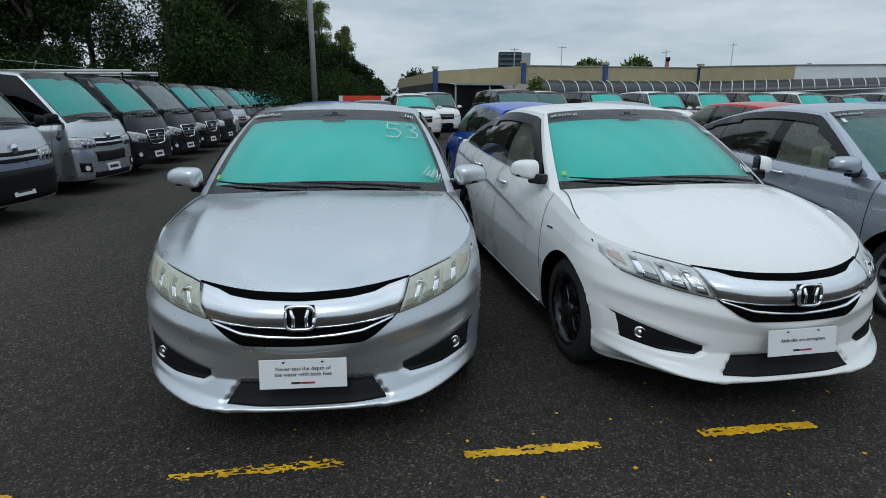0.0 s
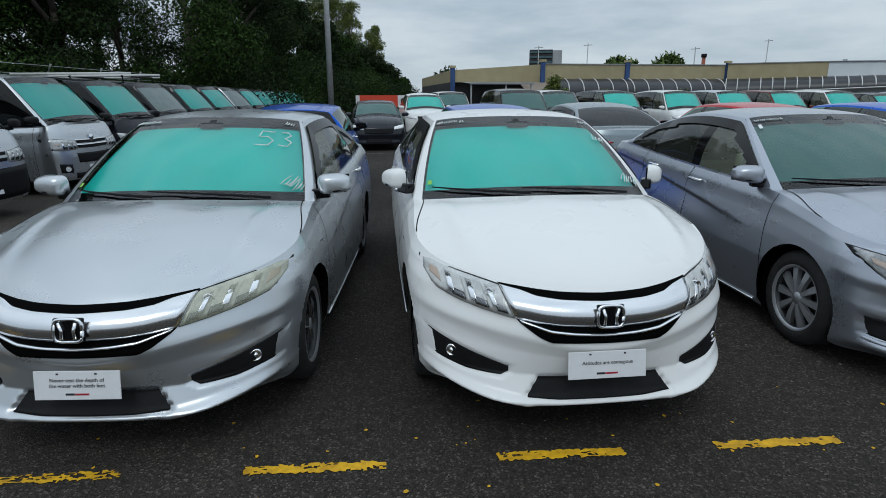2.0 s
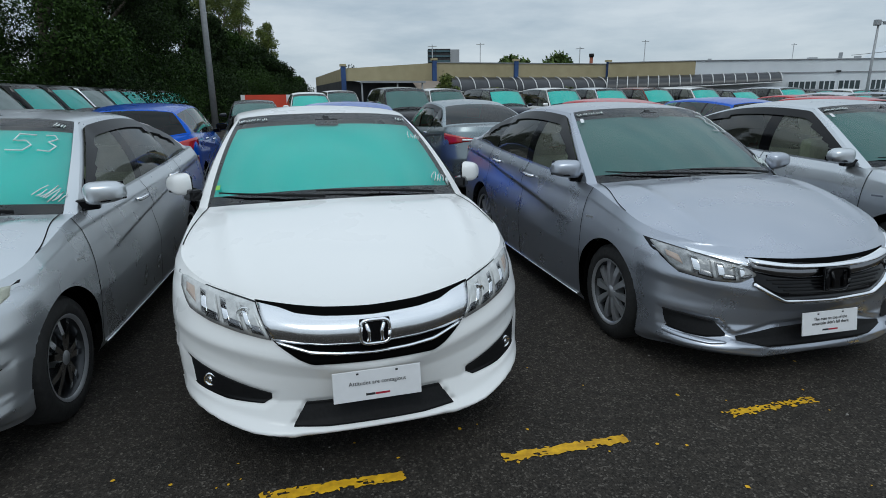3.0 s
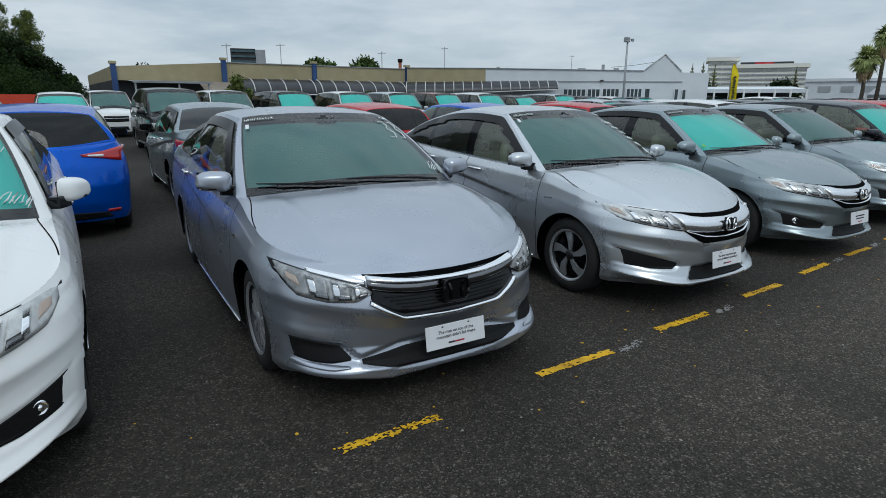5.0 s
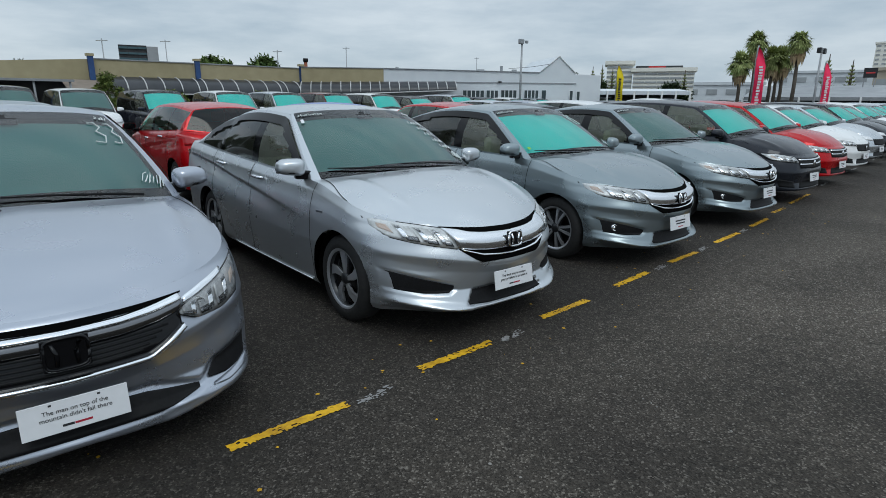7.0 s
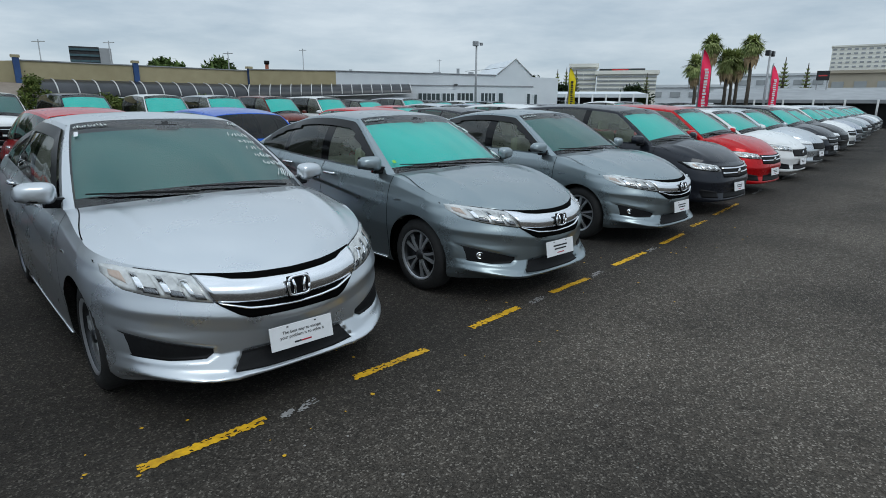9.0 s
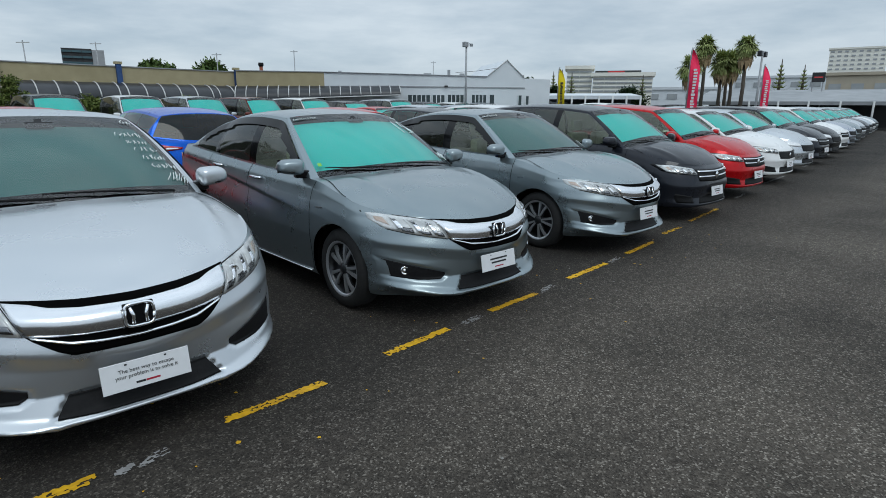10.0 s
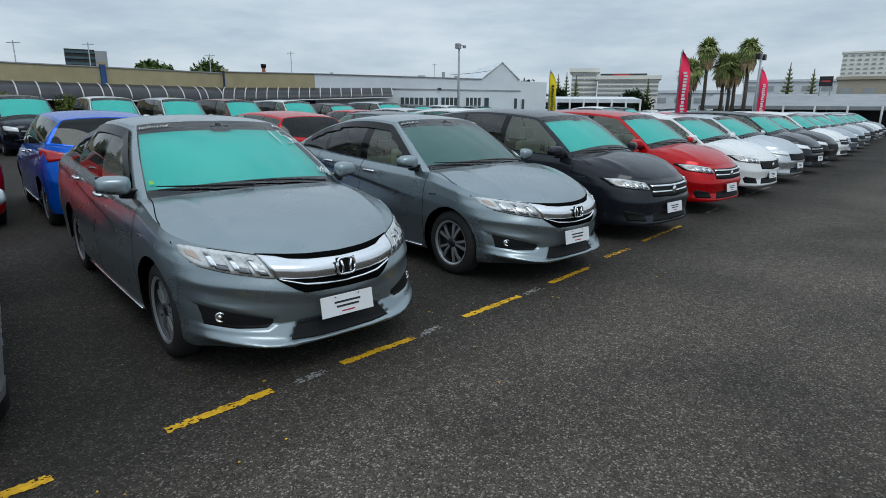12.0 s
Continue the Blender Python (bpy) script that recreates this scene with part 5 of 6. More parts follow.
def screen_point(sh, u, w):
    g = sh.screen
    a, b = min(abs(u), 0.999) * (g.shape[0] - 1), min(max(w, 0), 0.999) * (g.shape[1] - 1)
    i, j = int(a), int(b)
    fa, fb = a - i, b - j
    p = (g[i, j] * (1 - fa) + g[i + 1, j] * fa) * (1 - fb) + (g[i, j + 1] * (1 - fa) + g[i + 1, j + 1] * fa) * fb
    return (p[0] * (1 if u >= 0 else -1), p[1] - 0.008, p[2] + 0.006)


def chalk(car, sh, strokes, u0, w0, du, dw, lean=0.0, r=0.0042):
    for st in strokes:
        pts = [screen_point(sh, u0 + du * a + lean * b, w0 + dw * b - lean * 0.6 * a) for a, b in st]
        tube("chalk_stroke", pts, r, CHALK, car, 5)


def screen_digits(car, sh, text, u0, w0, du, dw, lean=0.02):
    for k, ch in enumerate(text):
        chalk(car, sh, STROKES[ch], u0 + du * 1.25 * k, w0, du, dw, lean)


def screen_scribble(car, sh, u0, w0, du, dw, count, seed, lean=0.03):
    """Chalk notes too small to read: a run of short bars."""
    rnd = random.Random(seed)
    for k in range(count):
        a, w = k / count, 0.75 / count
        tall = rnd.uniform(0.55, 1.0)
        pts = [(a + w * rnd.uniform(0, 1), tall * f + rnd.uniform(-0.12, 0.12)) for f in ((1.0, 0.6, 0.0), (0.9, 0.2, 0.0, 0.5), (0.0, 0.8, 1.0, 0.4, 0.1))[k % 3]]
        chalk(car, sh, [pts], u0, w0, du, dw, lean, 0.003)


# ---- ground ----
def make_ground():
    bm = bmesh.new()
    bmesh.ops.create_grid(bm, x_segments=90, y_segments=90, size=900)
    me = bpy.data.meshes.new("ground")
    bm.to_mesh(me)
    bm.free()
    me.materials.append(ASPHALT)
    return tagged(new("ground", me), "dark grey worn asphalt of a car yard", "asphalt", kind="structure")


def line_dash(x0, x1, y0, y1, material, wear, name, label):
    """A worn painted dash: small flakes with ragged edges and gaps."""
    rnd = random.Random(int(x0 * 100) + 7)
    n, k, wide = max(10, int((x1 - x0) / 0.014)), 7, 0.060
    verts, faces = [], []
    for i in range(n + 1):
        for j in range(k + 1):
            f = i / n
            edge = 0.007 if j in (0, k) else 0.004
            verts.append((x0 + (x1 - x0) * f + rnd.uniform(-0.005, 0.005), y0 + (y1 - y0) * f + (j / k - 0.5) * wide + rnd.uniform(-edge, edge), 0.004))
    for i in range(n):
        for j in range(k):
            v = noise.noise(Vector((x0 * 3 + i * 0.22, j * 0.5, 1.7))) * 0.5 + 0.5 + rnd.uniform(-0.25, 0.25)
            rim = 0.12 if j in (0, k - 1) or i in (0, n - 1) else 0.0
            if v > wear + rim:
                a = i * (k + 1) + j
                faces.append((a, a + k + 1, a + k + 2, a + 1))
    ob = link_mesh(name, verts, faces, material, None, False)
    return tagged(ob, label, "road marking", "dashes of the parking line", "structure")


make_ground()
DASHES = [(-2.0, -1.42, 2.20, 2.17), (-0.86, -0.15, 2.18, 2.14), (0.37, 0.98, 2.088, 2.045), (1.48, 2.06, 2.03, 1.99), (2.50, 3.10, 1.97, 1.93), (3.70, 4.23, 1.95, 1.93), (4.95, 5.56, 1.98, 1.95), (6.09, 6.69, 2.0, 1.98),
          (7.26, 7.84, 2.03, 2.02), (8.32, 8.90, 2.06, 2.08), (9.38, 9.98, 2.10, 2.10), (10.53, 11.24, 2.14, 2.16), (11.74, 12.48, 2.2, 2.24), (12.95, 13.52, 2.34, 2.36), (13.99, 15.3, 2.43, 2.53)]
for k, (x0, x1, y0, y1) in enumerate(DASHES):
    line_dash(x0, x1, y0, y1, YELLOW, 0.22 if k not in (1, 5, 13, 14) else 0.45, "line_dash", "worn yellow dash painted on asphalt")
for x, y in ((6.75, 1.96), (9.02, 2.08), (10.02, 2.12), (11.3, 2.17), (5.6, 1.93)):
    line_dash(x, x + 0.24, y - 0.02, y + 0.01, FADED, 0.50, "line_scuff", "pale scuffed remains of old paint on asphalt")
for k, (x0, x1, y0) in enumerate(((16.6, 17.3, 2.68), (19.1, 20.9, 2.95), (23.5, 25.0, 3.25), (28, 29.5, 3.7))):
    line_dash(x0, x1, y0, y0 + 0.08, FADED, 0.45, "line_dash", "faded white dash painted on asphalt")
line_dash(0.6, 4.4, 16.4, 16.6, FADED, 0.35, "line_dash", "faded white dash painted on asphalt")

litter = random.Random(11)
verts, faces = [], []
for k in range(520):
    x, y, r = litter.uniform(-4, 16), litter.uniform(-1.5, 3.2), litter.uniform(0.003, 0.009)
    b = len(verts)
    h = r * litter.uniform(0.5, 1.0)
    verts += [(x + r * math.cos(a) * litter.uniform(0.7, 1.2), y + r * math.sin(a) * litter.uniform(0.7, 1.2), 0.001) for a in (0, 1.26, 2.5, 3.8, 5.0)] + [(x, y, h)]
    faces += [(b + i, b + (i + 1) % 5, b + 5) for i in range(5)]
tagged(link_mesh("gravel", verts, faces, STONE, None, False), "loose pale gravel scattered over the asphalt", "gravel", "", "stuff")
verts, faces = [], []
for k in range(110):
    x, y, r = litter.uniform(-2, 14), litter.gauss(2.0, 0.35), litter.uniform(0.004, 0.013)
    b = len(verts)
    verts += [(x + r * math.cos(a) * litter.uniform(0.6, 1.3), y + r * math.sin(a) * litter.uniform(0.6, 1.3), 0.003) for a in (0, 1.26, 2.5, 3.8, 5.0)]
    faces.append(tuple(range(b, b + 5)))
tagged(link_mesh("paint_specks", verts, faces, YELLOW, None, False), "yellow paint specks beside the parking line", "paint", "", "stuff")

# ---- front row of sedans ----
SEDAN_TAIL, FIVE = (0.82, 0.98, 0.45, 0.80), "five"
silver, sedan_shape = make_car("sedan", SEDAN, wing_front, "twin", True, SEDAN_TAIL)
silver_star, _ = make_car("sedan", SEDAN, wing_front, FIVE, True, SEDAN_TAIL)
silver_blade, _ = make_car("sedan", SEDAN, lambda s, c, lite=False: wing_front(s, c, lite, False), "blade", True, SEDAN_TAIL)
BROW_SEDAN = dict(SEDAN, relief="brow", bottom=0.138, half=0.88, front_power=2.3, front_depth=0.72, nose=((0.15, 0.06), (0.19, 0.03), (0.225, 0.0), (0.26, 0.028), (0.33, 0.056), (0.40, 0.038), (0.45, 0.005), (0.48, 0.0), (0.53, 0.012), (0.58, 0.026), (0.66, 0.036), (0.70, 0.06), (0.74, 0.11)))
brow_car, brow_shape = make_car("sedan", BROW_SEDAN, brow_front, "ten", True, SEDAN_TAIL)


def both(name, spec, front, tail, mirror):
    return make_car(name, spec, front, FIVE, False, tail, mirror)[0], make_car(name, spec, front, FIVE, False, tail, mirror, True)[0]


wagon, far_wagon = both("station_wagon", WAGON, lambda s, c, lite=False: plain_front(s, c, lite, (0.63, 0.77), (0.46, 0.795), (0.53, 0.70)), (0.85, 1.0, 0.45, 0.79), (1.0, 1.18, 0.78))
hatch, far_hatch = both("hatchback", HATCH, lambda s, c, lite=False: plain_front(s, c, lite, chrome=False), (0.86, 1.02, 0.48, 0.80), (1.0, 1.2, 0.78))
suv, far_suv = both("suv", SUV, lambda s, c, lite=False: plain_front(s, c, lite, (0.75, 0.90), (0.48, 0.84), (0.62, 0.86), True, 0.42, (0.3, 0.5)), (0.9, 1.12, 0.55, 0.85), (1.14, 1.32, 0.84))
mpv, far_mpv = both("people_mover", MPV, lambda s, c, lite=False: plain_front(s, c, lite, (0.72, 0.90), (0.46, 0.80), (0.60, 0.84), True, 0.42, (0.28, 0.46)), (0.8, 1.2, 0.62, 0.80), (1.12, 0.98, 0.80))
VAN_TAIL = (0.7, 1.0, 0.68, 0.80), (1.18, 0.32, 0.80)
work_van, far_work_van = both("van", VAN, lambda s, c, lite=False: van_front(s, c, lite, "slots", True), *VAN_TAIL)
slot_van, far_slot_van = both("van", VAN, lambda s, c, lite=False: van_front(s, c, lite, "slots"), *VAN_TAIL)
van, far_van = both("van", VAN, lambda s, c, lite=False: van_front(s, c, lite, "vee"), *VAN_TAIL)

ROW = "cars in the front row"
g1 = put(silver_star, -0.294, 2.24, -6.6, "silver", "silver compact sedan with green foil behind its windscreen", ROW, True)
g2 = put(silver, 1.975, 2.07, -1.5, "white", "white compact sedan with folded mirrors and green windscreen foil", ROW)
for o in g2.children:
    if o.name.startswith("door_mirror"):
        s_ = 1 if o.matrix_basis.translation.x > 0 else -1
        o.matrix_basis = pose(s_ * 0.862, 1.50, 1.045, 0, 0, s_ * 62)
for o in g2.children_recursive:
    if o.name.startswith(("spokes", "rim_edge")):
        o.data = o.data.copy()
        o.data.materials[0] = DARK_CHROME
for o in g1.children_recursive:
    if o.name.startswith("lamp_lens"):
        o.data = o.data.copy()
        o.data.materials[0] = HAZED_LENS
g3 = put(brow_car, 4.432, 2.095, -3.5, "grey_silver", "grey metallic sedan with a dark grille and chrome brow", ROW, False)
g4 = put(silver_blade, 6.955, 2.06, -3, "silver", "silver compact sedan with chrome wing grille and dark wheels", ROW, False)
g5 = put(silver, 9.412, 2.08, -3, "gun_grey", "greenish grey compact sedan with green foil behind its windscreen", ROW)
g6 = put(silver, 12.05, 2.16, -3, "gun_grey", "grey compact sedan with chrome wing grille beside a dark wagon", ROW, False)
number_plate(g1, 0.395, ("Never test the depth of", "the water with both feet"))
number_plate(g2, 0.414, ("Attitudes are contagious",))
number_plate(g3, 0.352, ("The man on top of the", "mountain didn't fall there"))
number_plate(g4, 0.378, ("The best way to escape", "your problem is to solve it"))
number_plate(g5, 0.405, None)
number_plate(g6, 0.415, None)
screen_digits(g1, sedan_shape, "53", 0.36, 0.55, 0.16, 0.20)
screen_digits(g3, brow_shape, "33", 0.46, 0.54, 0.13, 0.28)
screen_digits(g5, sedan_shape, "15", 0.36, 0.55, 0.15, 0.24)
for k, (c, s_) in enumerate(((g1, sedan_shape), (g2, sedan_shape), (g3, brow_shape), (g4, sedan_shape), (g5, sedan_shape), (g6, sedan_shape))):
    screen_scribble(c, s_, 0.62, 0.14, 0.22, 0.10, 7, k, 0.10)
    screen_scribble(c, s_, 0.60, 0.885, 0.18, 0.05, 4, 20 + k)
    screen_scribble(c, s_, -0.82, 0.895, 0.40, 0.04, 12, 40 + k, 0.0)
    if k in (1, 4):
        screen_scribble(c, s_, 0.60, 0.60, 0.20, 0.10, 4, 60 + k, 0.05)
    if k == 3:
        for q_ in range(5):
            screen_scribble(c, s_, 0.42 + 0.03 * q_, 0.66 - 0.10 * q_, 0.30 - 0.03 * (q_ % 2), 0.055, 7 - q_ % 3, 70 + q_, 0.02)
for c, s_ in ((g3, brow_shape), (g4, sedan_shape)):
    q_ = [screen_point(s_, u, w) for u, w in ((-0.80, 0.76), (-0.74, 0.76), (-0.74, 0.83), (-0.80, 0.83))]
    link_mesh("inspection_label", q_, [(0, 1, 2, 3)], PLATE_WHITE, c, False)
for c in (g1, g2, g5):
    q_ = [screen_point(sedan_shape, u, w) for u, w in ((-0.82, 0.13), (-0.77, 0.13), (-0.77, 0.17), (-0.82, 0.17))]
    link_mesh("inspection_label", q_, [(0, 1, 2, 3)], LABEL_GREEN, c, False)
FAR_ROW = [("dark_grey", wagon, 14.45, 2.30), ("red", wagon, 16.95, 2.50), ("white", hatch, 19.5, 2.65), ("silver", hatch, 22.1, 2.85), ("dark_grey", wagon, 24.7, 3.05), ("black", hatch, 27.3, 3.25), ("white", wagon, 30.0, 3.5),
           ("grey_silver", hatch, 32.8, 3.75), ("gun_grey", hatch, 35.6, 4.0), ("silver", wagon, 38.5, 4.3), ("dark_grey", hatch, 41.5, 4.6), ("silver", hatch, 44.5, 4.9), ("white", hatch, 47.5, 5.2), ("gun_grey", wagon, 50.5, 5.5)]
KIND = {wagon: "station wagon", hatch: "hatchback", suv: "suv", mpv: "people mover", van: "van", work_van: "van", slot_van: "van", far_slot_van: "van", silver: "sedan", far_wagon: "station wagon", far_hatch: "hatchback", far_suv: "suv", far_mpv: "people mover", far_van: "van"}
FAR = {wagon: far_wagon, hatch: far_hatch, suv: far_suv, mpv: far_mpv, van: far_van}


def park(kind, x, y, yaw, colour, group, shade=True, extra="parked nose out"):
    c = put(kind, x, y, yaw, colour, colour.replace("_", " ") + " " + KIND[kind] + " " + extra, group, shade)
    return c


for colour, kind, x, y in FAR_ROW:
    c = park(kind if x < 21 else FAR[kind], x, y, -3, colour, ROW, True, "with green windscreen foil in the front row")
    if x < 26:
        number_plate(c, 0.40, None)

# ---- second row, tails towards the first ----
TAILS = [("blue", hatch, 0.08, 8.3), ("blue", hatch, 2.92, 7.1), ("gun_grey", silver, 5.25, 8.2), ("red", hatch, 7.95, 8.1), ("blue", hatch, 10.0, 7.5), ("red", hatch, 13.3, 8.0), ("dark_grey", hatch, 15.8, 8.0), ("white", wagon, 18.3, 8.0), ("black", wagon, 20.8, 8.1),
         ("silver", hatch, 23.4, 8.2), ("dark_grey", wagon, 26, 8.3), ("white", hatch, 28.6, 8.5), ("red", hatch, 31.3, 8.8), ("silver", wagon, 34, 9.0), ("white", wagon, 37, 9.3), ("gun_grey", hatch, 40, 9.6), ("red", hatch, 43, 10), ("white", wagon, 46, 10.3)]
LENGTH = {hatch: 3.95, wagon: 4.4, silver: 4.44, suv: 4.55, mpv: 4.7}
for colour, kind, x, y in TAILS:
    park(kind if x < 16 else FAR[kind], x, y + LENGTH[kind], 178 - (x % 1.3) * 2, colour, "cars parked tail to tail with the front row", True, "parked with its tail to the front row")

# ---- third row, facing the camera across the aisle ----
rnd = random.Random(5)
THIRD = [("black", mpv, 6.0, 16.6), ("white", suv, 3.5, 21.8), ("dark_grey", hatch, 1.45, 17.2), ("white", mpv, 5.3, 26.0), ("white", mpv, 8.6, 20.5), ("navy", mpv, 11.1, 20.5), ("white", mpv, 13.5, 20.4), ("silver", mpv, 15.9, 20.5), ("brown", mpv, 18.4, 20.6),
         ("white", mpv, 21, 20.7), ("black", suv, 23.5, 20.6), ("silver", mpv, 26.1, 20.7), ("dark_grey", suv, 28.8, 20.8), ("white", suv, 31.5, 21), ("silver", suv, 34.3, 21.2), ("white", mpv, 37, 21.4), ("gun_grey", suv, 40, 21.6), ("white", mpv, 43, 21.8)]
for colour, kind, x, y in THIRD:
    park(kind if y < 17 else FAR[kind], x, y, rnd.uniform(-4, 2), colour, "cars across the aisle", x not in (6.0, 5.3, 8.6, 1.45), "facing the aisle")
for k in range(20):
    x, y = 20 + 2.6 * k, 14.2 + 0.12 * k
    park(rnd.choice([far_hatch, far_wagon, far_hatch, far_suv]), x, y, rnd.uniform(-4, 2), rnd.choice(["white", "silver", "dark_grey", "gun_grey", "black", "white", "red", "grey_silver"]), "cars in the rows beyond", True, "in the rows beyond")
for k in range(12):
    park(rnd.choice([far_hatch, far_wagon, far_suv]), 46 + 2.7 * k, 26.5 - 0.3 * k, rnd.uniform(-4, 4), rnd.choice(["white", "silver", "dark_grey", "white", "red"]), "cars in the rows beyond", True, "in the rows beyond")

# ---- row of vans ----
VANS = ["silver", "silver", "dark_grey", "dark_grey", "black", "dark_grey", "silver", "dark_grey", "black", "gun_grey", "black", "silver", "dark_grey"]
for k, colour in enumerate(VANS):
    y = (7.9, 10.6, 12.9, 15.2)[k] if k < 4 else 15.2 + 2.3 * (k - 3)
    x = -3.90 + 0.06 * (y - 7)
    kind = work_van if k == 0 else slot_van if k == 1 else far_slot_van if k == 6 else van if k < 5 else far_van
    c = park(kind, x, y, 78, colour, "vans in a row", None if k in (0, 3, 6) else True, "with wide grille parked beside other vans")
    c["category"] = "van"
    for o in c.children:
        if o.name.startswith("door_mirror") and k != 3:
            o.data = o.data.copy()
            o.data.materials[0] = BLACK
    number_plate(c, 0.40, None, -0.012, 2, None, True)
    if k == 3:
        rack = tagged(new("roof_rack"), "white ladder rack on a dark van roof", "roof rack")
        rack.matrix_basis = c.matrix_basis.copy()
        for sx in (0.62, -0.62):
            tube("rack_rail", [(sx, 0.9, 2.12), (sx, 3.9, 2.12)], 0.025, RACK_WHITE, rack)
            tube("rack_rail", [(sx, 0.9, 2.06), (sx, 3.9, 2.06)], 0.018, RACK_WHITE, rack)
        for yy in (1.1, 2.4, 3.7):
            tube("rack_bar", [(-0.68, yy, 2.05), (0.68, yy, 2.05)], 0.02, BLACK, rack)
            for sx in (0.64, -0.64):
                tube("rack_foot", [(sx, yy, 1.86), (sx, yy, 2.08)], 0.018, BLACK, rack)


# ---- buildings ----
def slab(name, x0, x1, y0, y1, z0, z1, material, parent=None, bevel=0.0, label=""):
    bm = box_bm(x0, x1, y0, y1, z0, z1, bevel)
    me = bpy.data.meshes.new(name)
    bm.to_mesh(me)
    bm.free()
    me.materials.append(material)
    ob = new(name, me)
    ob.parent = parent
    return tagged(ob, label)


HALL = pose(26.3, 29.1, 0, 0, 0, -33.8)


def warehouse():
    b = tagged(new("warehouse"), "long low cream warehouse with a dark barrel canopy", "building")
    fy = 32.1
    slab("wall", 11.1, 22.3, fy, fy + 15, 2.35, 3.32, CREAM, b)
    v = [(5.9, fy, 2.35), (11.1, fy, 2.35), (11.1, fy, 3.32), (5.9, fy, 2.98), (5.9, fy + 15, 2.35), (11.1, fy + 15, 2.35), (11.1, fy + 15, 3.32), (5.9, fy + 15, 2.98)]
    link_mesh("wall", v, [(0, 1, 2, 3), (4, 7, 6, 5), (0, 3, 7, 4), (3, 2, 6, 7), (0, 4, 5, 1)], CREAM, b, False)
    # dark wall; behind the lean-to its near-black paints shade in an open bay
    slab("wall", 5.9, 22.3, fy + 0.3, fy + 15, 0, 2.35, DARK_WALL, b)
    slab("parapet_cap", 11.1, 22.3, fy - 0.05, fy + 0.2, 3.32, 3.37, GREY_METAL, b)
    for x in (6.0, 11.1, 16.1, 22.3):
        top = 3.1 if x < 7 else 3.45
        slab("wall_post", x - 0.12, x + 0.12, fy - 0.16, fy, 0, top, BLUE_POST, b)
        slab("post_cap", x - 0.16, x + 0.16, fy - 0.19, fy + 0.12, top, top + 0.12, CREAM, b)
    n = 14
    a = np.linspace(0, math.pi / 2, n)
    x0, x1 = 11.5, 22.3
    canopy = np.stack([np.stack([np.full(n, x), fy - 1.1 * np.sin(a), 1.75 + 0.80 * np.cos(a)], 1) for x in (x0, x1)])
    pick("canopy", canopy, np.ones((1, n - 1), bool), CANOPY, b, False, 0, "dark barrel-vaulted canopy")
    k = 0
    x = x0
    while x < x1:
        tube("canopy_rib", [(x, fy - 1.12 * math.sin(t), 1.75 + 0.82 * math.cos(t)) for t in a[::2]], 0.032, RACK_WHITE, b, 5)
        k += 1
        x += 0.85 if k % 6 else 0.4
    tube("canopy_edge", [(x0, fy - 1.11, 1.73), (x1, fy - 1.11, 1.73)], 0.035, RACK_WHITE, b, 6)
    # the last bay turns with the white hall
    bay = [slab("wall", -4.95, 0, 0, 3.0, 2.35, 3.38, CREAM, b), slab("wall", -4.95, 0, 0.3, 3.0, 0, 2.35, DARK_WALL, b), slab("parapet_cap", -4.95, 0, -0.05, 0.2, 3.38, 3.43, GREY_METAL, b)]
    us = np.linspace(-4.95, 4.4, 17)
    low, tall = np.interp(us, (-4.95, 4.4), (1.75, 2.14)), np.interp(us, (-4.95, 4.4), (0.80, 0.54))
    arch = np.stack([np.stack([np.full(n, u), -1.1 * np.sin(a), q + r * np.cos(a)], 1) for u, q, r in zip(us, low, tall)])
    bay.append(pick("canopy", arch, np.ones((16, n - 1), bool), CANOPY, b, False, 0, "dark barrel-vaulted canopy"))
    for u, q, r in zip(us, low, tall):
        bay.append(tube("canopy_rib", [(u, -1.12 * math.sin(t), q + (r + 0.02) * math.cos(t)) for t in a[::2]], 0.03, RACK_WHITE, b, 5))
    bay.append(tube("canopy_edge", [(u, -1.11, q - 0.02) for u, q in zip(us[::4], low[::4])], 0.035, RACK_WHITE, b, 6))
    for ob in bay:
        ob.matrix_basis = HALL
    roof = np.array([[(6.45, fy - 0.05, 2.36), (6.45, fy - 3.0, 2.22)], [(9.7, fy - 0.05, 2.36), (9.7, fy - 3.0, 2.22)]])
    pick("lean_to_roof", roof, np.ones((1, 1), bool), GREY_METAL, b, True, 0, "flat grey lean-to roof")
    slab("lean_to_fascia", 6.4, 9.75, fy - 3.06, fy - 3.0, 2.18, 2.27, GREY_METAL, b)
    sheet = np.array([[(9.75, fy - 0.1, 2.36), (9.75, fy - 1.9, 1.72)], [(11.3, fy - 0.1, 2.36), (11.6, fy - 1.9, 1.72)]])
    pick("awning_sheet", sheet, np.ones((1, 1), bool), RUSTY, b, True, 0, "pale weathered sloping sheet")
    slab("awning_wall", 9.8, 11.5, fy - 1.85, fy - 1.8, 0, 1.70, WHITE_WALL, b)
    for x in (6.5, 8.3, 9.6):
        tube("lean_to_post", [(x, fy - 2.95, 0), (x, fy - 2.95, 2.2)], 0.045, GREY_METAL, b, 6)
    return b


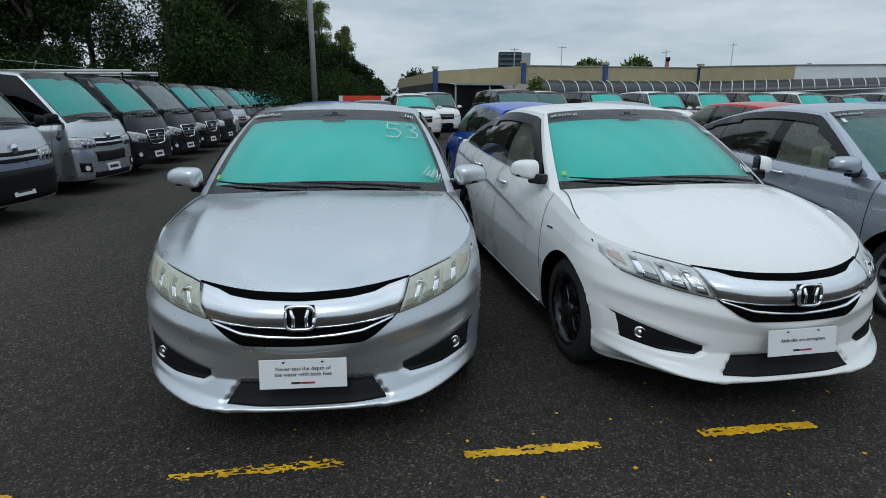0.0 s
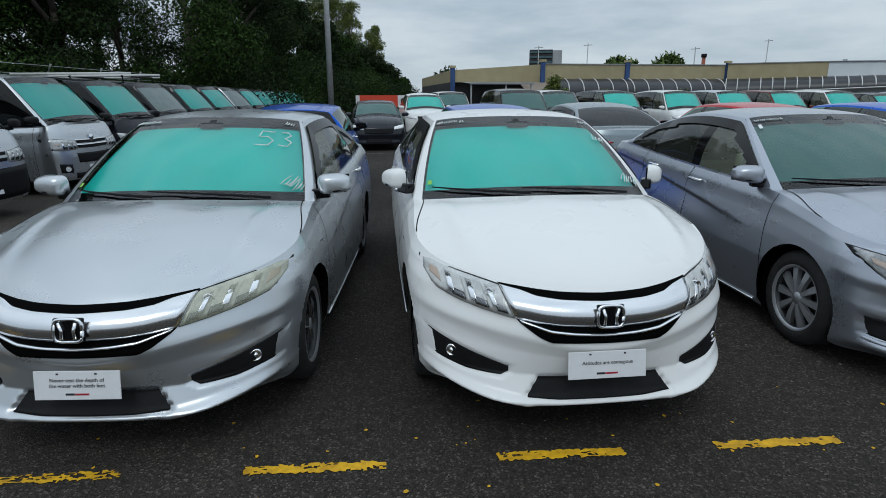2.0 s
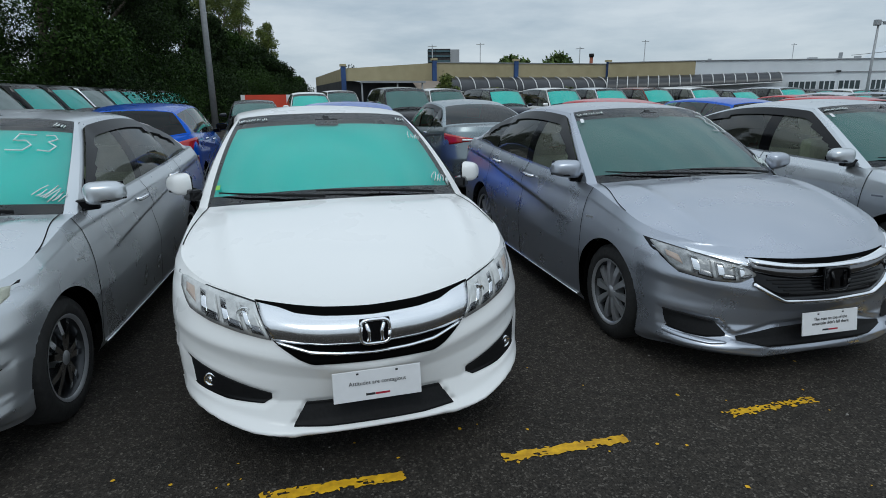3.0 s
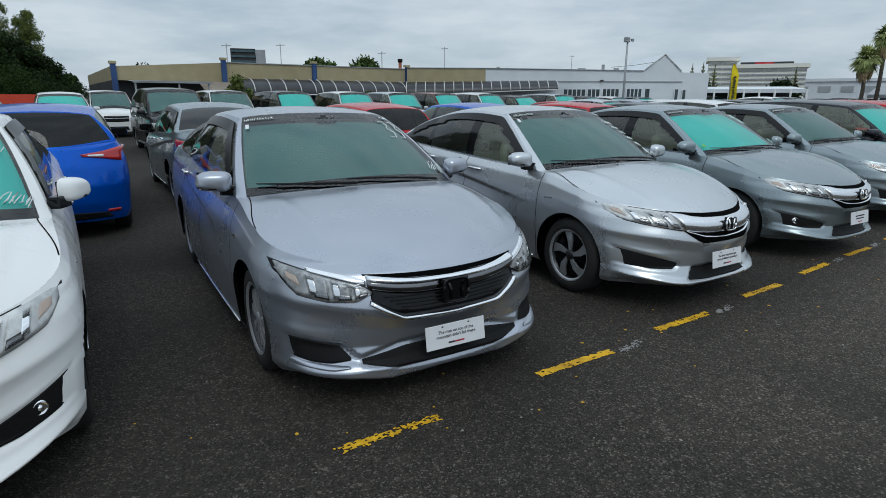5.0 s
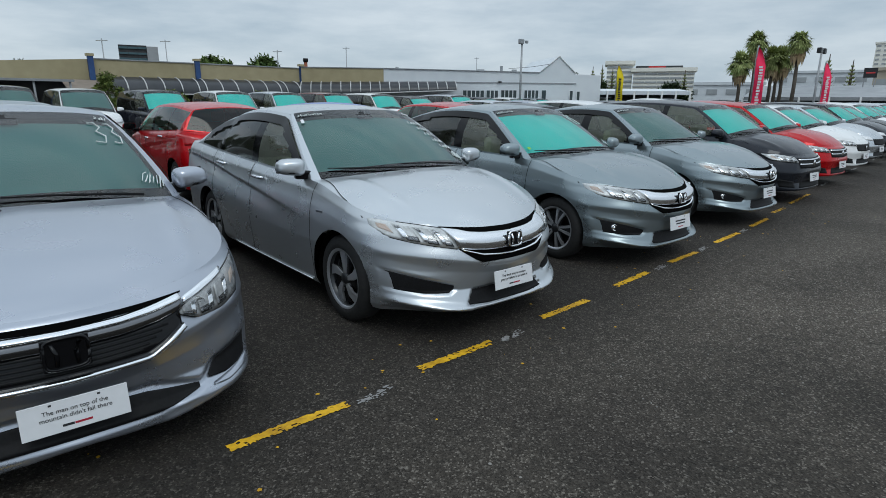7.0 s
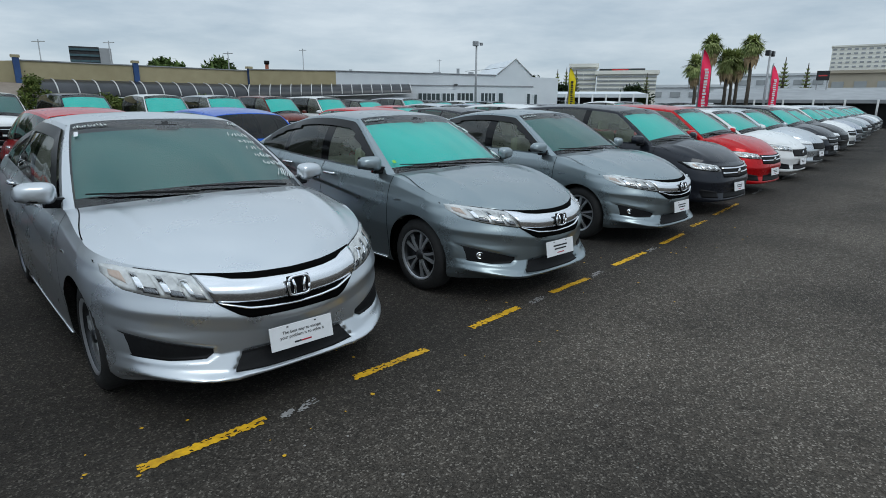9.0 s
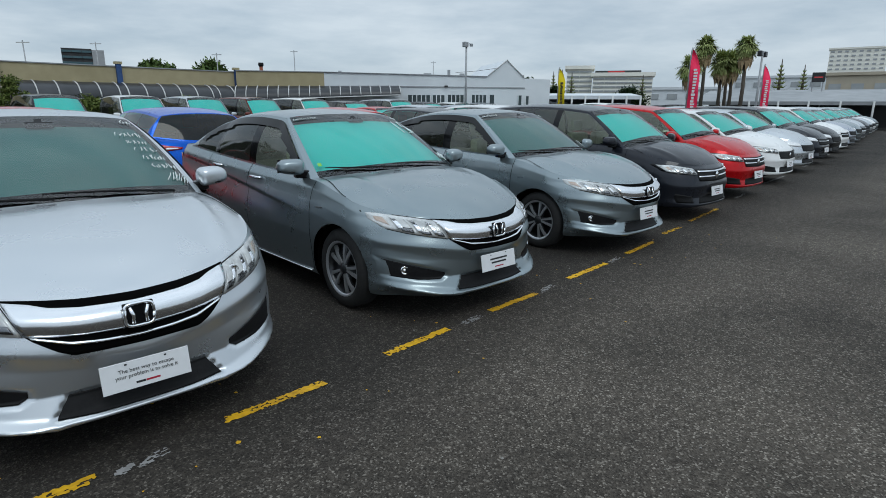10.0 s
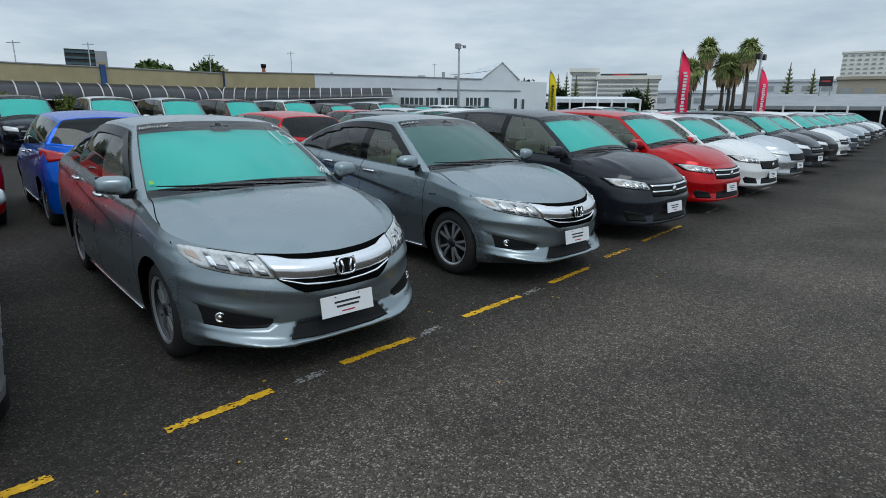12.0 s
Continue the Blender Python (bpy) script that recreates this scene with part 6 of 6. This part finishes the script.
def white_hall():
    """Long pale wall with a stepped gable, a string course and a strip of windows."""
    b = tagged(new("white_hall"), "long pale grey industrial hall with one pointed gable", "building")
    b.matrix_basis = HALL
    line = [(0.004, 3.42), (4.0, 3.37), (10.05, 3.31), (10.12, 3.38), (11.27, 4.30), (12.34, 3.30), (12.42, 3.21), (14.2, 3.16)]
    verts, faces = [], []
    for y in (0.0, 6.0):
        verts += [(u, y, 0) for u, _ in line] + [(u, y, z) for u, z in line]
    n, m = len(line), 2 * len(line)
    for k in range(n - 1):
        faces += [(k, k + 1, n + k + 1, n + k), (m + k + 1, m + k, m + n + k, m + n + k + 1), (n + k, n + k + 1, m + n + k + 1, m + n + k)]
    faces += [(0, n, m + n, m), (n - 1, m + n - 1, m + 2 * n - 1, 2 * n - 1)]
    link_mesh("wall", verts, faces, WHITE_WALL, b, False)
    tube("gutter", [(0.01, -0.05, 3.40), (4.0, -0.05, 3.36), (10.0, -0.05, 3.29)], 0.035, GREY_METAL, b, 6)
    for p, q in (((10.06, 3.34), (11.27, 4.31)), ((11.27, 4.31), (12.41, 3.27))):
        tube("gable_trim", [(p[0], -0.04, p[1]), (q[0], -0.04, q[1])], 0.035, RACK_WHITE, b, 6)
    slab("string_course", 4.4, 12.5, -0.05, 0.0, 2.60, 2.66, GREY_METAL, b)
    for u0, u1, z0, z1, panes in ((4.97, 6.38, 1.55, 2.14, 5), (6.5, 7.3, 1.55, 2.15, 3), (7.46, 8.52, 1.55, 2.17, 4), (9.0, 9.98, 1.55, 2.18, 4), (10.16, 10.5, 1.5, 2.19, 1), (12.07, 12.32, 1.5, 2.17, 1), (12.56, 12.80, 1.5, 2.13, 1)):
        w = slab("window", u0, u1, -0.03, 0.05, z0, z1, PANE, b)
        for k in range(panes + 1):
            u = u0 + (u1 - u0) * k / panes
            slab("window_frame", u - 0.025, u + 0.025, -0.06, -0.03, z0, z1, WHITE_WALL, w)
        slab("window_sill", u0 - 0.04, u1 + 0.04, -0.09, -0.03, z0 - 0.06, z0, WHITE_WALL, w)
    for u, w, h in ((1.0, 0.10, 0.18), (6.6, 0.22, 0.12), (8.0, 0.08, 0.35), (8.9, 0.14, 0.14)):
        slab("roof_vent", u - w, u + w, 2.0, 2.0 + 2 * w, 3.3, 3.42 + h, GREY_METAL, b)
    tube("cable", [(8.2, 1.0, 3.55), (9.6, 0.6, 3.66), (10.7, 0.2, 3.82)], 0.012, DARK_WALL, b, 4)
    part("floodlight", box_bm(7.25, 7.45, -0.25, 0.0, 2.62, 2.72, 0.02), DARK_ALLOY, b)
    return b


def block(name, label, az, dist, el0, el1, wide, deep, floors, bays, wall, glass, tilt=0, band=False, cap=True):
    """A far building of storeys at a bearing from the yard, with its windows."""
    a = radians(az)
    cx, cy = 6.5 + dist * math.sin(a), -0.6 + dist * math.cos(a)
    top = 1.55 + dist * math.tan(radians(el1))
    b = tagged(new(name), label, "building")
    b.matrix_basis = pose(cx, cy, 0, 0, 0, -az + tilt)
    slab("wall", -wide / 2, wide / 2, 0, deep, 0, top, wall, b)
    if cap:
        slab("roof_edge", -wide / 2 - 0.3, wide / 2 + 0.3, -0.3, deep + 0.3, top, top + 0.5, wall, b)
    low = max(1.5, 1.55 + dist * math.tan(radians(el0)))
    fh = (top - low) / floors
    for f in range(floors):
        for k in range(bays):
            bw = wide / bays
            x0 = -wide / 2 + bw * k + (0.02 * bw if band else 0.15 * bw)
            x1 = x0 + bw * (0.96 if band else 0.55)
            slab("window", x0, x1, -0.12, 0.2, low + fh * f + 0.3 * fh, low + fh * f + 0.68 * fh, glass, b)
    return b


warehouse()
white_hall()
tower = block("office_tower", "far dark glass and grey concrete office tower", 13.85, 89, 1.2, 4.35, 3.3, 2.6, 7, 3, DARK_WALL, TOWER_PANE, 0, True, False)
slab("side_wing", 1.66, 3.0, -0.25, 2.6, 0, 8.2, CONCRETE, tower)
offices = block("office_block", "far cream office block with banded windows", 62.2, 85, 1.2, 2.70, 7.9, 6, 4, 5, PALE, FAR_PANE, 0, True)
slab("roof_storey", -3.7, 2.4, 0.5, 5.0, 5.6, 6.35, DARK_WALL, offices)
slab("roof_mark", -2.0, 0.2, 0.4, 0.5, 5.95, 6.3, RED_LENS, offices)
block("office_block", "far cream office wing taller than its neighbour", 58.3, 86, 1.2, 3.35, 3.5, 6, 5, 2, PALE, FAR_PANE, 0, True)
block("hotel", "far white hotel slab with many windows", 80.2, 220, 1.5, 4.50, 14.5, 10, 9, 8, PALE, FAR_PANE)
block("commercial_building", "far low white commercial building", 66, 120, 0.3, 1.5, 20, 8, 1, 6, WHITE_WALL, FAR_PANE)
block("commercial_building", "far low white building beside palms", 75, 150, 0.3, 2.4, 18, 8, 2, 5, WHITE_WALL, FAR_PANE)
block("commercial_building", "beige depot behind a grey shed", 80.6, 120, 0.5, 2.5, 9.5, 8, 1, 3, BEIGE, FAR_PANE)


def canopy_shed(label, az0, az1, dist, el_low, el_high, material):
    """A long open shed with a pitched sheet roof on posts."""
    b = tagged(new("shed"), label, "building")
    p = [(6.5 + dist * math.sin(radians(a)), -0.6 + dist * math.cos(radians(a))) for a in (az0, az1)]
    d = Vector((p[1][0] - p[0][0], p[1][1] - p[0][1], 0))
    n = Vector((d.y, -d.x, 0)).normalized()
    back = -8 * n if n.dot(Vector((p[0][0], p[0][1], 0))) < 0 else 8 * n
    lo, hi = 1.55 + dist * math.tan(radians(el_low)), 1.55 + dist * math.tan(radians(el_high))
    a0, a1 = Vector((*p[0], lo)), Vector((*p[1], lo))
    roof = np.array([[a0, a0 + back + Vector((0, 0, hi - lo))], [a1, a1 + back + Vector((0, 0, hi - lo))]], float)
    pick("roof", roof, np.ones((1, 1), bool), material, b)
    up = Vector((0, 0, -0.25))
    pick("fascia", np.array([[a0 + up, a0], [a1 + up, a1]], float), np.ones((1, 1), bool), material, b)
    wall = a0 + back, a1 + back
    pick("wall", np.array([[Vector((wall[0].x, wall[0].y, 0)), wall[0]], [Vector((wall[1].x, wall[1].y, 0)), wall[1]]], float), np.ones((1, 1), bool), DARK_WALL, b)
    for k in range(9):
        q = a0.lerp(a1, k / 8)
        tube("post", [(q.x, q.y, 0), tuple(q)], 0.07, RACK_WHITE, b, 6)
    return b


canopy_shed("long grey sheet-metal shed roof on posts", 68.5, 86, 50, 0.45, 1.6, GREY_METAL)
canopy_shed("white flat canopy office by the yard", 53.8, 63.8, 42, 0.95, 1.37, WHITE_WALL)
# ---- poles, lamps, flags ----
def street_pole(name, x, y, h, r, label, heads=(), shell=GALV):
    p = tagged(new(name), label, "pole")
    p.matrix_basis = pose(x, y, 0)
    tube("pole", [(0, 0, 0), (0, 0, h * 0.5), (0, 0, h)], [r * 1.3, r * 1.1, r * 0.8], GALV, p, 10)
    for dx, s_ in heads:
        tube("arm", [(0, 0, h - 0.1), (dx * 0.6, 0, h - 0.05), (dx, 0, h - 0.1)], r * 0.4, GALV, p, 6)
        part("floodlight", box_bm(dx - s_, dx + s_, -s_ * 0.7, s_ * 0.7, h - 0.1 - s_, h - 0.1 + s_ * 0.8, s_ * 0.3), shell, p)
    return p


street_pole("lamp_post", -0.5, 29.5, 10.6, 0.12, "tall galvanised light pole by the trees")
street_pole("lamp_post", 31.5, 22.5, 5.0, 0.06, "thin yard light pole with two floodlights", ((-0.08, 0.16), (0.42, 0.09)))
street_pole("lamp_post", 34.2, 7.75, 3.85, 0.05, "far yard pole with twin floodlights", ((-0.30, 0.13), (0.30, 0.13)), DARK_ALLOY)


def feather_flag(x, y, h, wide, cloth, ink, label):
    f = tagged(new("feather_flag"), label, "flag")
    f.matrix_basis = pose(x, y, 0, 0, 0, -58)
    tube("flag_pole", [(0, 0, 0), (0, 0, h * 0.9), (wide * 0.02, 0, h * 0.97), (wide * 0.10, 0, h)], 0.025, GALV, f, 6)
    n = 24
    t = np.linspace(0, 1, n)
    z = 0.9 + (h - 0.95) * t
    right = wide * np.clip((1 - t) / 0.26, 0.02, 1) ** 0.55 * (1 + 0.04 * np.sin(9 * t))
    left = 0 * t
    rows = np.linspace(0, 1, 6)
    g = np.stack([left[:, None] * (1 - rows) + right[:, None] * rows, 0.05 * np.sin(4 * z[:, None] + 3 * rows[None]), z[:, None] + 0 * rows], 2)
    pick("flag_cloth", g, np.ones((n - 1, 5), bool), cloth, f)
    rnd = random.Random(int(x * 10))
    zz, end = 1.0, h * 0.80
    while zz < end:
        tall = rnd.uniform(0.045, 0.10) * h / 4
        part("flag_mark", box_bm(wide * rnd.uniform(0.30, 0.38), wide * rnd.uniform(0.58, 0.72), -0.10, -0.07, zz, zz + tall), ink, f)
        zz += tall + 0.035 * h / 4
    return f


feather_flag(29.5, 14.9, 3.25, 0.32, FLAG_YELLOW, INK, "tall yellow feather flag with dark marks")
feather_flag(25.98, 7.48, 3.40, 0.33, FLAG_RED, PLATE_WHITE, "tall red feather flag with white marks")
feather_flag(31.4, 6.8, 3.14, 0.30, FLAG_RED, PLATE_WHITE, "red feather flag with white marks farther off")

board = tagged(new("sign_board"), "long white and red hire sign board on posts", "sign")
slab("panel", 0.9, 2.9, 31.0, 31.08, 1.05, 1.66, FLAG_ORANGE, board)
slab("panel", 2.9, 5.85, 31.0, 31.08, 1.05, 1.66, PLATE_WHITE, board)
slab("panel", 0.7, 0.9, 31.0, 31.08, 1.05, 1.66, PLATE_WHITE, board)
mark = [(3.35 + 0.34 * math.sin(k * math.pi / 3), 30.985, 1.33 + 0.27 * math.cos(k * math.pi / 3)) for k in range(6)]
link_mesh("panel_mark", mark, [(0, 1, 2, 3, 4, 5)], INK, board, False)
for k in range(5):
    slab("panel_mark", 4.05 + 0.34 * k, 4.2 + 0.34 * k, 30.98, 31.0, 1.28, 1.6 - 0.1 * (k % 2), INK, board)
for x in (1.1, 3.3, 5.7):
    slab("post", x - 0.05, x + 0.05, 31.08, 31.18, 0, 1.66, GALV, board)

sx, sy = 6.5 + 56 * math.sin(radians(77.5)), -0.6 + 56 * math.cos(radians(77.7))
roof_sign = tagged(new("sign_board"), "black roadside sign with a red mark", "sign")
roof_sign.matrix_basis = pose(sx, sy, 0, 0, 0, -77.5)
slab("panel", -0.45, 0.45, 0, 0.1, 3.5, 4.25, INK, roof_sign)
slab("panel_mark", -0.3, 0.3, -0.02, 0, 3.82, 3.93, RED_LENS, roof_sign)
for x in (-0.35, 0.35):
    slab("post", x - 0.04, x + 0.04, 0.1, 0.18, 0, 4.2, GALV, roof_sign)

fence = tagged(new("fence"), "thin wire security fence with pale posts", "fence")
for k in range(16):
    y = 8 + 2.6 * k
    x = -9.2 + 0.12 * (y - 8)
    tube("post", [(x, y, 0), (x, y, 2.25), (x + 0.12, y, 2.5)], 0.035, GALV, fence, 6)
for z in (0.6, 1.2, 1.8, 2.2, 2.45):
    tube("wire", [(-9.2, 8, z), (-9.2 + 0.12 * 39, 47, z)], 0.008, GALV, fence, 4)


# ---- trees ----
def leaf_tree(x, y, h, spread, leaves, material, label, low=0.12, seed=0, size=0.34, slim=False):
    rnd = random.Random(seed)
    t = tagged(new("tree"), label, "tree", "trees behind the yard")
    t.matrix_basis = pose(x, y, 0)
    tube("trunk", [(0, 0, 0), (rnd.uniform(-0.2, 0.2), 0.1, h * 0.35), (rnd.uniform(-0.4, 0.4), 0, h * 0.75)], [h * 0.014, h * 0.011, h * 0.004], BARK, t, 8)
    clumps = []
    for k in range(44 if not slim else 60):
        f = rnd.uniform(low, 1.0)
        r = spread * (math.sin(math.pi * min(1, 0.18 + 0.80 * f)) ** 0.6) * rnd.uniform(0.35, 1.0)
        a = rnd.uniform(0, 2 * math.pi)
        c = Vector((r * math.cos(a), r * math.sin(a), h * f * 0.93))
        clumps.append((c, spread * (rnd.uniform(0.30, 0.5) if slim else rnd.uniform(0.24, 0.42))))
        if k < 9:
            tube("limb", [(0, 0, h * f * 0.6), tuple(c * 0.6 + Vector((0, 0, h * f * 0.25))), tuple(c)], [h * 0.010, h * 0.006, h * 0.002], BARK, t, 5)
    gen = np.random.default_rng(seed)
    who = gen.integers(0, len(clumps), leaves)
    centre = np.array([tuple(c) for c, _ in clumps])[who]
    rad = np.array([r for _, r in clumps])[who][:, None]
    d = gen.normal(size=(leaves, 3)) * (1, 1, 0.8)
    d /= np.linalg.norm(d, axis=1, keepdims=True)
    p = centre + d * rad * gen.uniform(0.45, 1.10, (leaves, 1))
    s = size * gen.uniform(0.5, 1.5, (leaves, 1))
    u = gen.normal(size=(leaves, 3))
    u /= np.linalg.norm(u, axis=1, keepdims=True)
    v = np.cross(u, d + 0.6 * gen.normal(size=(leaves, 3)))
    v /= np.maximum(np.linalg.norm(v, axis=1, keepdims=True), 1e-3)
    verts = np.stack([p - u * s, p - v * s * 0.5, p + u * s + d * s * 0.3, p + v * s * 0.5], 1).reshape(-1, 3)
    faces = np.arange(leaves * 4).reshape(-1, 4).tolist()
    link_mesh("crown", verts, faces, material, t, False)["kind"] = "stuff"
    return t


def at(az, d):
    return -0.2 + d * math.sin(radians(az)), d * math.cos(radians(az))


TREES = [(-43, 25, 13, 5.0), (-34, 26, 12.5, 4.4), (-28.5, 30, 13, 3.4), (-22.4, 27, 12, 2.2), (-12.6, 29, 14, 3.0), (-9.6, 36, 13.5, 3.2), (-8.2, 44, 13, 2.9), (-6.4, 50, 11.5, 2.8), (-4.4, 55, 9.8, 2.9), (-2.2, 57, 8.6, 2.9), (0.0, 60, 7.4, 2.8), (1.6, 60, 6.2, 2.4), (3.0, 60, 5.4, 2.0), (4.4, 60, 3.6, 1.8)]
for k, (az, d, h, sp) in enumerate(TREES):
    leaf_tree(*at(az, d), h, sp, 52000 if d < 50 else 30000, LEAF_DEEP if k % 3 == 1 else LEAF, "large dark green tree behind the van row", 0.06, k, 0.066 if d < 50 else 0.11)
leaf_tree(*at(-18.6, 37), 13, 2.7, 34000, LEAF_DEEP, "thin dark tree with sky showing through", 0.08, 39, 0.07)
leaf_tree(*at(-20.6, 41), 13.5, 2.6, 26000, LEAF, "large dark green tree behind the van row", 0.06, 38, 0.07)
for k, (az, d, h, sp) in enumerate(((-3.0, 80, 17.0, 2.2), (-1.4, 80, 16.0, 2.2), (0.2, 80, 14.0, 1.9), (2.3, 78, 11.0, 1.5))):
    leaf_tree(*at(az, d), h, sp, 16000, LEAF_LIGHT, "tall lighter green poplar behind the yard", 0.15, 40 + k, 0.10, True)
for k, (az, d, h, sp) in enumerate(((-36, 22, 4.5, 4), (-29, 23, 3.6, 3), (-23, 25, 2.7, 3), (-17, 27, 2.4, 3), (-11.5, 29, 4.0, 3.4), (-6.5, 35, 4.0, 3.6), (-2.5, 42, 3.6, 3.5), (1.2, 50, 3.2, 3.5), (4.0, 57, 2.6, 3.0))):
    # the first shrub's lighter leaves put its sunlit look into the colour
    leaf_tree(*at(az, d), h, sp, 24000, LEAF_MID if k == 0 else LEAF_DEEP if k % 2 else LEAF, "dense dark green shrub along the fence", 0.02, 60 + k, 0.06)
for k, (az, d, h, sp, n) in enumerate(((57.4, 62, 3.9, 1.7, 3000), (59.6, 70, 3.6, 1.6, 3000), (65.6, 75, 3.4, 2.0, 3000), (54.6, 60, 3.4, 1.5, 2500), (84, 150, 9, 5, 1200), (9, 150, 8, 5, 1200), (11, 160, 7, 5, 1200))):
    leaf_tree(*at(az, d), h, sp, n, LEAF, "round dark tree beyond the yard", 0.3, 80 + k, 0.16 if d < 100 else 0.4)
for k, (x, y, h, sp, n) in enumerate(((26.2, 55, 5.0, 2.7, 8000), (31.2, 54.5, 5.5, 2.1, 6000))):
    leaf_tree(x, y, h, sp, n, LEAF_MID, "round green tree beyond the warehouse", 0.45, 75 + k, 0.22)
for k, (x, y, h) in enumerate(((11.2, 30.3, 2.7), (14.2, 30.2, 1.9), (18.4, 30.2, 1.95), (24.5, 30.2, 1.85))):
    leaf_tree(x, y, h, 0.85, 2600, LEAF_LIGHT, "light green bush against the warehouse", 0.05, 90 + k, 0.075)


def palm(az, d, el, label):
    """A fan palm: bare tapered trunk, hanging skirt and a round head of pleated fronds."""
    x, y = 6.5 + d * math.sin(radians(az)), -0.6 + d * math.cos(radians(az))
    h = 1.55 + d * math.tan(radians(el)) - 0.15
    t = tagged(new("palm_tree"), label, "palm", "palms beyond the yard")
    t.matrix_basis = pose(x, y, 0)
    tube("trunk", [(0, 0, 0), (0.15, 0, h * 0.5), (0, 0, h)], [0.15, 0.12, 0.10], BARK, t, 8)
    rnd = random.Random(int(az * 10))
    skirt, sheets = [], []
    for k in range(60):
        a, z0, b = rnd.uniform(0, 2 * math.pi), h - rnd.uniform(0.1, 0.5), len(skirt)
        o, t_ = Vector((math.cos(a), math.sin(a), 0)), Vector((-math.sin(a), math.cos(a), 0))
        skirt += [Vector((0, 0, z0)) + o * 0.12, Vector((0, 0, z0 - 0.5)) + o * 0.42 + t_ * 0.12, Vector((0, 0, z0 - rnd.uniform(0.8, 1.25))) + o * 0.34, Vector((0, 0, z0 - 0.5)) + o * 0.42 - t_ * 0.12]
        sheets.append((b, b + 1, b + 2, b + 3))
    link_mesh("dead_fronds", skirt, sheets, DRY_PALM, t, False)["kind"] = "stuff"
    verts, faces = [], []
    for k in range(170):
        a = rnd.uniform(0, 2 * math.pi)
        lift = rnd.uniform(-1.3, 1.35)
        d0 = Vector((math.cos(a) * math.cos(lift), math.sin(a) * math.cos(lift), math.sin(lift)))
        side = Vector((-math.sin(a), math.cos(a), 0))
        L = rnd.uniform(0.70, 1.15) * (0.80 if el > 5 else 0.92)
        root = Vector((0, 0, h)) + d0 * 0.12
        tip = root + d0 * L + Vector((0, 0, -0.18))
        mid = root + d0 * L * 0.55
        for f in range(5):
            off = side * ((f - 2) * 0.28 * L * 0.5) + Vector((0, 0, -0.03 * (f - 2) ** 2))
            b = len(verts)
            verts += [root, mid + off * 0.7 + side * 0.06, tip + off - d0 * 0.05 * (f - 2) ** 2, mid + off * 0.7 - side * 0.06]
            faces.append((b, b + 1, b + 2, b + 3))
    link_mesh("crown", verts, faces, LEAF_PALM, t, False)["kind"] = "stuff"
    return t


for az, el, d in ((68.9, 5.35, 44), (72.1, 5.25, 43), (70.3, 3.95, 45), (71.2, 3.95, 46), (67.8, 3.6, 43), (70.8, 3.7, 48)):
    palm(az, d, el, "tall fan palm with a dense green head")


def norfolk_pine(az, d, el):
    x, y = 6.5 + d * math.sin(radians(az)), -0.6 + d * math.cos(radians(az))
    h = 1.55 + d * math.tan(radians(el))
    t = tagged(new("pine_tree"), "tiered dark Norfolk pine far beyond the yard", "tree")
    t.matrix_basis = pose(x, y, 0)
    tube("trunk", [(0, 0, 0), (0, 0, h)], [0.35, 0.04], BARK, t, 6)
    rnd = random.Random(int(az * 7))
    verts, faces = [], []
    for tier in range(12):
        z = h * (0.15 + 0.8 * tier / 12)
        r = h * 0.22 * (1 - tier / 13)
        for k in range(9):
            a = 2 * math.pi * k / 9 + tier + rnd.uniform(-0.1, 0.1)
            o, s = Vector((math.cos(a), math.sin(a), 0)), Vector((-math.sin(a), math.cos(a), 0))
            b = len(verts)
            verts += [Vector((0, 0, z)), Vector((0, 0, z)) + o * r * 0.6 + s * r * 0.16, Vector((0, 0, z + h * 0.03)) + o * r, Vector((0, 0, z)) + o * r * 0.6 - s * r * 0.16, Vector((0, 0, z - h * 0.02)) + o * r * 0.6]
            faces += [(b, b + 1, b + 2, b + 4), (b, b + 4, b + 2, b + 3)]
    link_mesh("crown", verts, faces, LEAF_PALM, t, False)["kind"] = "stuff"


for az, d, el in ((55.9, 90, 3.2), (56.7, 84, 3.35), (57.6, 80, 3.1), (64.0, 80, 2.8), (75.0, 80, 3.9), (76.7, 84, 3.4)):
    norfolk_pine(az, d, el)
flue = tagged(new("chimney"), "short rusty flue with a black cap above the warehouse", "chimney")
flue.matrix_basis = pose(47.7, 75.9, 0)
tube("stack", [(0, 0, 0), (0, 0, 6.7)], 0.24, RUST_RED, flue, 12)
tube("cap", [(0, 0, 6.7), (0, 0, 6.85), (0, 0, 7.2)], [0.3, 0.36, 0.36], BLACK, flue, 12)
for x, y, h in ((14.5, 44, 5.3), (18.8, 45, 5.6), (33.5, 44, 6.0), (52.0, 46, 6.2), (24.9, 40, 5.0)):
    mast = tagged(new("aerial"), "thin metal aerial mast above the roofline", "aerial")
    mast.matrix_basis = pose(x, y, 0)
    tube("mast", [(0, 0, 0), (0, 0, h)], 0.035, GALV, mast, 5)
    tube("crossbar", [(-0.35, 0, h - 0.15), (0.35, 0, h - 0.1)], 0.025, GALV, mast, 5)

bpy.data.batch_remove([o for pattern in PATTERNS for o in (*pattern.children_recursive, pattern)])
